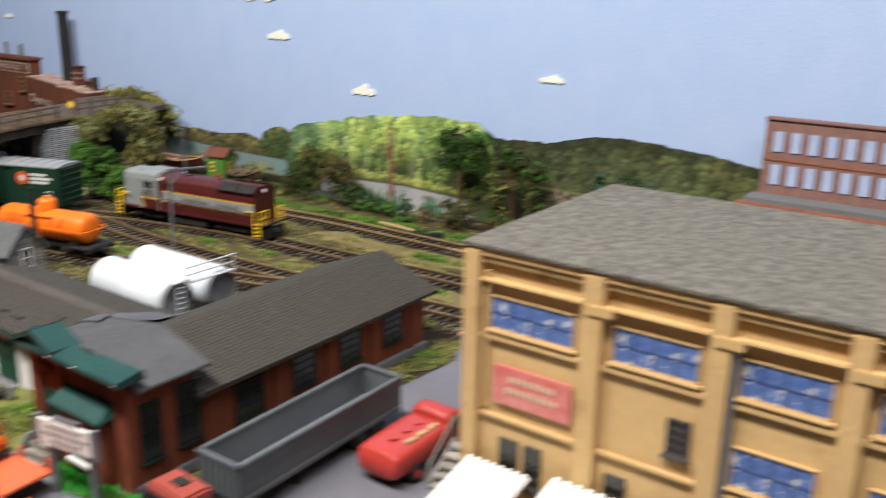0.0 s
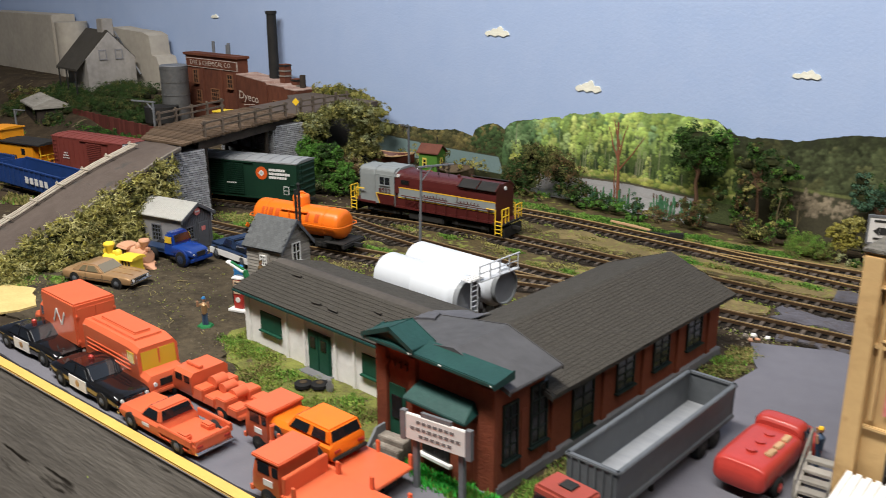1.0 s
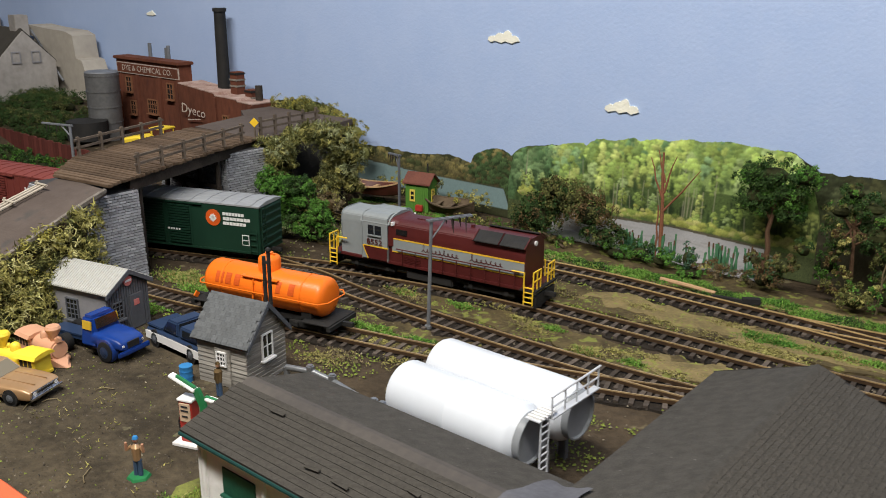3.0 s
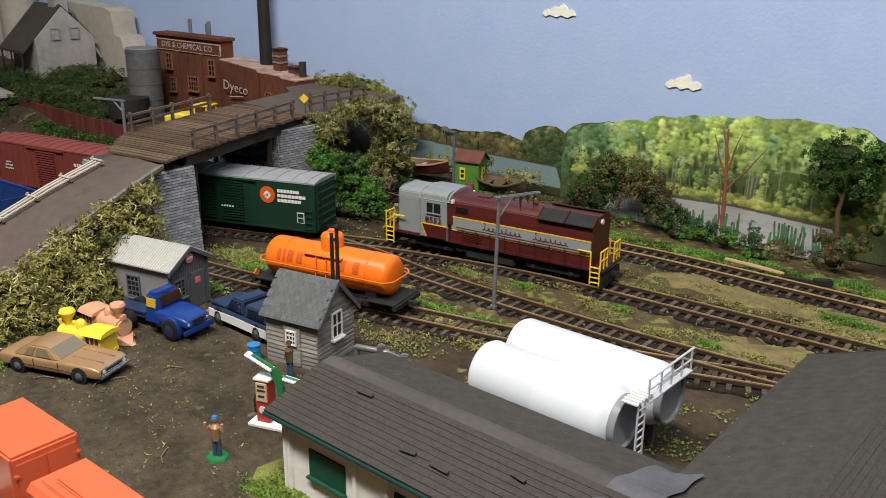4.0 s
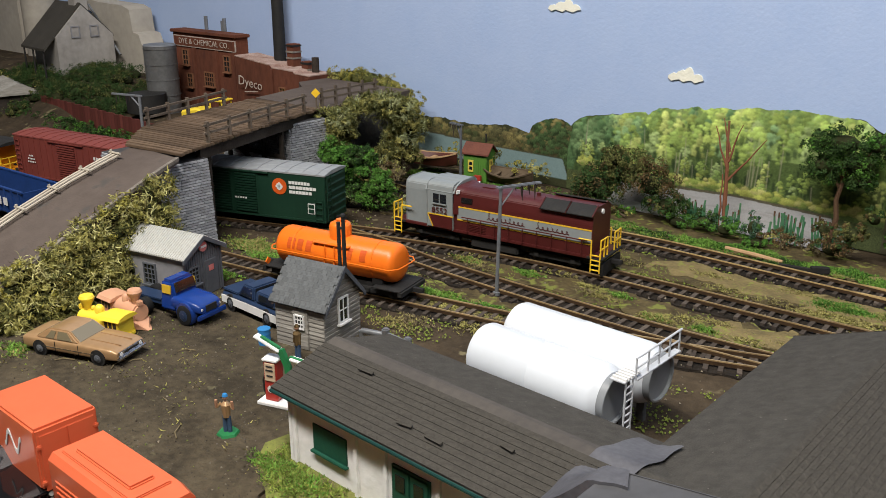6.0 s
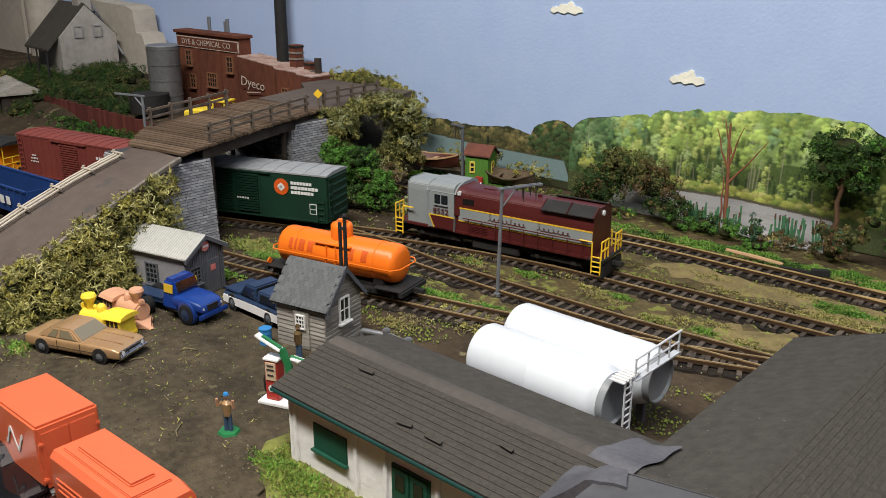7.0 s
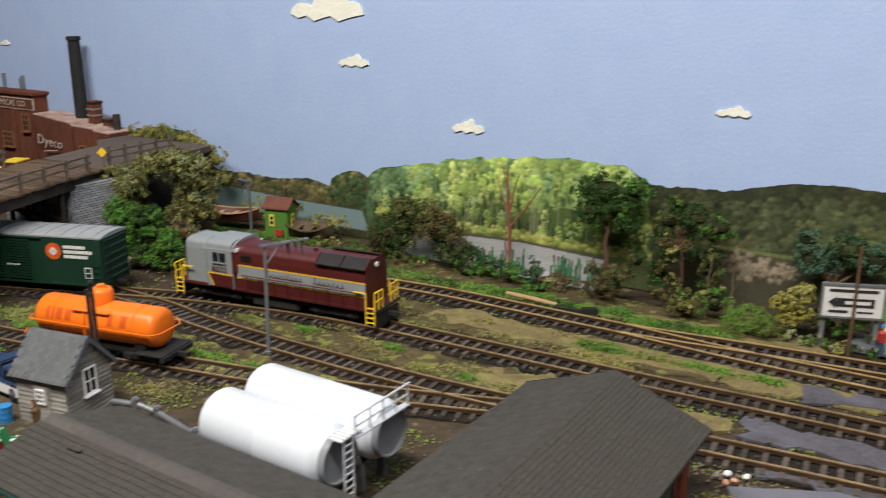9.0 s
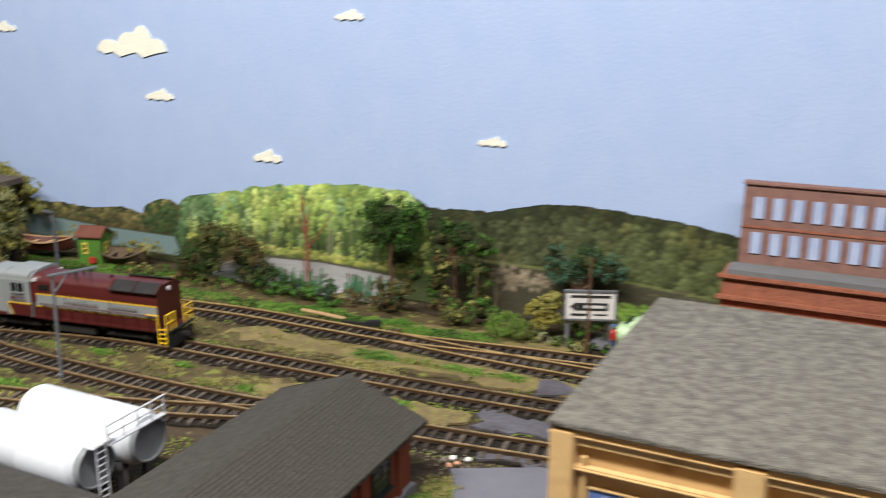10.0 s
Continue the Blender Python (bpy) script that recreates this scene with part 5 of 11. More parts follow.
# torn flashing over the valley between the wings
def roofs_at(x, y):
    """Height of the depot's roofs at a place; the step up to the head house is bridged."""
    wing = WR + 0.0006 - (0.0102 / 0.0375) * max(0, WRY - y) - (0.0094 / 0.036) * max(0, y - WRY)
    long = 0.0565 - 0.0169 / 0.0470 * abs(x + 0.3855)
    head = HR - 0.0082 / 0.052 * max(0, HRX - x)
    k = min(1, max(0, (y - 0.2725) / 0.010))
    t = min(1, max(0, (x + 0.4455) / 0.0195))
    return (wing + (head - wing) * t) * (1 - k) + max(wing, long) * k


n_u, n_v, val = 14, 22, Shape()
for j in range(n_v + 1):
    for i in range(n_u + 1):
        u, v = i / n_u, j / n_v
        torn = 0.0016 * noise.noise((v * 5, 3, 1)) * (1 if i in (0, n_u) else 0.3)
        x = -0.4455 + 0.006 * v + (0.0330 - 0.0145 * min(1, v * 2.5)) * u + torn
        y = 0.2585 + 0.0600 * v + 0.004 * u * (1 - v) + 0.0014 * noise.noise((u * 4, 7, 1)) * (j in (0, n_v))
        z = sum(roofs_at(x + a * 0.002, y + b * 0.002) for a in (-1, 0, 1) for b in (-1, 0, 1)) / 9
        val.v.append((x, y, max(z, roofs_at(x, y)) + 0.0012 + 0.0003 * noise.noise((x * 160, y * 160, 2))))
for j in range(n_v):
    for i in range(n_u):
        k = j * (n_u + 1) + i
        val.f.append((k, k + 1, k + n_u + 2, k + n_u + 1))
        val.m.append(0)
for i in range(n_u):
    (xa, ya, za), (xb, yb, zb) = val.v[i], val.v[i + 1]
    k = len(val.v)
    val.v += [(xa, ya, min(za, 0.037)), (xb, yb, min(zb, 0.037))]
    val.f.append((i, k, k + 1, i + 1))
    val.m.append(0)
part("flashing", val, "flashing", depot, "crumpled grey flashing over the valley", smooth=True, fix=False)
# long wing
LX0, LX1, LY0, LY1, LZ, LR, LRX = -0.426, -0.3455, 0.266, 0.447, 0.0395, 0.0555, -0.3855
part("long_wall", Shape().prism([(LX0, 0), (LX1, 0), (LX1, LZ), (LRX, LR - 0.0015), (LX0, LZ)], "y", LY0, LY1), "brick", depot, "red-brown painted brick wall")
part("foundation", Shape().span((LX1 - 0.001, HY0 - 0.001, 0), (LX1 + 0.0028, LY1 + 0.001, 0.0052)), "foundation", depot, "grey concrete foundation", bevel=0.0004)
for y0, y1, z0, z1 in ((0.2355, 0.2455, 0.016, 0.044), (0.2555, 0.2675, 0.016, 0.046), (0.291, 0.309, 0.006, 0.0325), (0.331, 0.3475, 0.016, 0.0335), (0.3685, 0.385, 0.016, 0.0335), (0.4065, 0.4235, 0.016, 0.0335)):
    window(depot, (LX1 if y0 > 0.27 else HX1, (y0 + y1) / 2, (z0 + z1) / 2), y1 - y0, z1 - z0, "e", "win_black", "frame_dark", (1, 3), True)
for y in (0.2505, 0.2745, 0.319, 0.358, 0.396, 0.4335):
    part("pier", Shape().span((LX1 - 0.001, y - 0.0022, 0.004), (LX1 + 0.0016, y + 0.0022, LZ - 0.002)), "brick", depot, bevel=0.0003)
ex = 0.0065
lr = part("long_roof", Shape().prism([(LX0 - ex, LZ - 0.0022), (LRX, LR - 0.0006), (LX1 + ex, LZ - 0.0022), (LX1 + ex, LZ - 0.0004), (LRX, LR + 0.0010), (LX0 - ex, LZ - 0.0004)], "y", LY0 - 0.001, LY1 + 0.007), "felt", depot, "dark roof with fine shingle courses", bevel=0.0003)
part("ridge_cap", Shape().prism([(LRX - 0.0035, LR + 0.0003), (LRX, LR + 0.0018), (LRX + 0.0035, LR + 0.0003), (LRX, LR + 0.0008)], "y", LY0, LY1 + 0.007), "felt", depot, "dark ridge strip")
slope_e = Vector((LRX - (LX1 + ex), 0, LR + 0.001 - (LZ - 0.0004)))
shingled(lr, (LX1 + ex, LY0, LZ - 0.0004), (0, 1, 0), slope_e, LY1 + 0.007 - LY0, slope_e.length * 0.96, 0.0023, 0.036, 290, 22)

# ---------------------------------------------------------------- ochre store at the right
store = thing("corner_store", pose(0, 0, 0), "three-storey ochre stucco store with pilasters and a flat gravel roof", "building")
SX0, SX1, SY0, SY1, SZ = -0.2265, 0.16, 0.3235, 0.446, 0.1195
part("wall", Shape().prism([(SX0, SY0), (SX1, SY0), (SX1, SY1), (SX0 + 0.007, SY1)], "z", 0, SZ), "cream", store, "ochre stucco wall")
part("roof", Shape().loft([[(SX0 - 0.003, SY0 - 0.0045, SZ + 0.0024), (SX0 + 0.0045, SY1 + 0.002, SZ + 0.0056), (SX0 + 0.0045, SY1 + 0.002, SZ + 0.0072), (SX0 - 0.003, SY0 - 0.0045, SZ + 0.0040)], [(SX1 + 0.003, SY0 - 0.0045, SZ + 0.0024), (SX1 + 0.003, SY1 + 0.002, SZ + 0.0056), (SX1 + 0.003, SY1 + 0.002, SZ + 0.0072), (SX1 + 0.003, SY0 - 0.0045, SZ + 0.0040)]]), "gravel_roof", store, "flat grey gravel roof with a dark edge", bevel=0.0003)
part("coping", Shape().prism([(SX0 - 0.0022, SY0 - 0.0032), (SX1, SY0 - 0.0032), (SX1, SY1 + 0.0012), (SX0 + 0.0048, SY1 + 0.0012)], "z", SZ - 0.0004, SZ + 0.0026), "cream", store, bevel=0.0004)
PIL = [(-0.2285, -0.2205), (-0.1725, -0.1635), (-0.1215, -0.1135), (-0.0755, -0.0680), (-0.0265, -0.019), (0.026, 0.034), (0.08, 0.088)]
for x0, x1 in PIL:
    part("pilaster", Shape().span((x0, SY0 - 0.0042, 0), (x1, SY0 + 0.001, SZ + 0.0012)), "cream", store, bevel=0.0005)
    if x0 > SX0:
        part("pilaster_cap", Shape().span((x0 + 0.002, SY0 - 0.0050, SZ - 0.0150), (x1 + 0.0045, SY0, SZ - 0.0105)), "cream", store, bevel=0.0004)
for k, y in enumerate((0.327, 0.366, 0.405, 0.443)):
    part("pilaster", Shape().span((SX0 - 0.003 + 0.0023 * k, y - 0.004, 0), (SX0 + 0.001 + 0.0023 * k, y + 0.004, SZ + 0.001)), "cream", store, bevel=0.0005)
for (a, x0), (x1, b) in zip(PIL, PIL[1:]):
    part("cornice", Shape().span((x0 - 0.0005, SY0 - 0.0036, SZ - 0.0122), (x1 + 0.0005, SY0, SZ - 0.0106)), "cream", store, bevel=0.0006)
    part("moulding", Shape().span((x0, SY0 - 0.0024, SZ - 0.004), (x1, SY0, SZ - 0.0005)), "cream", store, bevel=0.0005)
    part("belt_course", Shape().span((x0, SY0 - 0.0020, 0.0815), (x1, SY0, 0.0840)), "cream", store, bevel=0.0004)
    part("belt_course", Shape().span((x0, SY0 - 0.0020, 0.0450), (x1, SY0, 0.0470)), "cream", store, bevel=0.0004)
    window(store, ((x0 + x1) / 2, SY0, 0.0940), (x1 - x0) * 0.82, 0.0146, "s", "win_blue", "cream", (3, 1), True, bar=0.0004, bar_mat="bar_blue")
for k, (a, b) in enumerate(((-0.1115, -0.0790), (-0.0655, -0.030), (-0.016, 0.022))):
    window(store, ((a + b) / 2, SY0, 0.0585), (b - a) * 0.9, 0.0160, "s", "win_blue", "cream", (3, 1), True, bar=0.0004, bar_mat="bar_blue")
for x, z, w, h in ((-0.2050, 0.0265, 0.0085, 0.0195), (-0.1930, 0.0265, 0.0075, 0.0195), (-0.1305, 0.0625, 0.0085, 0.0145), (-0.1545, 0.028, 0.0085, 0.0175), (-0.1285, 0.026, 0.0085, 0.0175), (-0.095, 0.027, 0.01, 0.018), (-0.05, 0.027, 0.01, 0.018)):
    window(store, (x, SY0, z), w, h, "s", "win_black", "ridgecap", (1, 3), True, bar=0.0005)
sg = part("wall_sign", Shape().box((0, 0, 0), (0.0375, 0.0012, 0.0178)), "sign_red", store, "faded red painted wall sign", bevel=0.0002, at=pose(-0.1945, SY0 - 0.0014, 0.0622))
for dz, w in ((0.0036, 0.023), (-0.0018, 0.026)):
    for k in range(8):
        part("lettering_bar", Shape().box((-w / 2 + w * (k + 0.5) / 8, -0.0007, dz), (w / 8 * 0.7, 0.0003, 0.0026)), "pump_cream", sg)
for x in (-0.1185, -0.0275):
    part("drain_pipe", Shape().cyl((x + 0.0065, SY0 - 0.0022, 0.002), (x + 0.0065, SY0 - 0.0022, 0.106), 0.0013, n=8), "steel", store, "grey drain pipe", smooth=True)
part("side_pipe", Shape().cyl((SX0 + 0.0088, SY0 - 0.0015, 0.05), (SX0 + 0.0088, SY0 - 0.0015, 0.112), 0.0010, n=8), "cream", store)


def tin_roof(name, x0, x1, y0, y1, z0, z1, label):
    top = thing(name, pose(0, 0, 0), label, "canopy")
    n = 8
    for i in range(n):
        a, b = x0 + (x1 - x0) * i / n, x0 + (x1 - x0) * (i + 0.82) / n
        part("roof_rib", Shape().loft([[(a, y0, z0), (b, y0, z0), (b - (b - a) * 0.2, y0, z0 + 0.0016), (a + (b - a) * 0.2, y0, z0 + 0.0016)], [(a, y1, z1), (b, y1, z1), (b - (b - a) * 0.2, y1, z1 + 0.0016), (a + (b - a) * 0.2, y1, z1 + 0.0016)]]), "white", top)
    sh = Shape().loft([[(x0, y0, z0 - 0.001), (x1, y0, z0 - 0.001), (x1, y0, z0 + 0.0004), (x0, y0, z0 + 0.0004)], [(x0, y1, z1 - 0.001), (x1, y1, z1 - 0.001), (x1, y1, z1 + 0.0004), (x0, y1, z1 + 0.0004)]])
    part("roof_sheet", sh, "white", top, "white ribbed roof sheet")
    for x in (x0 + 0.003, x1 - 0.003):
        part("leg", Shape().span((x - 0.001, y0 + 0.002, 0.001), (x + 0.001, y0 + 0.004, z0 - 0.0005)), "old_wood", top)
    part("back_wall", Shape().span((x0 + 0.002, y1 - 0.006, 0.001), (x1 - 0.002, y1 - 0.002, z1 - 0.003)), "cream", top)
    return top


tin_roof("dock_canopy", -0.2230, -0.1915, 0.272, 0.3185, 0.0140, 0.0240, "white ribbed canopy over the loading dock beside the store")
tin_roof("dock_canopy", -0.1800, -0.140, 0.268, 0.3185, 0.0195, 0.0285, "white ribbed canopy beside the store wall")
stair = thing("dock_stairs", pose(-0.238, 0.334, 0.0015, 0, 0, 8), "weathered grey wooden stairs by the store corner", "stairs")
for k in range(5):
    part("step", Shape().box((0, -0.016 + k * 0.005, 0.0014 + k * 0.0028), (0.014, 0.0052, 0.0016)), "shack", stair, bevel=0.0002)
for sx in (-1, 1):
    part("stringer", Shape().loft([[(sx * 0.0068 - 0.0007, -0.019, 0), (sx * 0.0068 + 0.0007, -0.019, 0), (sx * 0.0068 + 0.0007, -0.019, 0.0025), (sx * 0.0068 - 0.0007, -0.019, 0.0025)], [(sx * 0.0068 - 0.0007, 0.008, 0.0), (sx * 0.0068 + 0.0007, 0.008, 0.0), (sx * 0.0068 + 0.0007, 0.008, 0.0145), (sx * 0.0068 - 0.0007, 0.008, 0.0145)]]), "shack", stair)
    part("handrail", Shape().tube([(sx * 0.007, -0.018, 0.002), (sx * 0.007, -0.018, 0.012), (sx * 0.007, 0.008, 0.026), (sx * 0.007, 0.008, 0.014)], 0.0006, 6), "shack", stair)

# ---------------------------------------------------------------- grey tool shed with a tin roof
shed = thing("tool_shed", pose(-0.8019, 0.3384, 0.0012, 0, 0, 13.6), "small grey tool shed with a pale corrugated tin roof", "shed")
a, b, h, rz_ = 0.0272, 0.0172, 0.0311, 0.0408
part("side_wall", Shape().prism([(-b, 0), (b, 0), (b, h), (0, rz_ - 0.002), (-b, h)], "x", -a, a - 0.0012), "shed_grey", shed, "plain grey side walls")
n = 17
for k in range(n):
    y = -b + 0.0008 + (2 * b - 0.0016) * k / (n - 1)
    top_z = rz_ - 0.0025 - abs(y) / b * (rz_ - h - 0.0006)
    part("board", Shape().span((a - 0.0012, y - 0.0008, 0), (a + 0.0002, y + 0.0008, top_z)), "shed_dark", shed)
part("door", Shape().span((a, 0.0005, 0.0005), (a + 0.0012, 0.0115, 0.0235)), "shed_dark", shed, "slate grey door", bevel=0.0002)
part("door_sign", Shape().span((a + 0.0011, 0.0035, 0.0160), (a + 0.0016, 0.0078, 0.0198)), "sign_red", shed, "small red door sign")
part("round_sign", Shape().cyl((a + 0.0002, 0.0, 0.0340), (a + 0.0014, 0.0, 0.0340), 0.0034, n=18), "sign_red", shed, "round red and white enamel sign")
part("sign_band", Shape().box((a + 0.0015, 0.0, 0.0340), (0.0004, 0.005, 0.0014)), "letter", shed)
window(shed, (a, -0.0098, 0.0165), 0.0088, 0.0110, "e", "glass", "shed_dark", (2, 3))
window(shed, (-0.003, -b, 0.0155), 0.0100, 0.0138, "s", "glass", "shed_dark", (2, 3))
for sy in (-1, 1):
    sh = Shape()
    m_ = 30
    e0 = sy * (b + 0.0026)
    for i in range(m_):
        x0 = -a - 0.003 + (2 * a + 0.006) * i / m_
        w = (2 * a + 0.006) / m_
        za, zb = h - 0.0013, rz_ + 0.0004
        sh.loft([[(x0, e0, za), (x0 + w, e0, za), (x0 + w * 0.75, e0, za + 0.0010), (x0 + w * 0.25, e0, za + 0.0010)], [(x0, 0, zb), (x0 + w, 0, zb), (x0 + w * 0.75, 0, zb + 0.0010), (x0 + w * 0.25, 0, zb + 0.0010)]])
    part("tin_sheet", sh, "tin", shed, "pale ribbed tin sheet", fix=False)["kind"] = "stuff"
for sy in (-1, 1):
    part("barge_board", Shape().loft([[(a + 0.0018, sy * (b + 0.0026), h - 0.0038), (a + 0.0032, sy * (b + 0.0026), h - 0.0038), (a + 0.0032, sy * (b + 0.0026), h - 0.0008), (a + 0.0018, sy * (b + 0.0026), h - 0.0008)],
                                      [(a + 0.0018, 0, rz_ - 0.002), (a + 0.0032, 0, rz_ - 0.002), (a + 0.0032, 0, rz_ + 0.001), (a + 0.0018, 0, rz_ + 0.001)]]), "shed_dark", shed)

# ---------------------------------------------------------------- weathered shack with a slate roof and stove pipes
shack = thing("wooden_shack", pose(-0.6685, 0.3514, 0.001, 0, 0, 12), "weathered grey clapboard shack with a slate shingle roof", "shed")
a, b, h, rz_ = 0.0168, 0.0165, 0.0295, 0.0481
part("core", Shape().prism([(-b, 0), (b, 0), (b, h), (0, rz_ - 0.002), (-b, h)], "x", -a, a), "mortar", shack)
j = 0
while j * 0.0026 < h - 0.001:
    z = 0.0013 + j * 0.0026
    for nm, c, s_ in (("s", (0, -b - 0.0003, z), (2 * a + 0.001, 0.0010, 0.0025)), ("n", (0, b + 0.0003, z), (2 * a + 0.001, 0.0010, 0.0025))):
        part("clapboard", Shape().box(c, s_, rx=-9 if nm == "s" else 9), "shack", shack)
    for sx in (-1, 1):
        part("clapboard", Shape().box((sx * (a + 0.0003), 0, z), (0.0010, 2 * b + 0.001, 0.0025), ry=9 * sx), "shack", shack)
    j += 1
while h + (j * 0.0026 - h) < rz_ - 0.003:
    z = 0.0013 + j * 0.0026
    w = b * (rz_ - z) / (rz_ - h)
    for sx in (-1, 1):
        if w > 0.002:
            part("clapboard", Shape().box((sx * (a + 0.0003), 0, z), (0.0010, 2 * w, 0.0025), ry=9 * sx), "shack", shack)
    j += 1
part("door", Shape().span((-0.0045, -b - 0.0018, 0.0005), (0.0065, -b - 0.0006, 0.0235)), "shack", shack, "grey plank door with a small window", bevel=0.0002)
window(shack, (0.001, -b - 0.0016, 0.0172), 0.0062, 0.0078, "s", "glass", "white", (2, 2), False)
window(shack, (a + 0.0008, 0.0, 0.022), 0.0085, 0.0145, "e", "glass", "white", (1, 1))
for sy in (-1, 1):
    e = Vector((0, -sy * (b + 0.0027), rz_ - (h - 0.0025)))
    slab = part("roof_board", Shape().loft([[(-a - 0.0032, sy * (b + 0.0027), h - 0.0040), (a + 0.0032, sy * (b + 0.0027), h - 0.0040), (a + 0.0032, sy * (b + 0.0027), h - 0.0026), (-a - 0.0032, sy * (b + 0.0027), h - 0.0026)],
                                            [(-a - 0.0032, 0, rz_ - 0.0014), (a + 0.0032, 0, rz_ - 0.0014), (a + 0.0032, 0, rz_), (-a - 0.0032, 0, rz_)]]), "slate", shack)
    if sy < 0:
        r, up, al = random.Random(9), e.normalized(), Vector((1, 0, 0))
        nn = al.cross(up)
        basis = Matrix((al, up, nn)).transposed().to_4x4()
        sl = [mesh_of("slate", Shape().box((0, 0, 0), (w, 0.0042, 0.0004), rx=1.5), "slate") for w in (0.0037, 0.0036, 0.0035)]
        for jj in range(9):
            u = -a - 0.0032 + (jj % 2) * -0.0018
            while u < a + 0.0029:
                c = Vector((u + 0.0018, -(b + 0.0027), h - 0.0026)) + up * (0.0015 + jj * 0.0029) + nn * 0.0006
                if abs(c.x) < a + 0.0029 and (c - Vector((c.x, -(b + 0.0027), h - 0.0026))).length < e.length:
                    ob = new("slate", r.choice(sl))
                    ob.parent = slab
                    ob.matrix_basis = Matrix.Translation(c) @ basis @ pose(0, 0, 0, 0, 0, r.uniform(-0.12, 0.12))
                u += 0.0037
    part("barge_board", Shape().loft([[(a + 0.0030, sy * (b + 0.0027), h - 0.0052), (a + 0.0042, sy * (b + 0.0027), h - 0.0052), (a + 0.0042, sy * (b + 0.0027), h - 0.0022), (a + 0.0030, sy * (b + 0.0027), h - 0.0022)],
                                      [(a + 0.0030, 0, rz_ - 0.003), (a + 0.0042, 0, rz_ - 0.003), (a + 0.0042, 0, rz_ + 0.0006), (a + 0.0030, 0, rz_ + 0.0006)]]), "shed_dark", shack)
# twin dark pipes that stand behind the shack
pipes = thing("twin_stand_pipe", pose(-0.6755, 0.3775, 0), "pair of tall black stand pipes with a cross bar", "pipe")
for dx in (-0.0022, 0.0022):
    part("pipe", Shape().cyl((dx, 0, 0), (dx, 0, 0.0665 + dx), 0.00115, n=8), "dark", pipes, smooth=True)
part("cross_bar", Shape().box((0, 0, 0.061), (0.0065, 0.0012, 0.0014)), "dark", pipes)
part("cap", Shape().ball((0.0022, 0, 0.069), 0.0017), "dark", pipes)

# ---------------------------------------------------------------- white storage tanks
def tank(y, x0, x1, r, zc, label):
    top = thing("storage_tank", pose(0, y, zc), label, "tank", "white storage tanks")
    part("shell", Shape().lathe((x0, 0, 0), (x1, 0, 0), [(0, r * 0.2), (0.004, r * 0.7), (0.022, r * 0.93), (0.05, r), (0.5, r), (0.502, r * 1.006), (0.508, r * 1.006), (0.51, r), (0.925, r), (0.95, r * 0.985), (0.972, r * 0.93), (0.988, r * 0.85), (1, r * 0.82)], 40), "white_tank", top, smooth=True)
    part("end_cap", Shape().lathe((x1 - 0.0010, 0, 0), (x1 + 0.0040, 0, 0), [(0, r * 0.81), (0.82, r * 0.81), (0.88, r * 0.80), (0.92, r * 0.77), (0.9, r * 0.74), (0.6, r * 0.72), (0.5, r * 0.3), (0.5, 0.0002)], 40), "grey_end", top, "pale grey recessed end cap", smooth=True)
    for x in (x0 + 0.012, x1 - 0.010):
        for sy in (-1, 1):
            part("leg", Shape().box((x, sy * r * 0.55, -zc / 2 - r * 0.35), (0.004, 0.0028, zc - r * 0.7)), "foundation", top)
        part("cradle", Shape().span((x - 0.002, -r * 0.8, -r * 1.02), (x + 0.002, r * 0.8, -r * 0.72)), "foundation", top)
    return top


near_tank = tank(0.3550, -0.5480, -0.4745, 0.0148, 0.0305, "white horizontal storage tank with a grey end and catwalk")
tank(0.3870, -0.5515, -0.4700, 0.0148, 0.0305, "white horizontal storage tank with a grey recessed end")
cat = thing("tank_catwalk", pose(0, 0, 0), "white catwalk with handrails and a ladder across the tank ends", "catwalk")
part("walkway", Shape().span((-0.4655, 0.3560, 0.0425), (-0.4622, 0.3950, 0.0432)), "rail_white", cat)
for y in (0.3560, 0.3665, 0.3760, 0.3855, 0.3945):
    part("rail_post", Shape().cyl((-0.4632, y, 0.0428), (-0.4632, y, 0.0530), 0.0005, n=6), "rail_white", cat)
part("top_rail", Shape().cyl((-0.4632, 0.3555, 0.0530), (-0.4632, 0.3960, 0.0534), 0.00055, n=6), "rail_white", cat)
part("mid_rail", Shape().cyl((-0.4632, 0.3560, 0.0482), (-0.4632, 0.3950, 0.0482), 0.00045, n=6), "rail_white", cat)
for k in range(5):
    part("grating_bar", Shape().box((-0.4665, 0.3485 + k * 0.0024, 0.0455), (0.007, 0.0011, 0.0010)), "white", cat)
part("grating_frame", Shape().span((-0.4705, 0.3465, 0.0445), (-0.4630, 0.3605, 0.0450)), "rail_white", cat)
for y in (0.3485, 0.3545):
    part("ladder_rail", Shape().cyl((-0.4635, y, 0.001), (-0.4635, y, 0.0455), 0.0005, n=6), "rail_white", cat)
for k in range(12):
    part("rung", Shape().cyl((-0.4635, 0.3485, 0.004 + k * 0.0034), (-0.4635, 0.3545, 0.004 + k * 0.0034), 0.0004, n=5), "rail_white", cat)
pl = thing("pipe_line", pose(0, 0, 0), "grey elbowed pipeline from the shack to the tanks", "pipe")
part("pipe", Shape().tube([(-0.6430, 0.362, 0.004), (-0.6430, 0.362, 0.0095), (-0.625, 0.366, 0.0105), (-0.612, 0.368, 0.0085), (-0.585, 0.3635, 0.0085), (-0.566, 0.360, 0.0100)], 0.0018, 10), "steel", pl, smooth=True)
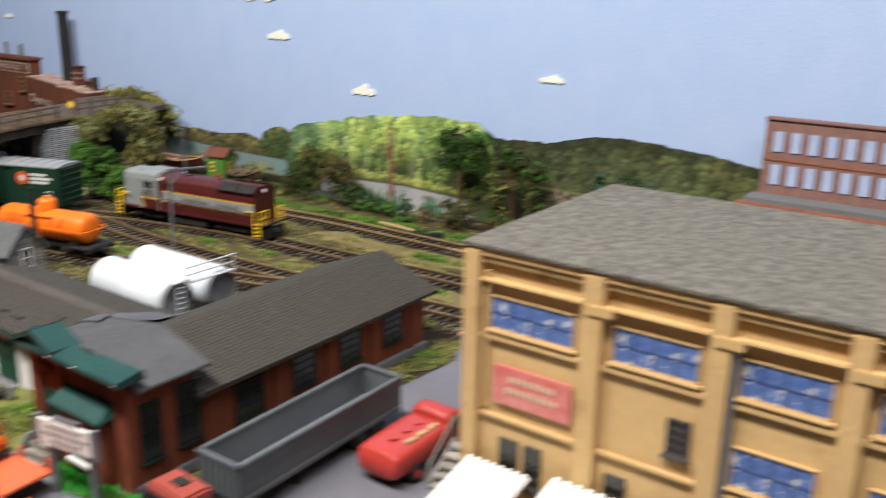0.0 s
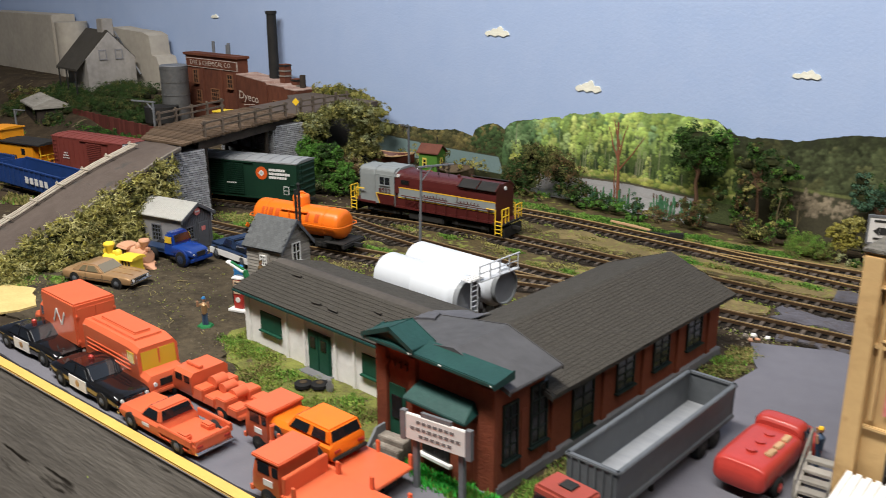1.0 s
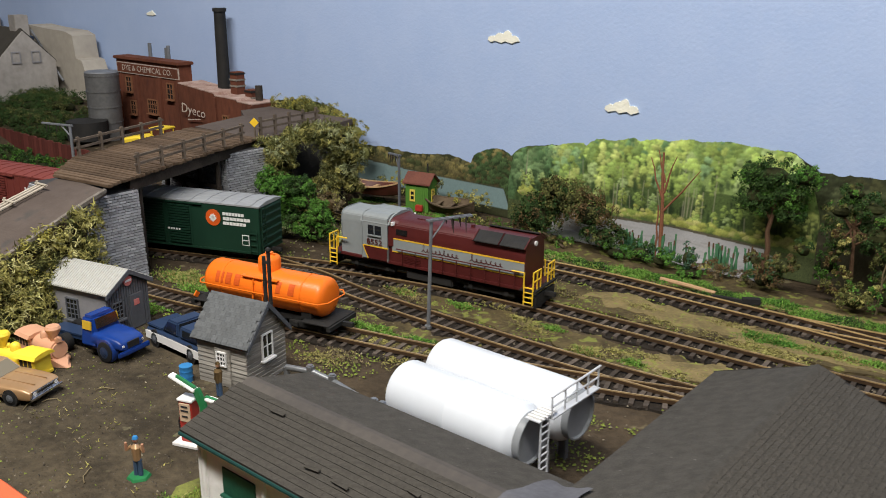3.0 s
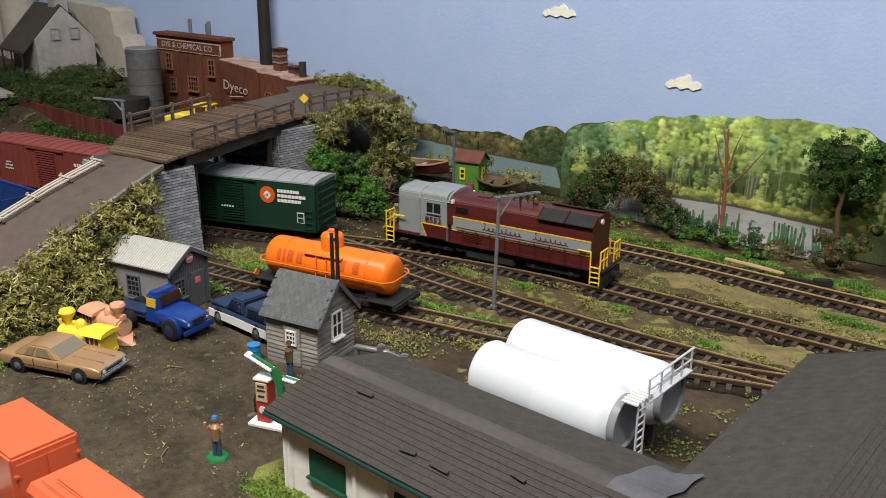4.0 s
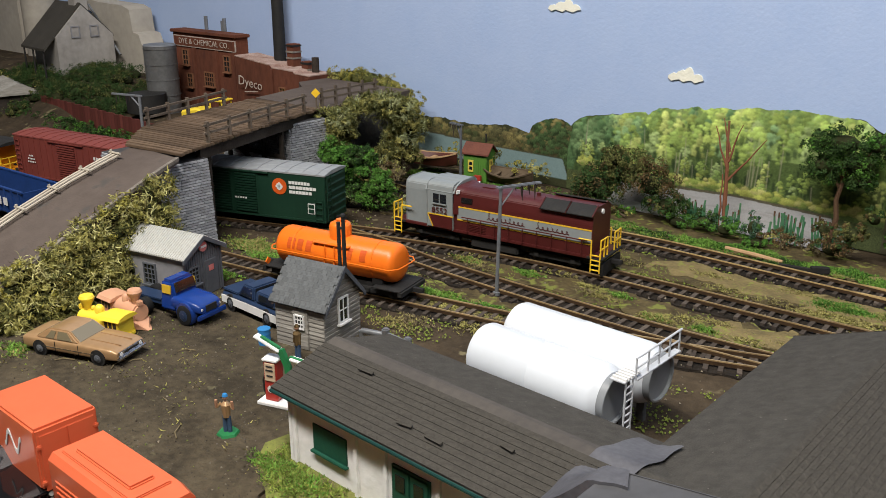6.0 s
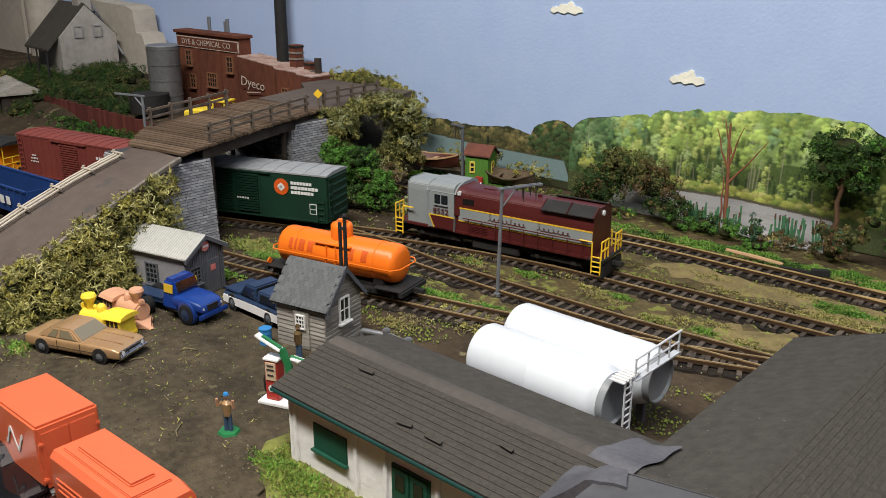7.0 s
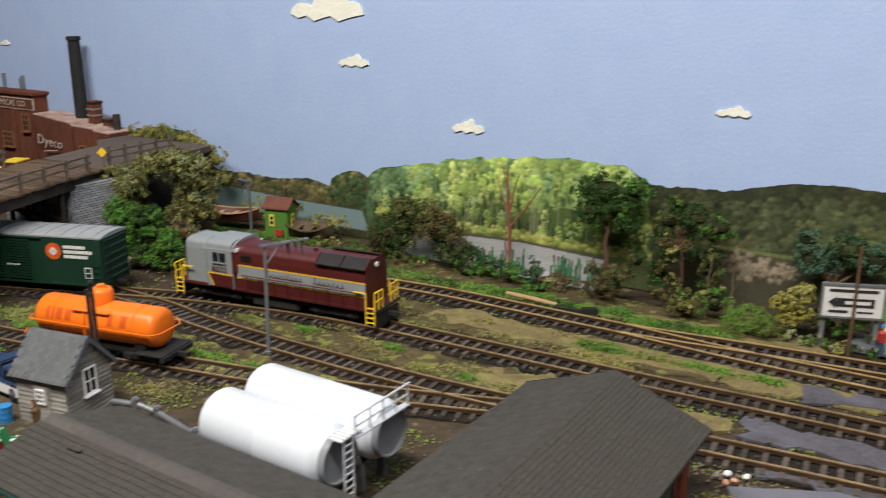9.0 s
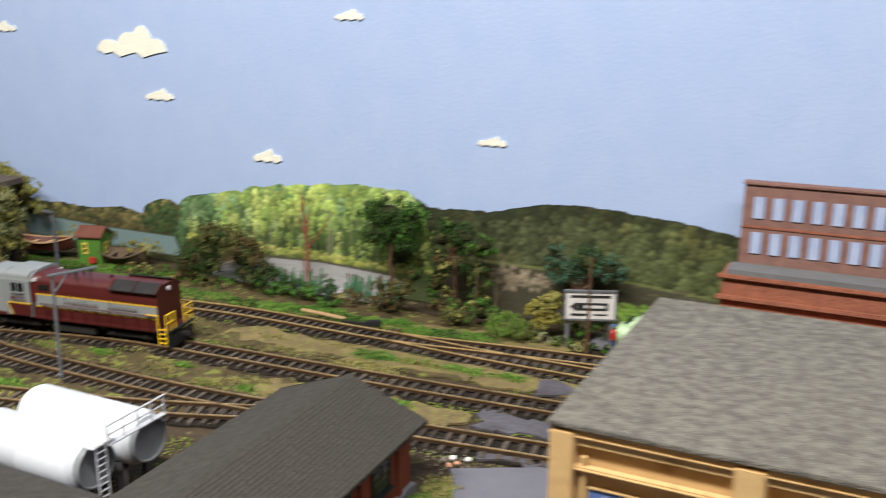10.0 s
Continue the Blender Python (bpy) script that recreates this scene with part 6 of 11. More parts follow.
for x, y, z in ((-0.627, 0.3655, 0.0104), (-0.612, 0.368, 0.0085), (-0.5735, 0.361, 0.0095), (-0.567, 0.3605, 0.010)):
    part("valve", Shape().cyl((x, y, z - 0.002), (x, y, z + 0.0035), 0.0023, n=10).cyl((x, y, z + 0.0035), (x, y, z + 0.0042), 0.0015, n=10), "steel", pl)
for x, y in ((-0.616, 0.3675), (-0.592, 0.365), (-0.572, 0.361)):
    part("support", Shape().span((x - 0.0008, y - 0.0008, 0), (x + 0.0008, y + 0.0008, 0.008)), "steel", pl)

# ---------------------------------------------------------------- brick works, silo and chimney on the hill
works = thing("brick_works", pose(0, 0, 0), "brown brick chemical works with a painted name band", "building")
part("tall_wall", Shape().span((-1.3425, 0.684, 0.0), (-1.206, 0.702, 0.1150)), "brick_dark", works, "brown brick wall")
part("coping", Shape().span((-1.3455, 0.681, 0.1135), (-1.2030, 0.704, 0.1175)), "brick_dark", works, bevel=0.0008)
low_top = [(-1.2061, 0.0930), (-1.137, 0.0870), (-1.135, 0.0845), (-1.096, 0.0836), (-1.094, 0.0815), (-1.068, 0.0808)]
part("low_wall", Shape().prism([(-1.2061, 0)] + [(-1.068, 0)] + low_top[::-1], "y", 0.6815, 0.716), "brick_dark", works, "stepped brown brick wall")
part("wall_cap", Shape().prism([(x, z + 0.0001) for x, z in low_top] + [(x, z + 0.0013) for x, z in low_top[::-1]], "y", 0.6812, 0.716), "cap_pale", works, "pale stained coping", fix=True)
band = part("name_band", Shape().box((0, 0, 0), (0.132, 0.0014, 0.0115)), "brick_dark", works, "painted band with white lettering", at=pose(-1.2730, 0.6832, 0.1035))
lettering("lettering", "DYE & CHEMICAL CO.", 0.0098, "faded_letter", band, pose(0, -0.0010, 0, 90, 0, 0), wide=1.13)
part("band_frame", Shape().box((0, 0.0002, 0.0062), (0.134, 0.0016, 0.0009)).box((0, 0.0002, -0.0062), (0.134, 0.0016, 0.0009)).box((-0.0668, 0.0002, 0), (0.0009, 0.0016, 0.0125)).box((0.0668, 0.0002, 0), (0.0009, 0.0016, 0.0125)), "faded_letter", band)
slant = Matrix(((1, 0.25, 0, 0), (0, 1, 0, 0), (0, 0, 1, 0), (0, 0, 0, 1)))
lettering("lettering", "Dyeco", 0.0155, "faded_letter", works, pose(-1.1740, 0.6780, 0.0640, 90, 0, 0) @ slant)
part("script_rule", Shape().box((0, 0, 0), (0.026, 0.0005, 0.0011)), "faded_letter", works, at=pose(-1.173, 0.6780, 0.0540, 0, -6, 0))
for x, z, w, h in ((-1.316, 0.0830, 0.0125, 0.019), (-1.2255, 0.0815, 0.0125, 0.019), (-1.310, 0.0540, 0.0115, 0.017), (-1.2660, 0.0590, 0.020, 0.017), (-1.116, 0.0580, 0.010, 0.012)):
    window(works, (x, 0.684 if x < -1.206 else 0.6815, z), w, h, "s", "win_black", "brick_trim", (1 if w < 0.015 else 3, 2), True, depth=0.002, bar=0.0010)
for x in (-1.3400, -1.2945, -1.2455, -1.2085, -1.134, -1.0705):
    part("buttress", Shape().span((x - 0.0022, 0.6805 if x < -1.206 else 0.6790, 0), (x + 0.0022, 0.69, 0.0965 if x < -1.206 else 0.0835 if x < -1.1 else 0.079)), "brick_dark", works)
for x, h in ((-1.298, 0.134), (-1.262, 0.130), (-1.258, 0.133)):
    part("vent_pipe", Shape().cyl((x, 0.706, 0.112), (x, 0.706, h), 0.0024, n=8), "grey_metal", works)
chim = thing("chimney_stack", pose(-1.157, 0.712, 0.02), "tall black steel chimney stack of the works", "chimney")
part("shaft", Shape().cyl((0, 0, 0), (0, 0, 0.160), 0.0080, 0.0066, n=20), "dark", chim, smooth=True)
part("collar", Shape().cyl((0, 0, 0.064), (0, 0, 0.070), 0.0098, n=20), "dark", chim)
part("collar", Shape().cyl((0, 0, 0.157), (0, 0, 0.161), 0.0080, n=20), "dark", chim)
for x, z1 in ((-1.126, 0.111), (-1.100, 0.093)):
    brick_stack = thing("brick_chimney", pose(x, 0.708, 0), "short striped brick chimney behind the works", "chimney", "short chimneys")
    part("shaft", Shape().span((-0.0058, -0.0058, 0), (0.0058, 0.0058, z1)), "brick_dark", brick_stack)
    for k in range(3):
        part("band", Shape().span((-0.0066, -0.0066, z1 - 0.003 - k * 0.007), (0.0066, 0.0066, z1 - 0.001 - k * 0.007)), "kerb" if k else "dark", brick_stack)
post = single("bollard_post", Shape().cyl((-1.083, 0.704, 0), (-1.083, 0.704, 0.099), 0.0042, n=12), "timber", "stout dark timber post beside the far road", "post")
silo = thing("steel_silo", pose(-1.306, 0.641, 0.018), "ribbed galvanised steel silo beside the brick works", "silo")
part("shell", Shape().cyl((0, 0, 0), (0, 0, 0.0840), 0.0200, n=36), "silo_steel", silo, smooth=True)
for k in range(5):
    part("hoop", Shape().cyl((0, 0, 0.004 + k * 0.0190), (0, 0, 0.0052 + k * 0.0190), 0.0206, n=36), "silo_steel", silo, smooth=True)
part("roof", Shape().cyl((0, 0, 0.0840), (0, 0, 0.0855), 0.0203, 0.0190, n=36), "grey_metal", silo, smooth=True)
low = thing("open_tank", pose(-1.292, 0.608, 0.026), "low black open tank at the foot of the silo", "tank")
part("shell", Shape().cyl((0, 0, 0), (0, 0, 0.022), 0.024, n=28), "dark", low, smooth=True)

# ---------------------------------------------------------------- white house and pale mill on the hill
house = thing("white_house", pose(-1.533, 0.638, 0.051, 0, 0, -4) @ Matrix.Diagonal((1.0, 0.82, 1.0, 1)), "grey-white rendered house with a dark roof and porch", "house")
part("wall", Shape().prism([(-0.048, -0.01), (0.048, -0.01), (0.048, 0.052), (0.0, 0.092), (-0.048, 0.052)], "x", -0.034, 0.05), "white_house", house, "grey-white rendered wall")
for sy in (-1, 1):
    e, f = (0.068, 0.0345) if sy < 0 else (0.051, 0.0490)
    part("roof", Shape().loft([[(-0.038, sy * e, f), (0.046, sy * e, f), (0.046, sy * e, f + 0.003), (-0.038, sy * e, f + 0.003)], [(-0.038, 0, 0.092), (0.046, 0, 0.092), (0.046, 0, 0.0955), (-0.038, 0, 0.0955)]]), "shingles", house, "dark slate roof")
for x in (-0.032, 0.0, 0.036):
    part("porch_post", Shape().cyl((x, -0.066, -0.012), (x, -0.066, 0.037), 0.0016, n=8), "dark", house)
part("chimney", Shape().box((0.028, 0.006, 0.098), (0.022, 0.022, 0.028)), "white_house", house, bevel=0.001)
for y in (-0.016, 0.016):
    window(house, (0.05, y, 0.058), 0.013, 0.014, "e", "white_house", "shed_grey", (0, 0), False, depth=0.0016, bar=0.0012)
mill = thing("pale_mill", pose(-1.81, 0.69, 0.0), "large pale windowless mill behind the house", "building")
part("block", Shape().span((-0.32, -0.01, 0.0), (0.02, 0.035, 0.160)), "photo_white", mill, "pale flat wall", bevel=0.001)
part("tank", Shape().cyl((0.055, 0.01, 0.0), (0.055, 0.01, 0.148), 0.028, n=28), "photo_white", mill, smooth=True)
part("tank", Shape().cyl((0.205, 0.005, 0.0), (0.205, 0.005, 0.128), 0.032, n=28), "photo_white", mill, smooth=True)
part("bin", Shape().prism([(0.238, 0), (0.385, 0), (0.385, 0.085), (0.376, 0.104), (0.362, 0.106), (0.358, 0.136), (0.34, 0.141), (0.28, 0.143), (0.238, 0.146)], "y", -0.004, 0.03), "photo_white", mill)
part("mast", Shape().cyl((0.25, -0.012, 0.04), (0.25, -0.012, 0.150), 0.0024, n=8), "grey_metal", mill)
part("strut", Shape().cyl((0.265, -0.014, 0.140), (0.34, -0.014, 0.075), 0.0016, n=8), "grey_metal", mill)
part("boom", Shape().cyl((0.205, -0.012, 0.132), (0.262, -0.012, 0.128), 0.0034, n=8), "navy", mill)

fence = thing("board_fence", pose(0, 0, 0), "rusty red board fence along the hill foot", "fence")
FB = [mesh_of("board", Shape().box((0, 0, 0.0125), (0.0072, 0.0014, 0.025 + e)), "fence_red") for e in (0, 0.0012, -0.001)]
p0, p1 = Vector((-1.455, 0.552, 0.0115)), Vector((-1.085, 0.545, 0.0115))
for i in range(56):
    p = p0.lerp(p1, i / 55)
    ob = new("board", FB[i % 3])
    ob.parent, ob.matrix_basis = fence, pose(p.x, p.y, p.z - 0.002, 0, 0, math.degrees(math.atan2(p1.y - p0.y, p1.x - p0.x)))
for z in (0.006, 0.019):
    part("fence_rail", Shape().loft([[tuple(p + Vector((0, 0.0012, z + dz))) for dz in (0, 0.002)] + [tuple(p + Vector((0, 0.0028, z + dz))) for dz in (0.002, 0)] for p in (p0, p1)]), "fence_red", fence)
hut2 = thing("grey_hut", pose(-1.536, 0.543, 0.012, 0, 0, -12), "low dark log hut with a sagging pale grey roof", "hut")
part("wall", Shape().span((-0.045, -0.022, -0.004), (0.045, 0.022, 0.024)), "timber", hut2)
part("roof", Shape().prism([(-0.027, 0.022), (0.027, 0.022), (0.027, 0.025), (0.004, 0.036), (-0.027, 0.025)], "x", -0.05, 0.05), "shack", hut2, bevel=0.0006)
part("opening", Shape().span((0.018, -0.0232, 0.0), (0.038, -0.0215, 0.019)), "win_black", hut2)

# ---------------------------------------------------------------- brick warehouse at the backdrop's right
ware = thing("brick_warehouse", pose(0, 0, 0), "flat brown brick warehouse front with two rows of blue windows", "building")
part("wall", Shape().span((-0.2185, 0.705, 0.076), (0.20, 0.714, 0.1335)), "photo_brick", ware, "brown brick front")
part("cornice", Shape().span((-0.2195, 0.7035, 0.1326), (0.20, 0.7142, 0.1340)), "photo_brick", ware)
part("belt", Shape().span((-0.2186, 0.7043, 0.1020), (0.20, 0.7052, 0.1035)), "photo_brick_red", ware)
for k in range(32):
    x = -0.2080 + k * 0.0126
    for z in (0.1165, 0.0915):
        w = part("window", Shape().box((x, 0.7046, z), (0.0072, 0.0010, 0.0150)), "photo_pane", ware)
        part("mullion", Shape().box((x, 0.7041, z), (0.0006, 0.0006, 0.0150)), "white", w)
dock = thing("brick_annex", pose(0, 0, 0), "low red brick annex with ledges and a pale flat roof", "building")
part("wall", Shape().span((-0.2260, 0.685, 0.0), (0.20, 0.714, 0.0725)), "photo_brick_red", dock, "red brick wall")
part("roof", Shape().span((-0.2230, 0.684, 0.0725), (0.20, 0.705, 0.0762)), "foundation", dock, "pale grey flat roof")
for z, d in ((0.0545, 0.004), (0.0695, 0.003), (0.046, 0.006)):
    part("ledge", Shape().span((-0.2290, 0.685 - d, z), (0.20, 0.6852, z + 0.0032)), "photo_brick_red", dock, bevel=0.0007)


# ---------------------------------------------------------------- rolling stock
def truck_frame(parent, x, base=0.021, wheel_r=0.0048, gauge=0.0165, z=0.0049):
    """A bogie under parent, with its four wheels."""
    bogie = part("bogie", Shape().box((0, -0.0108, wheel_r), (base + 0.012, 0.0022, 0.0042)).box((0, 0.0108, wheel_r), (base + 0.012, 0.0022, 0.0042)).box((0, 0, wheel_r + 0.001), (0.006, 0.022, 0.003)), "dark", parent, bevel=0.0004, at=pose(x, 0, z))
    for sx in (-1, 1):
        for sy in (-1, 1):
            part("wheel", Shape().cyl((sx * base / 2, sy * (gauge / 2 - 0.0012), wheel_r), (sx * base / 2, sy * (gauge / 2 + 0.0012), wheel_r), wheel_r, n=18), "dark", bogie, smooth=True)
            part("journal_box", Shape().box((sx * base / 2, sy * 0.0122, wheel_r), (0.0038, 0.0018, 0.0036)), "dark", bogie, bevel=0.0004)
    return bogie


def ladder(parent, x, y, z0, z1, w, material, n, axis="x", r=0.0004):
    """Two uprights and rungs as one part."""
    sh = Shape()
    d = Vector((w / 2, 0, 0)) if axis == "x" else Vector((0, w / 2, 0))
    c = Vector((x, y, 0))
    for s in (-1, 1):
        sh.cyl(c + d * s + Vector((0, 0, z0)), c + d * s + Vector((0, 0, z1)), r, n=5)
    for k in range(n):
        z = z0 + (z1 - z0) * (k + 0.5) / n
        sh.cyl(c - d + Vector((0, 0, z)), c + d + Vector((0, 0, z)), r * 0.9, n=5)
    return part("ladder", sh, material, parent)


def bars(parent, name, x, z, w, h, n, y, material, gap=0.14, seed=0):
    """A line of unreadable lettering: short bars on a side wall that faces -y."""
    r = random.Random(seed)
    sh = Shape()
    for k in range(n):
        c = x - w / 2 + w * (k + 0.5) / n
        sh.box((c, y, z), (w / n * (1 - gap), 0.0002, h * r.uniform(0.85, 1.0)))
    return part(name, sh, material, parent)


def boxcar(at, label, L, W, z0, z1, body, roofmat, door, ribs):
    top = thing("boxcar", at, label, "boxcar", "train on the main line")
    h, w = L / 2, W / 2
    part("body", Shape().span((-h, -w, z0), (h, w, z1)), body, top, bevel=0.0004)
    part("roof", Shape().prism([(-w - 0.0004, z1 - 0.0006), (w + 0.0004, z1 - 0.0006), (w + 0.0004, z1 + 0.0006), (w * 0.4, z1 + 0.0024), (-w * 0.4, z1 + 0.0024), (-w - 0.0004, z1 + 0.0006)], "x", -h - 0.0006, h + 0.0006), roofmat, top, "roof with raised seams")
    for k in range(13):
        x = -h + L * (k + 0.5) / 13
        part("roof_rib", Shape().prism([(-w, z1 + 0.0006), (-w * 0.4, z1 + 0.0024), (w * 0.4, z1 + 0.0024), (w, z1 + 0.0006), (w, z1 + 0.0011), (w * 0.4, z1 + 0.0029), (-w * 0.4, z1 + 0.0029), (-w, z1 + 0.0011)], "x", x - 0.0006, x + 0.0006), roofmat, top)
    part("sill", Shape().span((-h, -w - 0.0005, z0 - 0.0014), (h, w + 0.0005, z0 + 0.0006)), body, top, bevel=0.0003)
    part("underframe", Shape().span((-h * 0.96, -w * 0.4, z0 - 0.004), (h * 0.96, w * 0.4, z0 - 0.001)), "dark", top)
    for sy in (-1, 1):
        for dx0, dx1 in door:
            dr = part("door", Shape().span((dx0, sy * w - 0.0004, z0 + 0.0012), (dx1, sy * w + 0.0009 * sy + 0.0004, z1 - 0.0022)), body, top, "sliding door with pressed ribs", bevel=0.0002)
            n = 15
            for k in range(n):
                z = z0 + 0.003 + (z1 - z0 - 0.007) * k / (n - 1)
                part("rib", Shape().box(((dx0 + dx1) / 2, sy * (w + 0.0011), z), ((dx1 - dx0) * 0.86, 0.0010, 0.0011)), body, dr)
        part("door_track", Shape().box(((door[0][0] + door[-1][1]) / 2, sy * (w + 0.0010), z1 - 0.0014), (door[-1][1] - door[0][0] + 0.02, 0.0012, 0.0010)), body, top)
        for sx in (-1, 1):
            ladder(top, sx * (h - 0.0052), sy * (w + 0.0010), z0 - 0.001, z1 - 0.002 if sx < 0 else z0 + 0.018, 0.0062, body, 8 if sx < 0 else 4)
        if ribs:
            for k in range(18):
                x = -h + L * (k + 0.5) / 18
                if not any(a - 0.002 < x < b + 0.002 for a, b in door):
                    part("side_post", Shape().box((x, sy * (w + 0.0002), (z0 + z1) / 2), (0.0007, 0.0006, z1 - z0)), body, top)
    for sx in (-1, 1):
        for k in range(6):
            z = z0 + 0.004 + (z1 - z0 - 0.007) * k / 5
            part("end_rib", Shape().cyl((sx * (h - 0.0002), -w * 0.86, z), (sx * (h - 0.0002), w * 0.86, z), 0.0013, n=8), body, top)
        ladder(top, sx * (h + 0.0012), -w + 0.005, z0, z1, 0.006, body, 8, "y")
        part("coupler", Shape().box((sx * (h + 0.004), 0, z0 - 0.001), (0.009, 0.0028, 0.003)), "dark", top, bevel=0.0004)
        truck_frame(top, sx * (h - 0.028))
    return top


green_car = boxcar(pose(-0.8980, 0.4635, 0, 0, 0, 21.5), "dark green boxcar with a silver roof and white lettering", 0.176, 0.0355, 0.0130, 0.0500, "boxcar_green", "roof_silver", ((-0.020, 0.004), (0.0055, 0.028)), False)
yb = -0.0180
disc = part("round_emblem", Shape().cyl((0.0475, yb + 0.0002, 0.0385), (0.0475, yb - 0.0002, 0.0385), 0.0066, n=24), "orange_red", green_car, "orange disc emblem")
part("emblem_mark", Shape().box((0.0475, yb - 0.0003, 0.0385), (0.0016, 0.0003, 0.0062)).box((0.0475, yb - 0.0003, 0.0385), (0.0062, 0.0003, 0.0016)).box((0.0475, yb - 0.0003, 0.0385), (0.0055, 0.0003, 0.0014), ry=45).box((0.0475, yb - 0.0003, 0.0385), (0.0055, 0.0003, 0.0014), ry=-45), "letter", disc)
for z, w, n in ((0.0424, 0.0190, 7), (0.0386, 0.0245, 8), (0.0348, 0.0205, 7)):
    bars(green_car, "lettering_bar", 0.0560 + w / 2, z, w, 0.0027, n, yb, "letter", seed=n)
for x, z, w, n in ((-0.073, 0.0365, 0.009, 4), (-0.073, 0.0330, 0.011, 5), (-0.056, 0.0300, 0.008, 4), (-0.057, 0.0250, 0.008, 4), (-0.047, 0.0250, 0.006, 3), (-0.047, 0.0215, 0.006, 3), (-0.057, 0.0215, 0.008, 4), (0.012, 0.0265, 0.012, 5)):
    bars(green_car, "lettering_bar", x, z, w, 0.0015, n, yb if abs(x) > 0.03 else yb - 0.0015, "letter", 0.4, n)
part("data_panel", Shape().box((0.0755, yb, 0.0225), (0.0062, 0.0002, 0.0085)), "letter", green_car, "white framed data panel")
for z in (0.0245, 0.0205):
    part("data_panel_field", Shape().box((0.0755, yb - 0.0002, z), (0.0050, 0.0002, 0.0032)), "boxcar_green", green_car)

red_car = boxcar(pose(-1.0850, 0.4215, 0, 0, 0, 12.5), "oxide red steel boxcar with white script lettering", 0.150, 0.0350, 0.0125, 0.0500, "boxcar_red", "roof_oxide", ((-0.015, 0.013),), True)
for x, z, w, n in ((0.047, 0.0390, 0.024, 7), (0.047, 0.0345, 0.020, 6)):
    bars(red_car, "lettering_bar", x, z, w, 0.0030, n, -0.0181, "letter", 0.35, n)
for x, z, w, n in ((-0.052, 0.0320, 0.007, 3), (-0.052, 0.0290, 0.010, 5), (-0.052, 0.0260, 0.012, 5), (0.056, 0.022, 0.006, 3)):
    bars(red_car, "lettering_bar", x, z, w, 0.0014, n, -0.0181, "letter", 0.4, n)

cab = thing("caboose", pose(-1.2320, 0.3790, 0, 0, 0, 14.5), "yellow-orange caboose with a cupola and black roof", "caboose", "train on the main line")
part("body", Shape().span((-0.047, -0.0165, 0.0125), (0.047, 0.0165, 0.0370)), "caboose", cab, bevel=0.0004)
part("roof", Shape().prism([(-0.0185, 0.0365), (0.0185, 0.0365), (0.0185, 0.0378), (0.007, 0.0398), (-0.007, 0.0398), (-0.0185, 0.0378)], "x", -0.062, 0.062), "dark", cab, "black arched roof")
cup = part("cupola", Shape().span((-0.034, -0.0155, 0.0385), (-0.008, 0.0155, 0.0505)), "caboose", cab, bevel=0.0005)
part("cupola_roof", Shape().prism([(-0.0172, 0.0500), (0.0172, 0.0500), (0.0172, 0.0512), (0.007, 0.0528), (-0.007, 0.0528), (-0.0172, 0.0512)], "x", -0.036, -0.006), "caboose", cup)
for x in (-0.027, -0.015):
    for sy in (-1, 1):
        part("cupola_window", Shape().box((x, sy * 0.0156, 0.0455), (0.0052, 0.0006, 0.0055)), "glass", cup)
for x in (-0.034, 0.030):
    for sy in (-1, 1):
        part("window", Shape().box((x, sy * 0.0166, 0.0275), (0.0065, 0.0006, 0.0075)), "glass", cab)
part("sill", Shape().span((-0.060, -0.0170, 0.0108), (0.060, 0.0170, 0.0128)), "caboose", cab)
bars(cab, "lettering_bar", 0.005, 0.0205, 0.026, 0.0045, 6, -0.0167, "ink", 0.3, 2)
part("end_emblem", Shape().box((-0.043, -0.0167, 0.0255), (0.006, 0.0003, 0.016)).box((-0.0375, -0.0167, 0.0255), (0.009, 0.0003, 0.009), ry=45), "letter", cab, "white and black end emblem")
for sx in (-1, 1):
    sh = Shape()
    for y in (-0.0155, -0.006, 0.006, 0.0155):
        sh.cyl((sx * 0.0595, y, 0.0125), (sx * 0.0595, y, 0.0375 if abs(y) > 0.01 else 0.025), 0.0005, n=5)
    sh.cyl((sx * 0.0595, -0.0155, 0.0245), (sx * 0.0595, 0.0155, 0.0245), 0.0005, n=5).cyl((sx * 0.0595, -0.0155, 0.0185), (sx * 0.0595, 0.0155, 0.0185), 0.0005, n=5)
    part("end_rail", sh, "safety", cab, "yellow end railing")
    part("end_step", Shape().box((sx * 0.0545, -0.0155, 0.0085), (0.008, 0.003, 0.005)), "caboose", cab)
    part("coupler", Shape().box((sx * 0.064, 0, 0.0115), (0.008, 0.0028, 0.003)), "dark", cab)
    truck_frame(cab, sx * 0.036, 0.0195)

# ---------------------------------------------------------------- diesel locomotive
loco = thing("diesel_locomotive", pose(-0.6820, 0.5405, 0, 0, 0, 8.6), "maroon and grey road switcher with yellow stripes and ladders", "locomotive", "train on the main line")
part("frame", Shape().span((-0.086, -0.0160, 0.0160), (0.086, 0.0160, 0.0182)), "maroon", loco, "maroon side sill", bevel=0.0004)
part("fuel_tank", Shape().span((-0.019, -0.0130, 0.0062), (0.021, 0.0130, 0.0136)), "dark", loco, bevel=0.0010)
part("underframe", Shape().span((-0.080, -0.0100, 0.0105), (0.080, 0.0100, 0.0137)), "dark", loco)


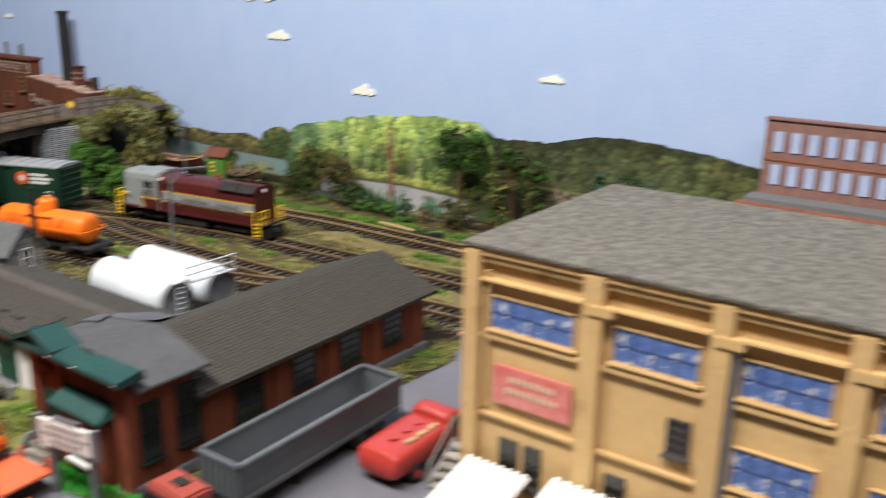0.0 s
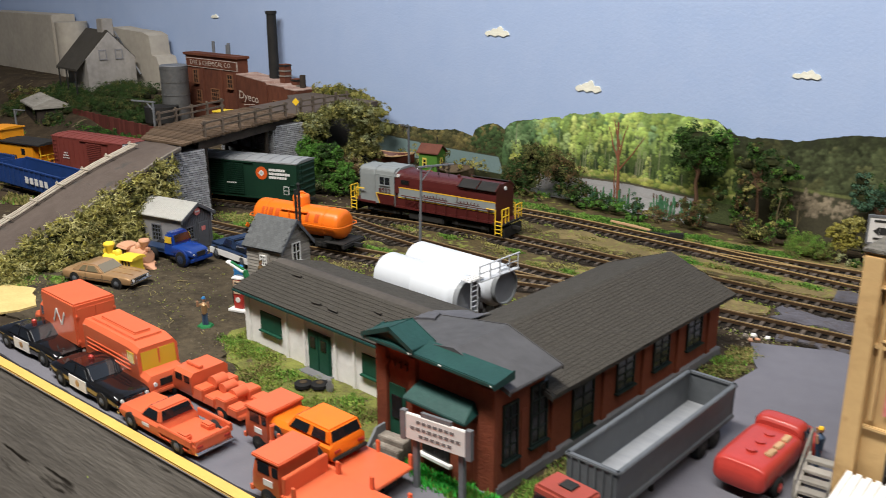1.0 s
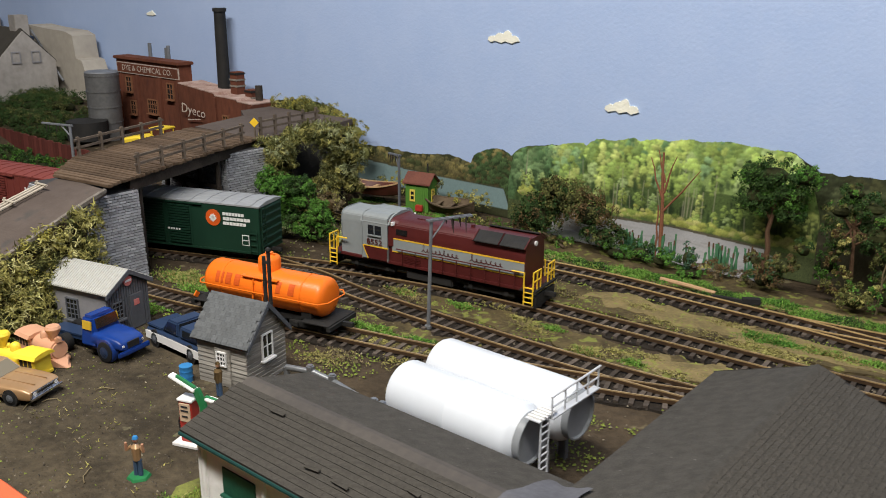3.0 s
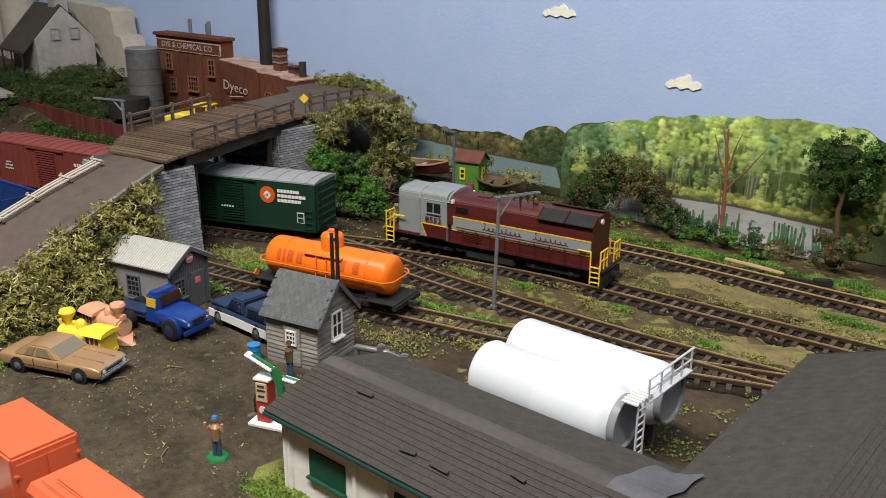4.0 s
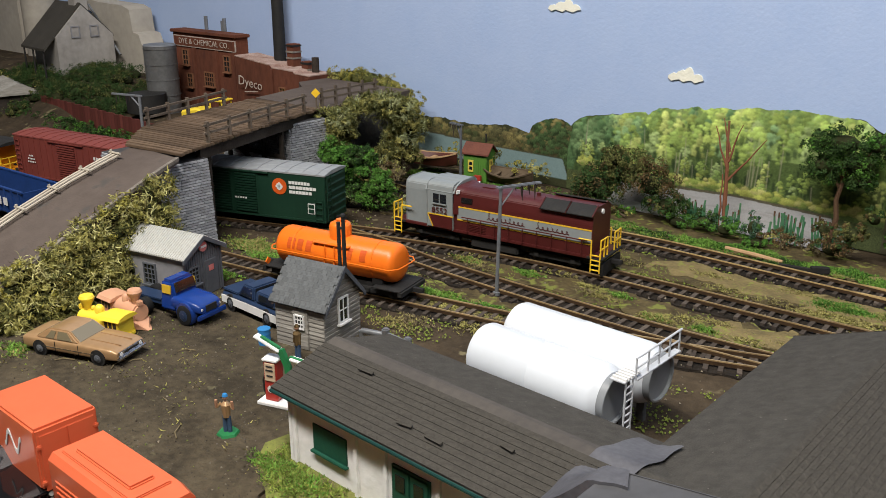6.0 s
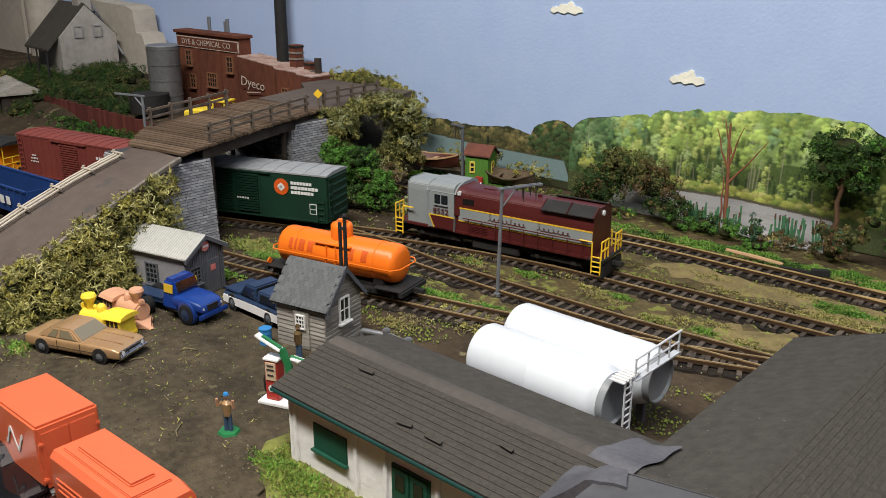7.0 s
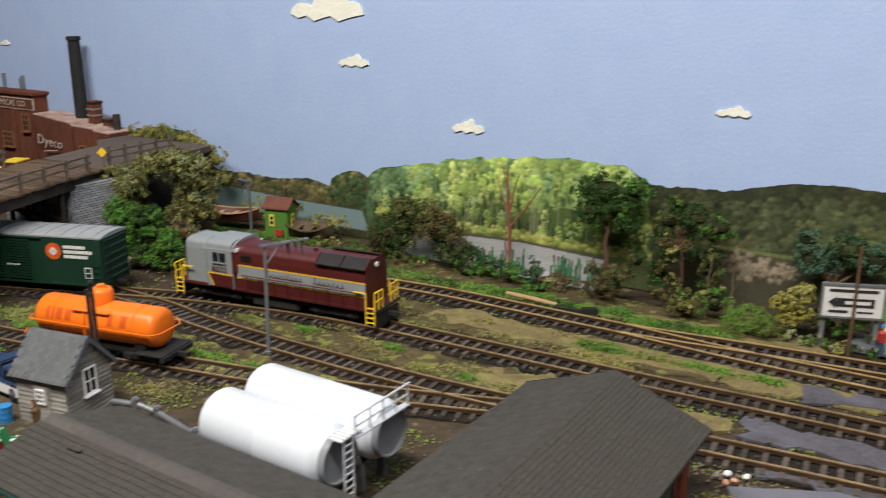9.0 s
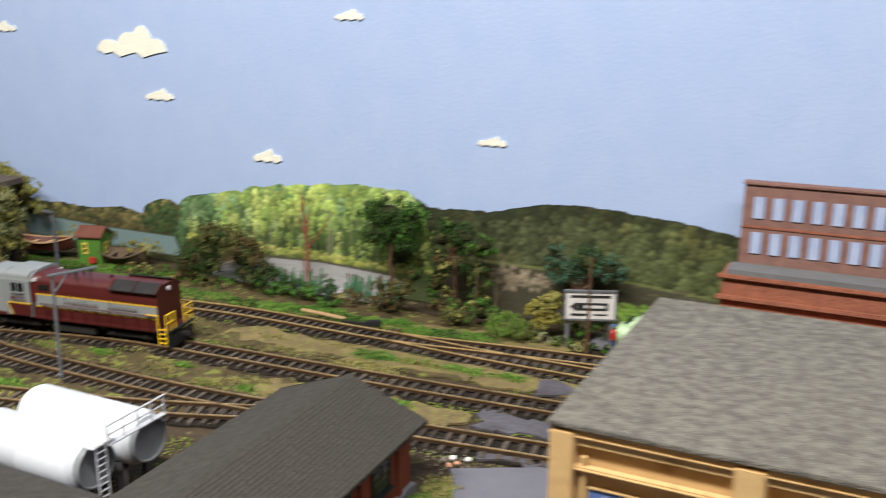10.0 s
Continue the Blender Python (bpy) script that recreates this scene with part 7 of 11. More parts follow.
def rounded(w, z0, z1, r):
    return [(-w, z0), (w, z0), (w, z1 - r)] + [(w - r + r * math.cos(t), z1 - r * 0.62 + r * 0.62 * math.sin(t)) for t in (0.4, 0.8, 1.2, 1.5708)] + [(-w + r - r * math.cos(t), z1 - r * 0.62 + r * 0.62 * math.sin(t)) for t in (1.5708, 1.2, 0.8, 0.4)] + [(-w, z1 - r)]


part("short_hood", Shape().prism(rounded(0.0142, 0.0176, 0.0515, 0.007), "x", -0.0765, -0.0545), "loco_grey", loco, "light grey short hood", bevel=0.0005)
cabp = part("cab", Shape().prism(rounded(0.0170, 0.0176, 0.0528, 0.007), "x", -0.0555, -0.0325), "loco_grey", loco, "light grey cab", bevel=0.0004)
part("cab_roof", Shape().prism([(-0.0172, 0.0462)] + [(0.0172 * math.cos(t) * -1, 0.0462 + 0.0075 * math.sin(t)) for t in (0.5, 0.9, 1.3, 1.57, 1.85, 2.25, 2.65)] + [(0.0172, 0.0462)], "x", -0.0570, -0.0310), "loco_grey", cabp)
for sy in (-1, 1):
    wn = part("cab_window", Shape().box((-0.0440, sy * 0.0171, 0.0405), (0.0115, 0.0008, 0.0070)), "glass", cabp)
    part("window_bar", Shape().box((-0.0440, sy * 0.0175, 0.0405), (0.0007, 0.0006, 0.0070)), "loco_grey", wn)
    part("arm_rest", Shape().box((-0.0440, sy * 0.0176, 0.0364), (0.0125, 0.0012, 0.0009)), "loco_grey", wn)
    part("front_window", Shape().box((-0.0323, sy * 0.0152, 0.0425), (0.0006, 0.0030, 0.0070)), "glass", cabp)
hood = part("long_hood", Shape().prism(rounded(0.0146, 0.0176, 0.0505, 0.0105), "x", -0.0330, 0.0790), "maroon", loco, "maroon long hood with rounded roof", bevel=0.0005)
part("cab_shoulder", Shape().loft([[(-0.0325, y, z) for y, z in rounded(0.0166, 0.030, 0.0515, 0.007)], [(-0.0250, y, z) for y, z in rounded(0.0134, 0.030, 0.0503, 0.0095)]]), "maroon", loco)
for sy in (-1, 1):
    yb = sy * 0.01475
    part("grey_band", Shape().box((0.0245, yb, 0.0310), (0.1085, 0.0004, 0.0088)), "loco_grey", loco, "light grey side band")
    for z in (0.0360, 0.0262):
        part("yellow_stripe", Shape().box((0.0245, yb + sy * 0.00015, z), (0.1085, 0.0004, 0.0009)), "loco_yellow", loco)
    part("cab_panel", Shape().prism([(-0.0500, 0.0180), (-0.0326, 0.0180), (-0.0326, 0.0275), (-0.0545, 0.0275)], "y", sy * 0.0170, sy * 0.0174), "maroon", loco)
    part("cab_stripe", Shape().box((-0.0430, sy * 0.0174, 0.0279), (0.0225, 0.0004, 0.0008)).box((-0.0523, sy * 0.0174, 0.0229), (0.0108, 0.0004, 0.0008), ry=64), "loco_yellow", loco)
    # two groups of thin script strokes
    for x0, L, n in ((-0.004, 0.031, 9), (0.036, 0.026, 7)):
        pts = []
        for k in range(n * 6 + 1):
            t = k / (n * 6)
            tall = 0.0056 if t < 0.14 else (0.0042 if 0.5 < t < 0.62 else 0.0024)
            pts.append((x0 + L * t + 0.0014 * math.sin(t * n * math.tau), yb + sy * 0.0003, 0.0302 + tall * 0.5 * (1 - math.cos(t * n * math.tau))))
        part("script_stroke", Shape().loft([[(x, y, z - 0.0003), (x, y + sy * 0.0002, z - 0.0003), (x, y + sy * 0.0002, z + 0.0003), (x, y, z + 0.0003)] for x, y, z in pts]), "maroon", loco, fix=False)
    for k in range(9):
        x = -0.020 + k * 0.0115
        part("stanchion", Shape().cyl((x, sy * 0.0166, 0.0176), (x, sy * 0.0166, 0.0292), 0.0004, n=5), "maroon", loco)
    part("side_handrail", Shape().cyl((-0.0250, sy * 0.0166, 0.0290), (0.0760, sy * 0.0166, 0.0290), 0.00045, n=5), "maroon", loco)
    for k in range(5):
        part("louvre", Shape().box((-0.012, yb + sy * 0.0001, 0.0190 + k * 0.0012), (0.014, 0.0004, 0.0005)), "maroon", loco)
    for dx in (0.0490, 0.0690):
        scr = part("radiator_screen", Shape().box((0, 0, 0), (0.0192, 0.0112, 0.0010)), "dark", loco, "dull black radiator screen", at=pose(dx, sy * 0.0118, 0.0489, -sy * 32, 0, 0), bevel=0.0003)
        part("screen_frame", Shape().box((0.0100, 0, 0.0002), (0.0008, 0.0114, 0.0012)).box((-0.0100, 0, 0.0002), (0.0008, 0.0114, 0.0012)), "maroon", scr)
    part("hood_window", Shape().box((-0.0215, sy * 0.0147, 0.0415), (0.0095, 0.0005, 0.0042)), "win_black", loco)
    part("number_board", Shape().box((-0.0290, sy * 0.0150, 0.0472), (0.0012, 0.0030, 0.0026), rz=20 * sy), "white", loco)
lettering("road_number", "8552", 0.0062, "maroon", loco, pose(-0.0440, -0.0176, 0.0312, 90, 0, 0), wide=1.15)
part("hatch", Shape().box((-0.010, 0, 0.0506), (0.010, 0.008, 0.0010)), "maroon", loco, bevel=0.0003)
part("exhaust", Shape().cyl((0.030, 0, 0.0500), (0.030, 0, 0.0525), 0.0016, n=10), "maroon", loco)
part("headlight", Shape().cyl((0.0788, 0, 0.0465), (0.0802, 0, 0.0465), 0.0018, n=12), "white", loco)
for sx in (-1, 1):
    part("end_platform", Shape().span((sx * 0.0765 if sx > 0 else -0.0885, -0.0172, 0.0168), (0.0885 if sx > 0 else -0.0765, 0.0172, 0.0180)), "dark", loco)
    part("pilot", Shape().box((sx * 0.0872, 0, 0.0095), (0.0018, 0.030, 0.009)), "dark", loco)
    part("coupler", Shape().box((sx * 0.0915, 0, 0.0120), (0.0085, 0.0032, 0.0034)), "dark", loco, bevel=0.0005)
    for sy in (-1, 1):
        ladder(loco, sx * 0.0830, sy * 0.0172, 0.0075, 0.0215, 0.0066, "safety", 4, "x", 0.00055)
        part("yellow_handrail", Shape().tube([(sx * 0.0795, sy * 0.0170, 0.0178), (sx * 0.0795, sy * 0.0170, 0.0300)], 0.0006, 5), "safety", loco, "yellow end handrail")
        part("yellow_handrail", Shape().tube([(sx * 0.0865, sy * 0.0170, 0.0178), (sx * 0.0865, sy * 0.0170, 0.0310), (sx * 0.0868, sy * 0.0060, 0.0310), (sx * 0.0868, sy * 0.0060, 0.0178)], 0.0006, 5), "safety", loco, "yellow end handrail")
        part("yellow_handrail", Shape().tube([(sx * 0.0795, sy * 0.0170, 0.0300), (sx * 0.0700, sy * 0.0168, 0.0300)], 0.0006, 5), "safety", loco, "yellow end handrail")
        part("yellow_handrail", Shape().tube([(sx * 0.0868, sy * 0.0170, 0.0245), (sx * 0.0868, sy * 0.0060, 0.0245)], 0.0006, 5), "safety", loco, "yellow end handrail")
        part("yellow_handrail", Shape().tube([(sx * 0.0868, sy * 0.0115, 0.0178), (sx * 0.0868, sy * 0.0115, 0.0310)], 0.0006, 5), "safety", loco, "yellow end handrail")
    truck_frame(loco, sx * 0.050, 0.0285, 0.0056)

# ---------------------------------------------------------------- orange tank car
tc = thing("tank_car", pose(-0.7170, 0.4132, 0.0003, 0, 0, 13.5) @ Matrix.Diagonal((0.945, 0.95, 0.92, 1)), "orange single-dome tank car on a black frame", "tank car")
R, ZC, H = 0.0140, 0.0285, 0.0500
part("tank", Shape().lathe((-H, 0, ZC), (H, 0, ZC), [(0, R * 0.25), (0.004, R * 0.6), (0.015, R * 0.84), (0.035, R * 0.96), (0.055, R), (0.945, R), (0.965, R * 0.96), (0.985, R * 0.84), (0.996, R * 0.6), (1, R * 0.25)], 36), "orange_tank", tc, "orange tank shell", smooth=True)
dm = part("dome", Shape().lathe((0, 0, ZC + R * 0.8), (0, 0, 0.0525), [(0, 0.0078), (0.75, 0.0078), (0.9, 0.0068), (1, 0.004)], 24), "orange_tank", tc, smooth=True)
part("dome_hatch", Shape().cyl((0, 0, 0.0520), (0, 0, 0.0540), 0.0028, n=14).cyl((0.004, 0, 0.0515), (0.004, 0, 0.0535), 0.0010, n=8), "orange_tank", dm)
part("dome_walk", Shape().box((0, -0.0112, ZC + 0.0098), (0.030, 0.0040, 0.0006)), "orange_tank", tc)
for x in (-0.0330, 0.0330):
    part("tank_band", Shape().cyl((x - 0.0007, 0, ZC), (x + 0.0007, 0, ZC), R + 0.0003, n=36), "orange_tank", tc, smooth=True)
sh = Shape()
sh.tube([(-0.049, -0.0158, ZC), (0.049, -0.0158, ZC), (0.0535, -0.010, ZC), (0.0535, 0.010, ZC), (0.049, 0.0158, ZC), (-0.049, 0.0158, ZC), (-0.0535, 0.010, ZC), (-0.0535, -0.010, ZC), (-0.049, -0.0158, ZC)], 0.0005, 6)
part("grab_rail", sh, "orange_tank", tc, smooth=True)
for x, ww in ((-0.037, 0.007), (-0.0285, 0.005), (-0.021, 0.005), (0.014, 0.004), (0.024, 0.005)):
    sh = Shape()
    for a0 in range(4):
        t0, t1 = radians(152 + a0 * 9), radians(161 + a0 * 9)
        rr = R + 0.0002
        sh.add([(x, rr * math.cos(t0) * 1, ZC + rr * math.sin(t0) + 0.004), (x + ww * 0.95, rr * math.cos(t0), ZC + rr * math.sin(t0) + 0.004), (x + ww * 0.95, rr * math.cos(t1), ZC + rr * math.sin(t1) + 0.004), (x, rr * math.cos(t1), ZC + rr * math.sin(t1) + 0.004)], ((0, 1, 2, 3),))
    for p in range(len(sh.v)):
        yy, zz = sh.v[p][1], sh.v[p][2] - ZC
        k = (R + 0.00025) / math.hypot(yy, zz)
        sh.v[p] = (sh.v[p][0], yy * k, ZC + zz * k)
    part("lettering_bar", sh, "orange_red", tc, "red lettering bar")
part("frame", Shape().span((-0.056, -0.0085, 0.0105), (0.056, 0.0085, 0.0140)), "dark", tc, "black underframe", bevel=0.0003)
for x in (-0.036, 0.036):
    part("saddle", Shape().span((x - 0.004, -0.0105, 0.0138), (x + 0.004, 0.0105, 0.0185)), "dark", tc)
for sx in (-1, 1):
    part("end_beam", Shape().span((sx * 0.0570 - 0.0015, -0.0160, 0.0105), (sx * 0.0570 + 0.0015, 0.0160, 0.0135)), "dark", tc)
    part("running_board", Shape().span((sx * 0.046 - 0.011, -0.0160, 0.0136), (sx * 0.046 + 0.011, 0.0160, 0.0143)), "dark", tc)
    part("coupler", Shape().box((sx * 0.0620, 0, 0.0115), (0.0085, 0.0028, 0.003)), "dark", tc)
    truck_frame(tc, sx * 0.0385, 0.0195)
for x in (-0.004, 0.004):
    part("ladder_rail", Shape().cyl((x, -0.0160, 0.0140), (x, -0.0140, 0.0375), 0.0005, n=5), "orange_tank", tc)
part("placard", Shape().box((-0.0565, -0.0120, 0.0165), (0.0008, 0.0042, 0.0042), rx=45), "orange_tank", tc)

# blue gondola cars beyond the ramp
def gondola(at, material, label):
    top = thing("gondola_car", at, label, "gondola car", "blue freight cars")
    for sy in (-1, 1):
        part("side", Shape().span((-0.066, sy * 0.0165 - 0.0006, 0.011), (0.066, sy * 0.0165 + 0.0006, 0.0315)), material, top)
        for k in range(12):
            part("side_rib", Shape().box((-0.061 + k * 0.0111, sy * 0.0175, 0.0212), (0.0018, 0.0012, 0.020)), material, top)
        part("top_rim", Shape().span((-0.067, sy * 0.0168 - 0.0012, 0.0312), (0.067, sy * 0.0168 + 0.0012, 0.0326)), material, top)
    for sx in (-1, 1):
        part("end", Shape().span((sx * 0.0665 - 0.0006, -0.0165, 0.011), (sx * 0.0665 + 0.0006, 0.0165, 0.0318)), material, top)
        truck_frame(top, sx * 0.044)
    part("floor", Shape().span((-0.066, -0.0160, 0.0105), (0.066, 0.0160, 0.0125)), "dark", top)
    bars(top, "lettering_bar", 0.02, 0.021, 0.05, 0.008, 5, -0.0185, "letter", 0.35, 4)
    return top


gondola(pose(-1.072, 0.3395, 0, 0, 0, 5), "blue_car", "faded blue gondola car with white lettering")
gondola(pose(-1.2180, 0.3155, 0, 0, 0, 10.5), "blue_car", "faded blue gondola car on the far spur")


# ---------------------------------------------------------------- road vehicles
def wheel(parent, x, y, r, w, side, hub="shed_dark", name="wheel"):
    """A tyre with a rim and hub cap; side is the outward direction along y."""
    t = part(name, Shape().lathe((x, y - w / 2, r), (x, y + w / 2, r), [(0, r * 0.8), (0.12, r * 0.97), (0.3, r), (0.7, r), (0.88, r * 0.97), (1, r * 0.8)], 20), "tyre", parent, smooth=True)
    e = y + side * w / 2
    part("rim", Shape().lathe((x, e - side * 0.0008, r), (x, e + side * 0.0003, r), [(0, r * 0.56), (0.7, r * 0.56), (1, r * 0.44)], 16), hub, t, smooth=True)
    part("hub", Shape().cyl((x, e, r), (x, e + side * 0.0007, r), r * 0.24, n=10), hub, t)
    return t


def ring(x, w, z0, z1, c=0.0022):
    return [(x, -w + c * 0.5, z0), (x, w - c * 0.5, z0), (x, w, z0 + c), (x, w, z1 - c), (x, w - c, z1), (x, -w + c, z1), (x, -w, z1 - c), (x, -w, z0 + c)]


def round_loft(stations, n=20, sub_=4, power=2.6):
    """A smooth body through stations (x, half width, low, high) with rounded sections."""
    rows = []
    for i in range(len(stations) - 1):
        p = [stations[max(0, i - 1)], stations[i], stations[i + 1], stations[min(len(stations) - 1, i + 2)]]
        for k in range(sub_ + (i == len(stations) - 2)):
            t = k / sub_
            rows.append([0.5 * (2 * b + (c - a) * t + (2 * a - 5 * b + 4 * c - d) * t * t + (3 * b - a - 3 * c + d) * t ** 3) for a, b, c, d in zip(*p)])
    rings = []
    for x, w, z0, z1 in rows:
        r_ = []
        for k in range(n):
            a = math.tau * (k + 0.5) / n
            cx, cz = math.cos(a), math.sin(a)
            r_.append((x, w * math.copysign(abs(cx) ** (2 / power), cx), (z0 + z1) / 2 + (z1 - z0) / 2 * math.copysign(abs(cz) ** (2 / power), cz)))
        rings.append(r_)
    return Shape().loft(rings)


def panel(parent, name, corners, u0, u1, v0, v1, material, lift_=0.00025, thick=0.0004):
    """A thin plate on a face that is given by four corners (low left, low right, high right, high left)."""
    a, b, c, d = (Vector(p) for p in corners)
    n = (b - a).cross(d - a).normalized()

    def at(u, v):
        return a.lerp(b, u).lerp(d.lerp(c, u), v)
    pts = [at(u0, v0), at(u1, v0), at(u1, v1), at(u0, v1)]
    vs = [p + n * lift_ for p in pts] + [p - n * thick for p in pts]
    return part(name, Shape().add(vs, ((0, 1, 2, 3), (7, 6, 5, 4), (0, 4, 5, 1), (1, 5, 6, 2), (2, 6, 7, 3), (3, 7, 4, 0))), material, parent)


def car(name, at, label, stations, low, high, zb, zr, paint, wheels, r, glass_mat="glass", bumper="chrome", side_windows=((0.08, 0.46), (0.54, 0.92)), group="", roofpaint=None, category="car", lamps=True, soft=False):
    """A car body lofted through stations (x, half width, low, high) with a tapered cabin, glass, wheels, bumpers and lights."""
    top = thing(name, at, label, category, group)
    part("body", round_loft(stations, 28, 3, 6.0) if soft else Shape().loft([ring(*s_) for s_ in stations]), paint, top, smooth=True)
    if low:
        cabin = part("cabin", Shape().frustum(low, high, zb, zr), roofpaint or paint, top, bevel=0.0008, smooth=True)
        (x0, y0, x1, y1), (a0, b0, a1, b1) = low, high
        for u0, u1 in side_windows:
            panel(cabin, "side_window", ((x0, y0, zb), (x1, y0, zb), (a1, b0, zr), (a0, b0, zr)), u0, u1, 0.16, 0.84, glass_mat)
            panel(cabin, "side_window", ((x1, y1, zb), (x0, y1, zb), (a0, b1, zr), (a1, b1, zr)), 1 - u1, 1 - u0, 0.16, 0.84, glass_mat)
        panel(cabin, "windscreen", ((x1, y0, zb), (x1, y1, zb), (a1, b1, zr), (a1, b0, zr)), 0.07, 0.93, 0.12, 0.90, glass_mat)
        panel(cabin, "rear_window", ((x0, y1, zb), (x0, y0, zb), (a0, b0, zr), (a0, b1, zr)), 0.07, 0.93, 0.14, 0.88, glass_mat)
    fx, fw, fz0, fz1 = stations[-1][:4]
    bx, bw, bz0, bz1 = stations[0][:4]
    if bumper:
        for x, w, z, s_ in ((fx, fw, fz0, 1), (bx, bw, bz0, -1)):
            part("bumper", Shape().box((x + s_ * 0.0008, 0, z + 0.0012), (0.0018, 2 * w + 0.0012, 0.0017)), bumper, top, bevel=0.0004)
    if lamps:
        for sy in (-1, 1):
            part("headlight", Shape().cyl((fx - 0.0006, sy * fw * 0.72, (fz0 + fz1) / 2 + 0.0008), (fx + 0.0006, sy * fw * 0.72, (fz0 + fz1) / 2 + 0.0008), 0.0011, n=10), "white", top)
            part("tail_light", Shape().box((bx - 0.0002, sy * bw * 0.75, (bz0 + bz1) / 2 + 0.0008), (0.0008, 0.0034, 0.0012)), "red", top)
        part("grille", Shape().box((fx + 0.0001, 0, (fz0 + fz1) / 2 + 0.0008), (0.0008, fw * 1.05, 0.0018)), "chrome" if bumper == "chrome" else "dark", top)
    for x in wheels:
        for sy in (-1, 1):
            side = max(s_[1] for s_ in stations)
            wheel(top, x, sy * (side - 0.0012), r, 0.0030, sy)
            part("wheel_arch", Shape().cyl((x, sy * (side - 0.0030), r * 1.05), (x, sy * (side + 0.0001), r * 1.05), r * 1.16, n=22), "dark", top, "dark wheel arch")
    return top


def sedan_stations(L, w, z0, hood, belt, tail):
    h = L / 2
    return [(-h, w * 0.86, z0 + 0.0006, tail - 0.0012), (-h + 0.0022, w * 0.95, z0, tail), (-h * 0.62, w, z0, tail + 0.0004), (-h * 0.28, w, z0, belt), (h * 0.22, w, z0, belt), (h * 0.42, w, z0, hood), (h * 0.85, w * 0.96, z0, hood - 0.0006), (h - 0.0012, w * 0.92, z0 + 0.0003, hood - 0.0016), (h, w * 0.88, z0 + 0.0008, hood - 0.0022)]


coupe = car("sedan", pose(-0.7545, 0.2500, 0.0012, 0, 0, 22.0), "gold-tan two-door hardtop sedan with chrome bumper", sedan_stations(0.0655, 0.0126, 0.0030, 0.0108, 0.0108, 0.0104),
    (-0.0235, -0.0117, 0.0085, 0.0117), (-0.0135, -0.0098, 0.0000, 0.0098), 0.0100, 0.0163, "tan", (-0.0195, 0.0205), 0.0042, glass_mat="tan_glass", side_windows=((0.22, 0.42), (0.50, 0.86)), soft=True)

part("grille_bar", Shape().box((0.0328, 0, 0.0072), (0.0008, 0.0200, 0.0026)), "chrome", coupe, "wide chrome grille", bevel=0.0002)
part("grille_slot", Shape().box((0.0332, 0, 0.0072), (0.0006, 0.0110, 0.0012)), "dark", coupe)
for sy in (-1, 1):
    part("side_trim", Shape().box((0.0, sy * 0.0126, 0.0062), (0.046, 0.0003, 0.0004)), "chrome", coupe, "thin chrome side trim")
    part("door_seam", Shape().box((0.0075, sy * 0.0126, 0.0070), (0.0003, 0.0003, 0.0058)).box((-0.0085, sy * 0.0126, 0.0070), (0.0003, 0.0003, 0.0058)), "dark", coupe)
    part("hood_crease", Shape().box((0.0200, sy * 0.0045, 0.0107), (0.0210, 0.0005, 0.0005), ry=1.5), "tan", coupe)


def police(at, label):
    c = car("police_car", at, label, sedan_stations(0.0655, 0.0128, 0.0030, 0.0112, 0.0112, 0.0106), (-0.0215, -0.0118, 0.0100, 0.0118), (-0.0125, -0.0096, 0.0020, 0.0096), 0.0104, 0.0168, "black", (-0.0200, 0.0205), 0.0042, group="parked police cars", soft=True)
    for sy in (-1, 1):
        part("white_door", Shape().box((-0.002, sy * 0.01285, 0.0072), (0.0165, 0.0005, 0.0066)), "white", c, "white door panel")
        part("door_badge", Shape().cyl((-0.002, sy * 0.0130, 0.0074), (-0.002, sy * 0.0133, 0.0074), 0.0019, n=12), "tan", c)
    part("beacon", Shape().lathe((-0.006, 0, 0.0168), (-0.006, 0, 0.0190), [(0, 0.0016), (0.6, 0.0016), (1, 0.0006)], 12), "red", c, "small red roof beacon", smooth=True)
    return c


police(pose(-0.6560, 0.1585, 0.0020, 0, 0, 5) @ Matrix.Diagonal((1.1, 0.92, 1.05, 1)), "black police car with white door panels and a red beacon")
police(pose(-0.5770, 0.1575, 0.0020, 0, 0, 3) @ Matrix.Diagonal((1.12, 0.92, 1.05, 1)), "black police car with white door panels beside orange trucks")

# orange pickup coupe
ute = car("pickup_coupe", pose(-0.5020, 0.1602, 0.0020, 0, 0, 184) @ Matrix.Diagonal((1, 0.88, 1, 1)), "orange pickup coupe with an open bed and chrome bumper",
          [(-0.0340, 0.0120, 0.0035, 0.0098), (-0.0325, 0.0128, 0.0030, 0.0108), (-0.0290, 0.0134, 0.0030, 0.0070), (-0.0060, 0.0134, 0.0030, 0.0070), (-0.0040, 0.0134, 0.0030, 0.0112), (0.0100, 0.0134, 0.0030, 0.0112), (0.0150, 0.0132, 0.0030, 0.0110), (0.0300, 0.0126, 0.0030, 0.0104), (0.0335, 0.0118, 0.0034, 0.0090)],
          (-0.0050, -0.0122, 0.0135, 0.0122), (-0.0030, -0.0100, 0.0060, 0.0100), 0.0106, 0.0172, "orange", (-0.0200, 0.0210), 0.0042, side_windows=((0.15, 0.88),), category="pickup")
for sy in (-1, 1):
    part("bed_side", Shape().span((-0.0325, sy * 0.0134 - 0.0016, 0.0068), (-0.0045, sy * 0.0134 + 0.0002, 0.0112)), "orange", ute, bevel=0.0004)
part("tailgate", Shape().span((-0.0338, -0.0120, 0.0060), (-0.0318, 0.0120, 0.0108)), "orange", ute, bevel=0.0004)
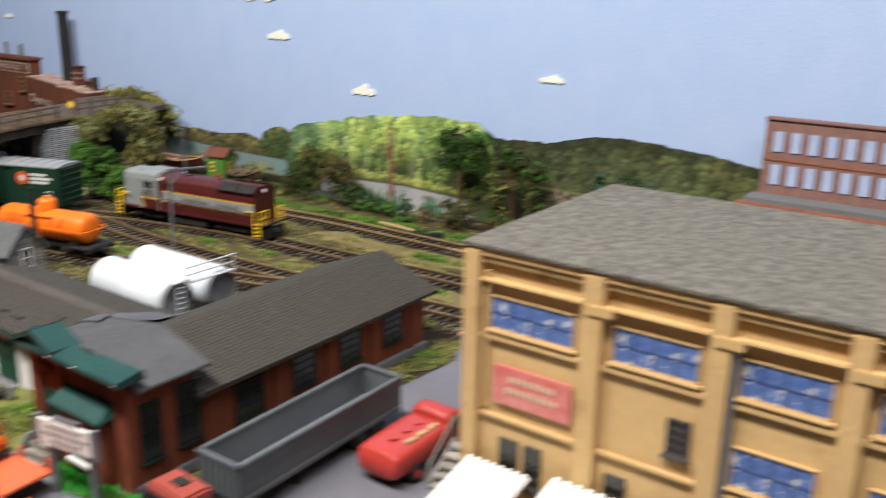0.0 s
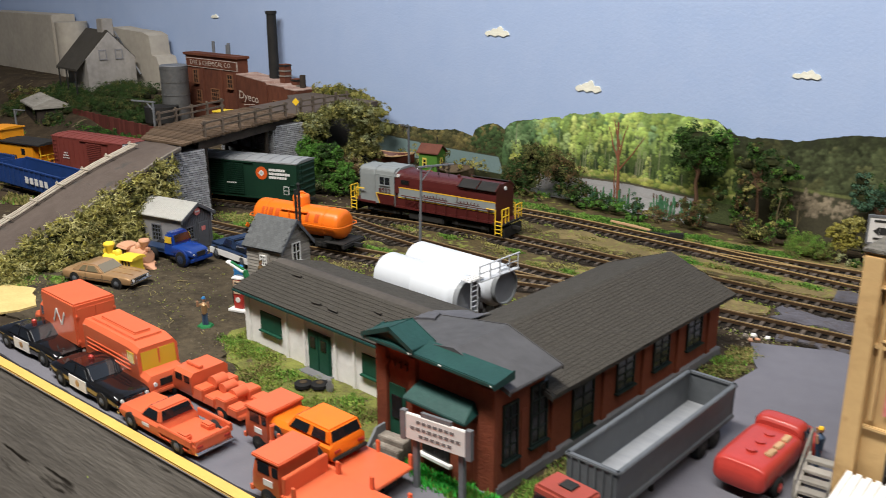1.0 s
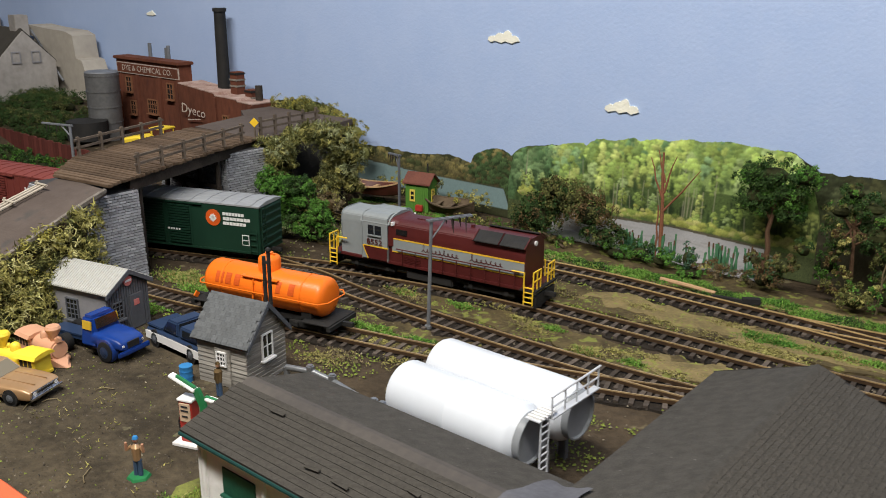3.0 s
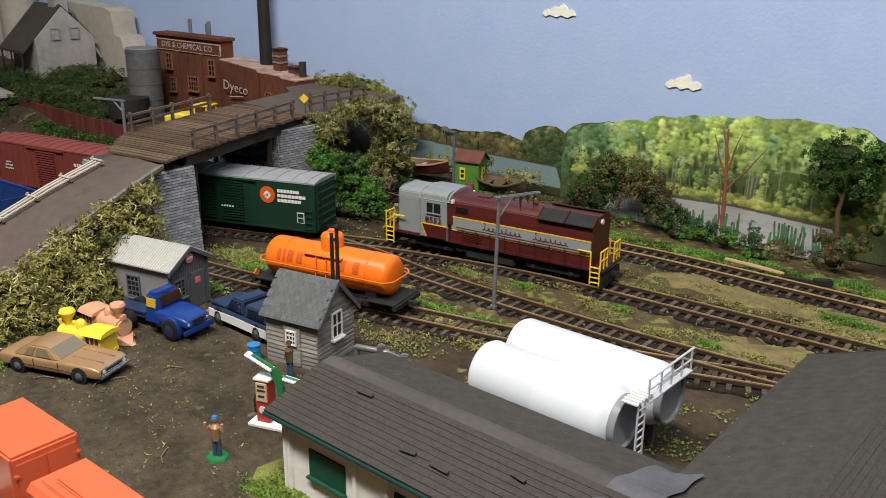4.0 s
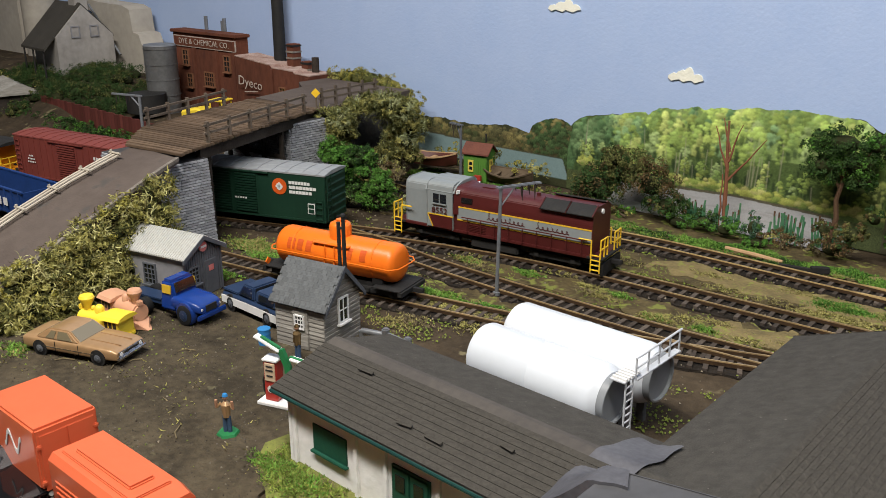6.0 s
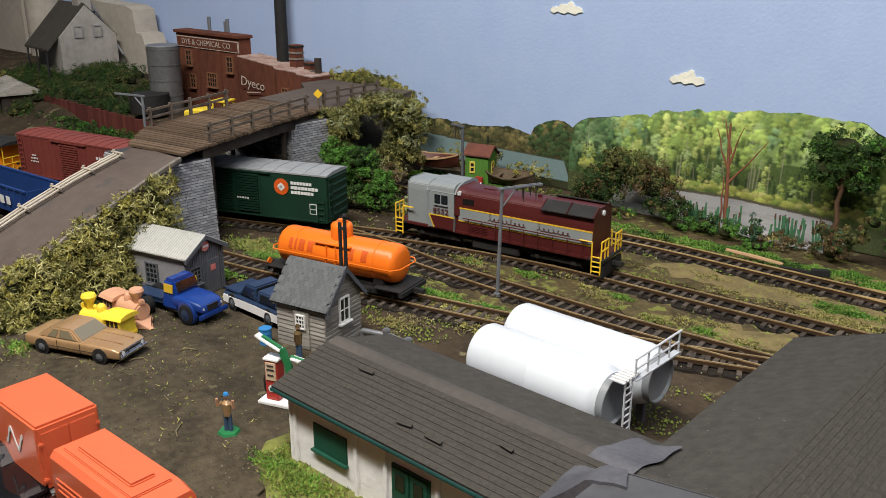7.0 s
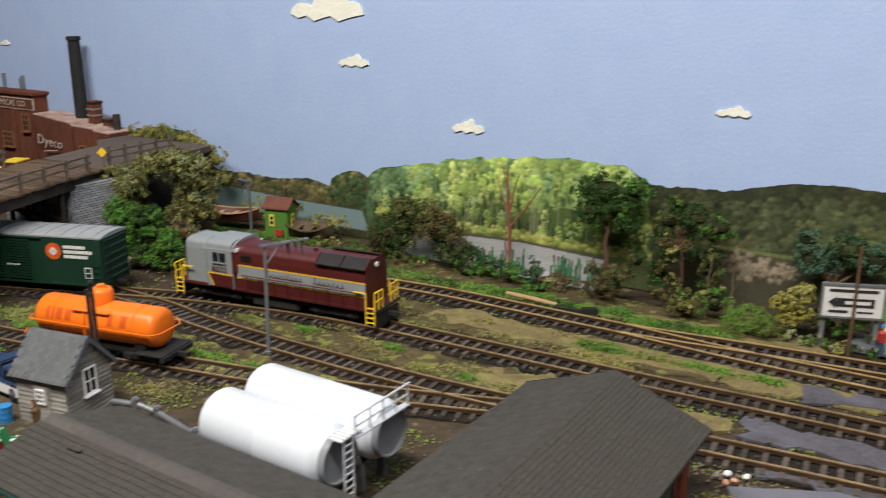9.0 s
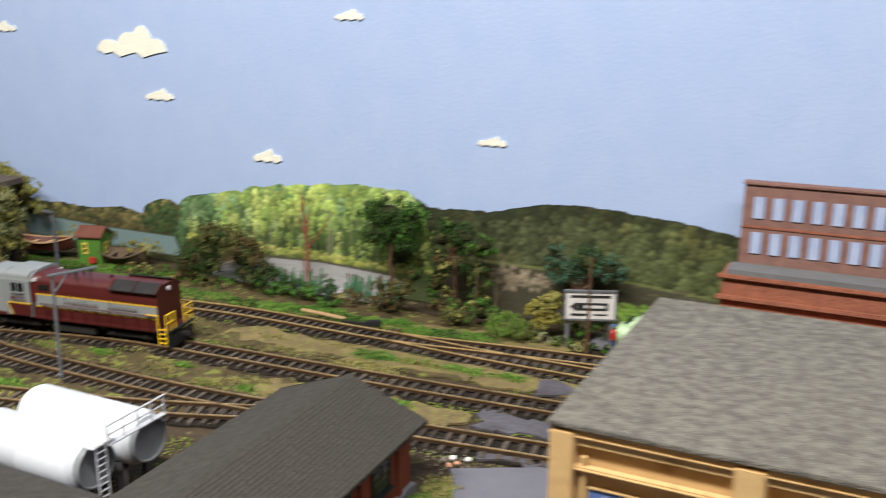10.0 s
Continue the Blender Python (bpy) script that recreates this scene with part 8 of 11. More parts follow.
part("wheel_arch", Shape().box((-0.020, -0.008, 0.0080), (0.008, 0.005, 0.0035)).box((-0.020, 0.008, 0.0080), (0.008, 0.005, 0.0035)), "orange", ute, bevel=0.0008)
for sy in (-1, 1):
    part("door_lettering", Shape().box((0.0065, sy * 0.0135, 0.0075), (0.006, 0.0003, 0.0018)), "letter", ute)

# orange box truck
bt = thing("box_truck", pose(-0.6480, 0.1785, 0.0014, 0, 0, 181) @ Matrix.Diagonal((0.85, 0.72, 0.9, 1)), "orange box truck with a white emblem on the box", "truck", "orange vehicles")
part("box_body", Shape().span((-0.0330, -0.0185, 0.0125), (0.0190, 0.0185, 0.0430)), "orange", bt, "plain orange box", bevel=0.0012, smooth=True)
part("cab", Shape().loft([ring(0.0180, 0.0150, 0.0060, 0.0300), ring(0.0300, 0.0150, 0.0060, 0.0300), ring(0.0345, 0.0148, 0.0060, 0.0200), ring(0.0480, 0.0125, 0.0060, 0.0175), ring(0.0510, 0.0105, 0.0065, 0.0140)]), "orange", bt, smooth=True)
for sy in (-1, 1):
    part("cab_window", Shape().box((0.0245, sy * 0.0150, 0.0245), (0.0085, 0.0006, 0.0062)), "glass", bt)
    part("fender", Shape().lathe((0.0400, sy * 0.0110 - 0.0035, 0.0060), (0.0400, sy * 0.0110 + 0.0035, 0.0060), [(0, 0.0066), (0.2, 0.0078), (0.8, 0.0078), (1, 0.0066)], 18), "orange", bt, smooth=True)
    for x in (0.0400, -0.0180):
        wheel(bt, x, sy * 0.0150, 0.0056, 0.0042, sy, "orange")
    for z in (0.016, 0.034):
        part("door_hinge", Shape().box((-0.0334, sy * 0.0165, z), (0.0018, 0.0030, 0.0022)), "orange", bt, bevel=0.0005)
    s0 = sy * 0.0187
    wave = [(-0.018 + 0.019 * k / 30, s0, 0.0290 + 0.0042 * math.cos(k / 30 * math.tau * 1.5)) for k in range(31)]
    em = Shape().loft([[(x, y, z - 0.0013), (x, y + sy * 0.0004, z - 0.0013), (x, y + sy * 0.0004, z + 0.0013), (x, y, z + 0.0013)] for x, y, z in wave])
    part("emblem", em, "letter", bt, "white ribbon emblem")
part("rear_door", Shape().span((-0.0336, -0.0162, 0.0115), (-0.0328, -0.0002, 0.0395)), "orange", bt, bevel=0.0003)
part("rear_door", Shape().span((-0.0336, 0.0002, 0.0115), (-0.0328, 0.0162, 0.0395)), "orange", bt, bevel=0.0003)
part("chassis", Shape().span((-0.032, -0.008, 0.005), (0.045, 0.008, 0.0092)), "dark", bt)

# orange step van
sv = thing("step_van", pose(-0.5770, 0.1795, 0.0014, 0, 0, 1) @ Matrix.Diagonal((0.83, 0.70, 0.88, 1)), "orange step van with a raised roof panel and amber windscreen", "van", "orange vehicles")
part("body", Shape().loft([ring(-0.0420, 0.0168, 0.0070, 0.0345, 0.003), ring(-0.0405, 0.0182, 0.0060, 0.0365, 0.003), ring(0.0240, 0.0182, 0.0060, 0.0365, 0.003), ring(0.0335, 0.0178, 0.0060, 0.0345, 0.003), ring(0.0345, 0.0178, 0.0060, 0.0200, 0.003), ring(0.0430, 0.0168, 0.0065, 0.0180, 0.003), ring(0.0445, 0.0155, 0.0075, 0.0150, 0.003)]), "orange", sv, "orange van body", smooth=True)
part("roof_hatch", Shape().span((-0.037, -0.0120, 0.0358), (0.0240, 0.0120, 0.0376)), "orange", sv, "raised roof panel", bevel=0.0006)
part("roof_vent", Shape().span((-0.031, -0.0075, 0.0364), (0.017, 0.0075, 0.0390)), "orange", sv, "stepped roof vent", bevel=0.0009)
panel(sv, "windscreen", ((0.03455, -0.0160, 0.0195), (0.03455, 0.0160, 0.0195), (0.0330, 0.0158, 0.0335), (0.0330, -0.0158, 0.0335)), 0.03, 0.97, 0.02, 0.86, "amber_glass", 0.0009, 0.0003)
part("pillar", Shape().box((0.0348, 0, 0.0262), (0.0008, 0.0012, 0.0120)), "orange", sv)
for sy in (-1, 1):
    for z in (0.0245, 0.0215, 0.0185):
        part("side_rib", Shape().box((-0.006, sy * 0.0184, z), (0.060, 0.0008, 0.0011)), "orange", sv, bevel=0.0002)
    part("side_window", Shape().box((0.0255, sy * 0.01825, 0.0275), (0.0085, 0.0006, 0.0072)), "amber_glass", sv)
    part("head_lamp", Shape().cyl((0.0440, sy * 0.0118, 0.0125), (0.0455, sy * 0.0118, 0.0125), 0.0015, n=12), "white", sv)
    for x in (0.0300, -0.0250):
        wheel(sv, x, sy * 0.0160, 0.0056, 0.0040, sy, "orange")
part("bumper", Shape().box((0.0452, 0, 0.0075), (0.0022, 0.0335, 0.0026)), "orange", sv, bevel=0.0006)
part("grille", Shape().box((0.0446, 0, 0.0128), (0.0008, 0.0150, 0.0045)), "dark", sv)

# orange utility truck with lockers
ut = thing("utility_truck", pose(-0.5180, 0.1955, 0.0014, 0, 0, 183) @ Matrix.Diagonal((1.0, 0.9, 0.84, 1)), "orange utility truck with roof hatch and equipment lockers", "truck", "orange vehicles")
part("cab", Shape().loft([ring(0.0040, 0.0135, 0.0060, 0.0225), ring(0.0200, 0.0135, 0.0060, 0.0225), ring(0.0245, 0.0132, 0.0060, 0.0140), ring(0.0370, 0.0122, 0.0060, 0.0128), ring(0.0385, 0.0112, 0.0065, 0.0110)]), "orange", ut, smooth=True)
part("roof_board", Shape().box((0.0120, 0.004, 0.0236), (0.0130, 0.0030, 0.0022)), "orange", ut, bevel=0.0004)
for sy in (-1, 1):
    part("cab_window", Shape().box((0.0080, sy * 0.0135, 0.0178), (0.0048, 0.0006, 0.0048)), "win_black", ut)
    part("cab_window", Shape().box((0.0155, sy * 0.0135, 0.0178), (0.0060, 0.0006, 0.0048)), "win_black", ut)
    for k in range(4):
        part("locker", Shape().span((-0.036 + k * 0.0100, sy * 0.0085 - 0.0050, 0.0065), (-0.0272 + k * 0.0100, sy * 0.0085 + 0.0050, 0.0125 + 0.0025 * (k % 2))), "orange", ut, bevel=0.0006)
    for x in (0.0260, -0.0220):
        wheel(ut, x, sy * 0.0122, 0.0048, 0.0036, sy, "orange")
part("bed", Shape().span((-0.0375, -0.0130, 0.0055), (0.0050, 0.0130, 0.0085)), "orange", ut, bevel=0.0005)
for x, z, rr in ((-0.004, 0.0165, 0.0042), (-0.013, 0.0155, 0.0034), (-0.022, 0.0145, 0.0036)):
    part("hose_reel", Shape().cyl((x, -0.0045, z), (x, 0.0045, z), rr, n=16), "orange", ut, smooth=True)
    part("reel_stand", Shape().box((x, 0, z - 0.004), (0.004, 0.006, 0.006)), "orange", ut)
part("windscreen", Shape().box((0.0225, 0, 0.0182), (0.0006, 0.0215, 0.0060), ry=-24), "glass", ut)
part("bumper", Shape().box((0.0390, 0, 0.0070), (0.0018, 0.0245, 0.0022)), "orange", ut)


def stake_truck(at, label):
    t = thing("stake_truck", at, label, "truck", "orange vehicles")
    part("cab", Shape().loft([ring(0.0270, 0.0128, 0.0062, 0.0262), ring(0.0420, 0.0128, 0.0062, 0.0262), ring(0.0445, 0.0126, 0.0062, 0.0180), ring(0.0455, 0.0120, 0.0062, 0.0090)]), "orange", t, "orange cab-over cab", bevel=0.0004, smooth=True)
    part("visor", Shape().span((0.0255, -0.0134, 0.0252), (0.0440, 0.0134, 0.0272)), "orange", t, bevel=0.0005)
    part("windscreen", Shape().box((0.0438, 0, 0.0215), (0.0006, 0.0205, 0.0062), ry=-16), "glass", t)
    for sy in (-1, 1):
        part("cab_window", Shape().box((0.0365, sy * 0.0128, 0.0212), (0.0075, 0.0006, 0.0058)), "glass", t)
        part("cab_window", Shape().box((0.0290, sy * 0.0128, 0.0212), (0.0036, 0.0006, 0.0050)), "glass", t)
        part("door_label", Shape().box((0.0340, sy * 0.0129, 0.0138), (0.0060, 0.0004, 0.0034)), "letter", t)
        part("headlight", Shape().cyl((0.0452, sy * 0.0088, 0.0110), (0.0462, sy * 0.0088, 0.0110), 0.0012, n=10), "white", t)
        for x in (0.0345, -0.0260):
            wheel(t, x, sy * 0.0112, 0.0052, 0.0040, sy, "dark")
        for x in (-0.0485, -0.0270, -0.0050, 0.0160):
            part("stake", Shape().box((x, sy * 0.0142, 0.0155), (0.0022, 0.0014, 0.0075)), "orange", t, bevel=0.0003)
    part("flat_bed", Shape().span((-0.0500, -0.0148, 0.0105), (0.0240, 0.0148, 0.0124)), "orange", t, "flat orange bed", bevel=0.0004)
    part("headboard", Shape().span((0.0215, -0.0140, 0.0120), (0.0240, 0.0140, 0.0215)), "orange", t, bevel=0.0004)
    part("chassis", Shape().span((-0.0480, -0.0050, 0.0065), (0.0420, 0.0050, 0.0106)), "dark", t)
    part("bumper", Shape().box((0.0460, 0, 0.0070), (0.0020, 0.0250, 0.0026)), "orange", t)
    return t


stake_truck(pose(-0.4215, 0.1925, 0.0020, 0, 0, 184) @ Matrix.Diagonal((0.95, 0.9, 0.88, 1)), "orange cab-over flatbed truck carrying a small wagon")
stake_truck(pose(-0.3780, 0.1690, 0.0020, 0, 0, 186) @ Matrix.Diagonal((0.98, 0.95, 0.92, 1)), "orange cab-over flatbed truck with an empty bed and stakes")
wagon = car("station_wagon", pose(-0.4255, 0.1925, 0.01285, 0, 0, 183), "bright orange station wagon standing on a flatbed truck",
            [(-0.0235, 0.0100, 0.0026, 0.0098), (-0.0225, 0.0112, 0.0022, 0.0110), (0.0060, 0.0114, 0.0022, 0.0110), (0.0100, 0.0112, 0.0022, 0.0104), (0.0210, 0.0104, 0.0022, 0.0096), (0.0235, 0.0092, 0.0026, 0.0076)],
            (-0.0222, -0.0106, 0.0085, 0.0106), (-0.0205, -0.0092, 0.0030, 0.0092), 0.0104, 0.0170, "orange_tank", (-0.0145, 0.0150), 0.0036, bumper="dark", side_windows=((0.10, 0.42), (0.52, 0.92)))

# blue tractor truck
bl = thing("tractor_truck", pose(-0.7600, 0.3153, 0.0012, 0, 0, 12) @ Matrix.Diagonal((0.86, 0.83, 0.94, 1)), "royal blue tractor truck with a bare rear chassis", "truck")
part("hood", round_loft([(0.0060, 0.0130, 0.0085, 0.0182), (0.0120, 0.0129, 0.0085, 0.0180), (0.0200, 0.0126, 0.0086, 0.0173), (0.0270, 0.0120, 0.0086, 0.0163), (0.0308, 0.0110, 0.0086, 0.0148), (0.0322, 0.0092, 0.0090, 0.0128)], 24, 4, 4.0), "blue", bl, smooth=True)
bc = part("cab", Shape().frustum((-0.0060, -0.0132, 0.0118, 0.0132), (-0.0046, -0.0112, 0.0062, 0.0112), 0.0070, 0.0278), "blue", bl, bevel=0.0022, smooth=True)
panel(bc, "windscreen", ((0.0102, -0.0126, 0.0130), (0.0102, 0.0126, 0.0130), (0.0062, 0.0112, 0.0278), (0.0062, -0.0112, 0.0278)), 0.10, 0.90, 0.46, 0.88, "amber_dark", 0.0014, 0.0002)
for sy in (-1, 1):
    part("cab_window", Shape().box((0.0020, sy * 0.01205, 0.0220), (0.0082, 0.0010, 0.0056), rx=sy * 5.5), "amber_glass", bc)
    part("fender", Shape().lathe((0.0185, sy * 0.0105 - 0.0028, 0.0078), (0.0185, sy * 0.0105 + 0.0028, 0.0078), [(0, 0.0078), (0.3, 0.0086), (0.7, 0.0086), (1, 0.0078)], 24), "blue", bl, smooth=True)
    wheel(bl, 0.0185, sy * 0.0124, 0.0070, 0.0042, sy, "navy")
    for x in (-0.0220, -0.0350):
        wheel(bl, x, sy * 0.0118, 0.0060, 0.0066, sy, "navy")
    part("chassis_rail", Shape().span((-0.0440, sy * 0.0045 - 0.0011, 0.0068), (0.0280, sy * 0.0045 + 0.0011, 0.0098)), "navy", bl)
    part("headlight", Shape().cyl((0.0308, sy * 0.0088, 0.0118), (0.0322, sy * 0.0088, 0.0118), 0.0010, n=12), "white", bl)
part("bumper", Shape().box((0.0325, 0, 0.0072), (0.0022, 0.0285, 0.0032)), "blue", bl, bevel=0.0006)
part("grille", Shape().box((0.0322, 0, 0.0118), (0.0010, 0.0105, 0.0040)), "dark", bl)
part("deck_plate", Shape().span((-0.0430, -0.0062, 0.0096), (-0.0120, 0.0062, 0.0108)), "navy", bl)
part("cab_marker", Shape().box((0.0010, 0, 0.0264), (0.008, 0.006, 0.0006)), "blue", bl)

# white and navy pickup with a canopy
pk = car("pickup_truck", pose(-0.7215, 0.3515, 0.0012, 0, 0, 180) @ Matrix.Diagonal((0.96, 1.0, 1.18, 1)), "navy and white pickup truck with a dark canopy", [(-0.0305, 0.0108, 0.0034, 0.0098), (-0.0290, 0.0116, 0.0030, 0.0112), (0.0100, 0.0118, 0.0030, 0.0112), (0.0140, 0.0116, 0.0030, 0.0112), (0.0290, 0.0110, 0.0030, 0.0104), (0.0305, 0.0100, 0.0034, 0.0090)],
         (-0.0060, -0.0112, 0.0125, 0.0112), (-0.0040, -0.0096, 0.0060, 0.0096), 0.0108, 0.0178, "navy", (-0.0190, 0.0195), 0.0044, roofpaint="navy", side_windows=((0.12, 0.88),), category="pickup")
for sy in (-1, 1):
    part("flank", Shape().prism([(-0.0285, 0.0042), (0.0285, 0.0042), (0.0285, 0.0076), (0.0, 0.0082), (-0.0285, 0.0080)], "y", sy * 0.0112, sy * 0.0121), "white", pk, "white lower flank", bevel=0.0003)
part("canopy", Shape().frustum((-0.0292, -0.0112, -0.0070, 0.0112), (-0.0280, -0.0100, -0.0072, 0.0100), 0.0110, 0.0168), "navy", pk, "navy bed canopy", bevel=0.0006)
part("hood_panel", Shape().span((0.0125, -0.0108, 0.0104), (0.0288, 0.0108, 0.0116)), "navy", pk, "navy hood", bevel=0.0005)
for sy in (-1, 1):
    part("canopy_window", Shape().box((-0.0182, sy * 0.01075, 0.0140), (0.0150, 0.0006, 0.0034), rx=sy * 11), "glass", pk)


def toy_engine(at, paint, label):
    t = thing("toy_steam_engine", at, label, "toy train", "plastic toy engines")
    part("chassis", Shape().span((-0.021, -0.0085, 0.0015), (0.019, 0.0085, 0.0050)), paint, t, bevel=0.0008)
    part("boiler", Shape().cyl((-0.006, 0, 0.0115), (0.0185, 0, 0.0115), 0.0070, n=22), paint, t, smooth=True)
    part("smokebox_ring", Shape().cyl((0.0180, 0, 0.0115), (0.0200, 0, 0.0115), 0.0058, n=22), paint, t, smooth=True)
    cabt = part("cab", Shape().span((-0.0200, -0.0080, 0.0045), (-0.0060, 0.0080, 0.0170)), paint, t, bevel=0.0006)
    part("cab_roof", Shape().prism([(-0.0098, 0.0165), (0.0098, 0.0165), (0.0080, 0.0188), (0.0030, 0.0200), (-0.0030, 0.0200), (-0.0080, 0.0188)], "x", -0.0225, -0.0045), paint, cabt, smooth=True)
    for sy in (-1, 1):
        for x in (-0.0168, -0.0130, -0.0092):
            part("cab_window", Shape().box((x, sy * 0.0080, 0.0125), (0.0026, 0.0006, 0.0052)), "soil", cabt)
        for x in (-0.0145, -0.0030, 0.0085):
            part("wheel", Shape().cyl((x, sy * 0.0082, 0.0036), (x, sy * 0.0100, 0.0036), 0.0036, n=16), paint, t, smooth=True)
    part("funnel", Shape().lathe((0.0140, 0, 0.0170), (0.0140, 0, 0.0290), [(0, 0.0026), (0.4, 0.0030), (0.7, 0.0052), (0.85, 0.0056), (1, 0.0046)], 18), paint, t, smooth=True)
    part("steam_dome", Shape().lathe((0.0030, 0, 0.0175), (0.0030, 0, 0.0235), [(0, 0.0036), (0.6, 0.0034), (0.85, 0.0024), (1, 0.0008)], 16), paint, t, smooth=True)
    part("bell", Shape().ball((0.0088, 0, 0.0195), (0.0018, 0.0018, 0.0024)), paint, t, smooth=True)
    part("lamp", Shape().box((0.0192, 0, 0.0195), (0.004, 0.004, 0.004)), paint, t, bevel=0.0006)
    part("cowcatcher", Shape().loft([[(0.0185, -0.0075, 0.0008), (0.0185, 0.0075, 0.0008), (0.0185, 0.0070, 0.0065), (0.0185, -0.0070, 0.0065)], [(0.0290, -0.0015, 0.0006), (0.0290, 0.0015, 0.0006), (0.0265, 0.0010, 0.0016), (0.0265, -0.0010, 0.0016)]]), paint, t)
    return t


toy_engine(pose(-0.7655, 0.2690, 0.0012, 0, 0, 199) @ Matrix.Scale(0.82, 4), "yellow", "bright yellow plastic toy steam engine")
toy_engine(pose(-0.7750, 0.2880, 0.0012, 0, 0, 4) @ Matrix.Scale(0.82, 4), "peach", "tan-pink plastic toy steam engine")

# open grey dump trailer with its red tractor
tr = thing("dump_trailer", pose(-0.3025, 0.2990, 0.0020, 0, 0, 91), "long open grey dump trailer with a worn bed", "trailer")
hl, hw_, zt, zb_ = 0.0555, 0.0125, 0.0270, 0.0105
for sy in (-1, 1):
    part("side_wall", Shape().loft([[(-hl, sy * (hw_ - 0.0012), zb_), (hl, sy * (hw_ - 0.0012), zb_), (hl, sy * (hw_ - 0.0002), zb_), (-hl, sy * (hw_ - 0.0002), zb_)], [(-hl, sy * hw_ - 0.0007, zt), (hl, sy * hw_ - 0.0007, zt), (hl, sy * hw_ + 0.0007, zt), (-hl, sy * hw_ + 0.0007, zt)]]), "trailer", tr)
    part("top_rim", Shape().span((-hl - 0.001, sy * hw_ - 0.0013, zt - 0.0004), (hl + 0.001, sy * hw_ + 0.0013, zt + 0.0013)), "trailer", tr, bevel=0.0004)
    part("side_beam", Shape().span((-hl, sy * hw_ - 0.0010, zb_ - 0.0010), (hl, sy * hw_ + 0.0002, zb_ + 0.0010)), "trailer", tr)
for sx in (-1, 1):
    part("end_wall", Shape().span((sx * hl - 0.0008, -hw_, zb_), (sx * hl + 0.0008, hw_, zt + 0.0004)), "trailer", tr)
    part("end_rim", Shape().span((sx * hl - 0.0014, -hw_ - 0.001, zt - 0.0002), (sx * hl + 0.0014, hw_ + 0.001, zt + 0.0013)), "trailer", tr, bevel=0.0004)
for k in range(6):
    part("end_rib", Shape().box((-hl - 0.0010, -0.0100 + k * 0.0040, (zb_ + zt) / 2), (0.0010, 0.0010, zt - zb_)), "trailer", tr)
part("bed", Shape().span((-hl, -hw_ + 0.0006, zb_ - 0.0006), (hl, hw_ - 0.0006, zb_ + 0.0008)), "trailer_in", tr, "pale worn bed floor")
part("corner_scrap", Shape().box((-hl + 0.006, 0.002, zb_ + 0.0022), (0.007, 0.016, 0.003), ry=-18), "leaf_blue", tr, "green-grey scrap in the bed corner")
part("undercarriage", Shape().span((0.012, -0.0085, 0.0055), (0.046, 0.0085, zb_ - 0.0004)), "dark", tr)
part("front_support", Shape().span((-0.047, -0.0080, 0.0062), (-0.028, 0.0080, zb_ - 0.0004)), "dark", tr)
for sy in (-1, 1):
    for x in (0.0235, 0.0365):
        wheel(tr, x, sy * 0.0108, 0.0056, 0.0054, sy, "dark")
    part("landing_leg", Shape().box((-0.018, sy * 0.0085, 0.0052), (0.0018, 0.0018, 0.0105)), "dark", tr)
td = thing("semi_tractor", pose(-0.2975, 0.2245, 0.0020, 0, 0, 267), "weathered red semi tractor coupled to the grey trailer", "truck")
tcb = part("cab", Shape().frustum((-0.0040, -0.0125, 0.0150, 0.0125), (-0.0030, -0.0115, 0.0120, 0.0115), 0.0070, 0.0285), "red_dull", td, "weathered red cab", bevel=0.0012, smooth=True)
part("roof_vent", Shape().box((0.0035, 0, 0.0288), (0.0055, 0.0065, 0.0010)), "dark", tcb)
part("windscreen", Shape().box((0.0136, 0, 0.0222), (0.0008, 0.0200, 0.0068), ry=-8), "glass", tcb)
for sy in (-1, 1):
    part("cab_window", Shape().box((0.0055, sy * 0.0122, 0.0222), (0.0085, 0.0008, 0.0062)), "glass", tcb)
    part("fuel_tank", Shape().cyl((-0.0125, sy * 0.0115, 0.0085), (-0.0040, sy * 0.0115, 0.0085), 0.0036, n=14), "chrome", td, "chrome fuel tank", smooth=True)
    for x in (0.0080, -0.0235):
        wheel(td, x, sy * 0.0108, 0.0056, 0.0046, sy, "chrome")
part("chassis", Shape().span((-0.0330, -0.0060, 0.0060), (0.0150, 0.0060, 0.0085)), "dark", td)
part("bumper", Shape().box((0.0160, 0, 0.0065), (0.0020, 0.0260, 0.0034)), "chrome", td, bevel=0.0005)

# red fuel truck
ft = thing("fuel_truck", pose(-0.2630, 0.3350, 0.0020, 0, 0, 90), "old red plastic fuel truck with a rounded rear", "truck")
part("tank_body", round_loft([(-0.0335, 0.0090, 0.0060, 0.0125), (-0.0322, 0.0114, 0.0048, 0.0158), (-0.0290, 0.0126, 0.0045, 0.0180), (-0.0100, 0.0128, 0.0045, 0.0188), (0.0060, 0.0127, 0.0045, 0.0188), (0.0082, 0.0120, 0.0045, 0.0176)], power=4.0), "red", ft, smooth=True)
part("cab", round_loft([(0.0080, 0.0112, 0.0050, 0.0205), (0.0105, 0.0119, 0.0050, 0.0226), (0.0175, 0.0118, 0.0050, 0.0222), (0.0225, 0.0110, 0.0050, 0.0150), (0.0320, 0.0094, 0.0050, 0.0130), (0.0346, 0.0070, 0.0058, 0.0100)], power=4.5), "red", ft, smooth=True)
for k in range(3):
    part("tank_hatch", Shape().cyl((-0.020 + k * 0.0095, 0, 0.0178), (-0.020 + k * 0.0095, 0, 0.0196), 0.0024, n=14), "red", ft, smooth=True)
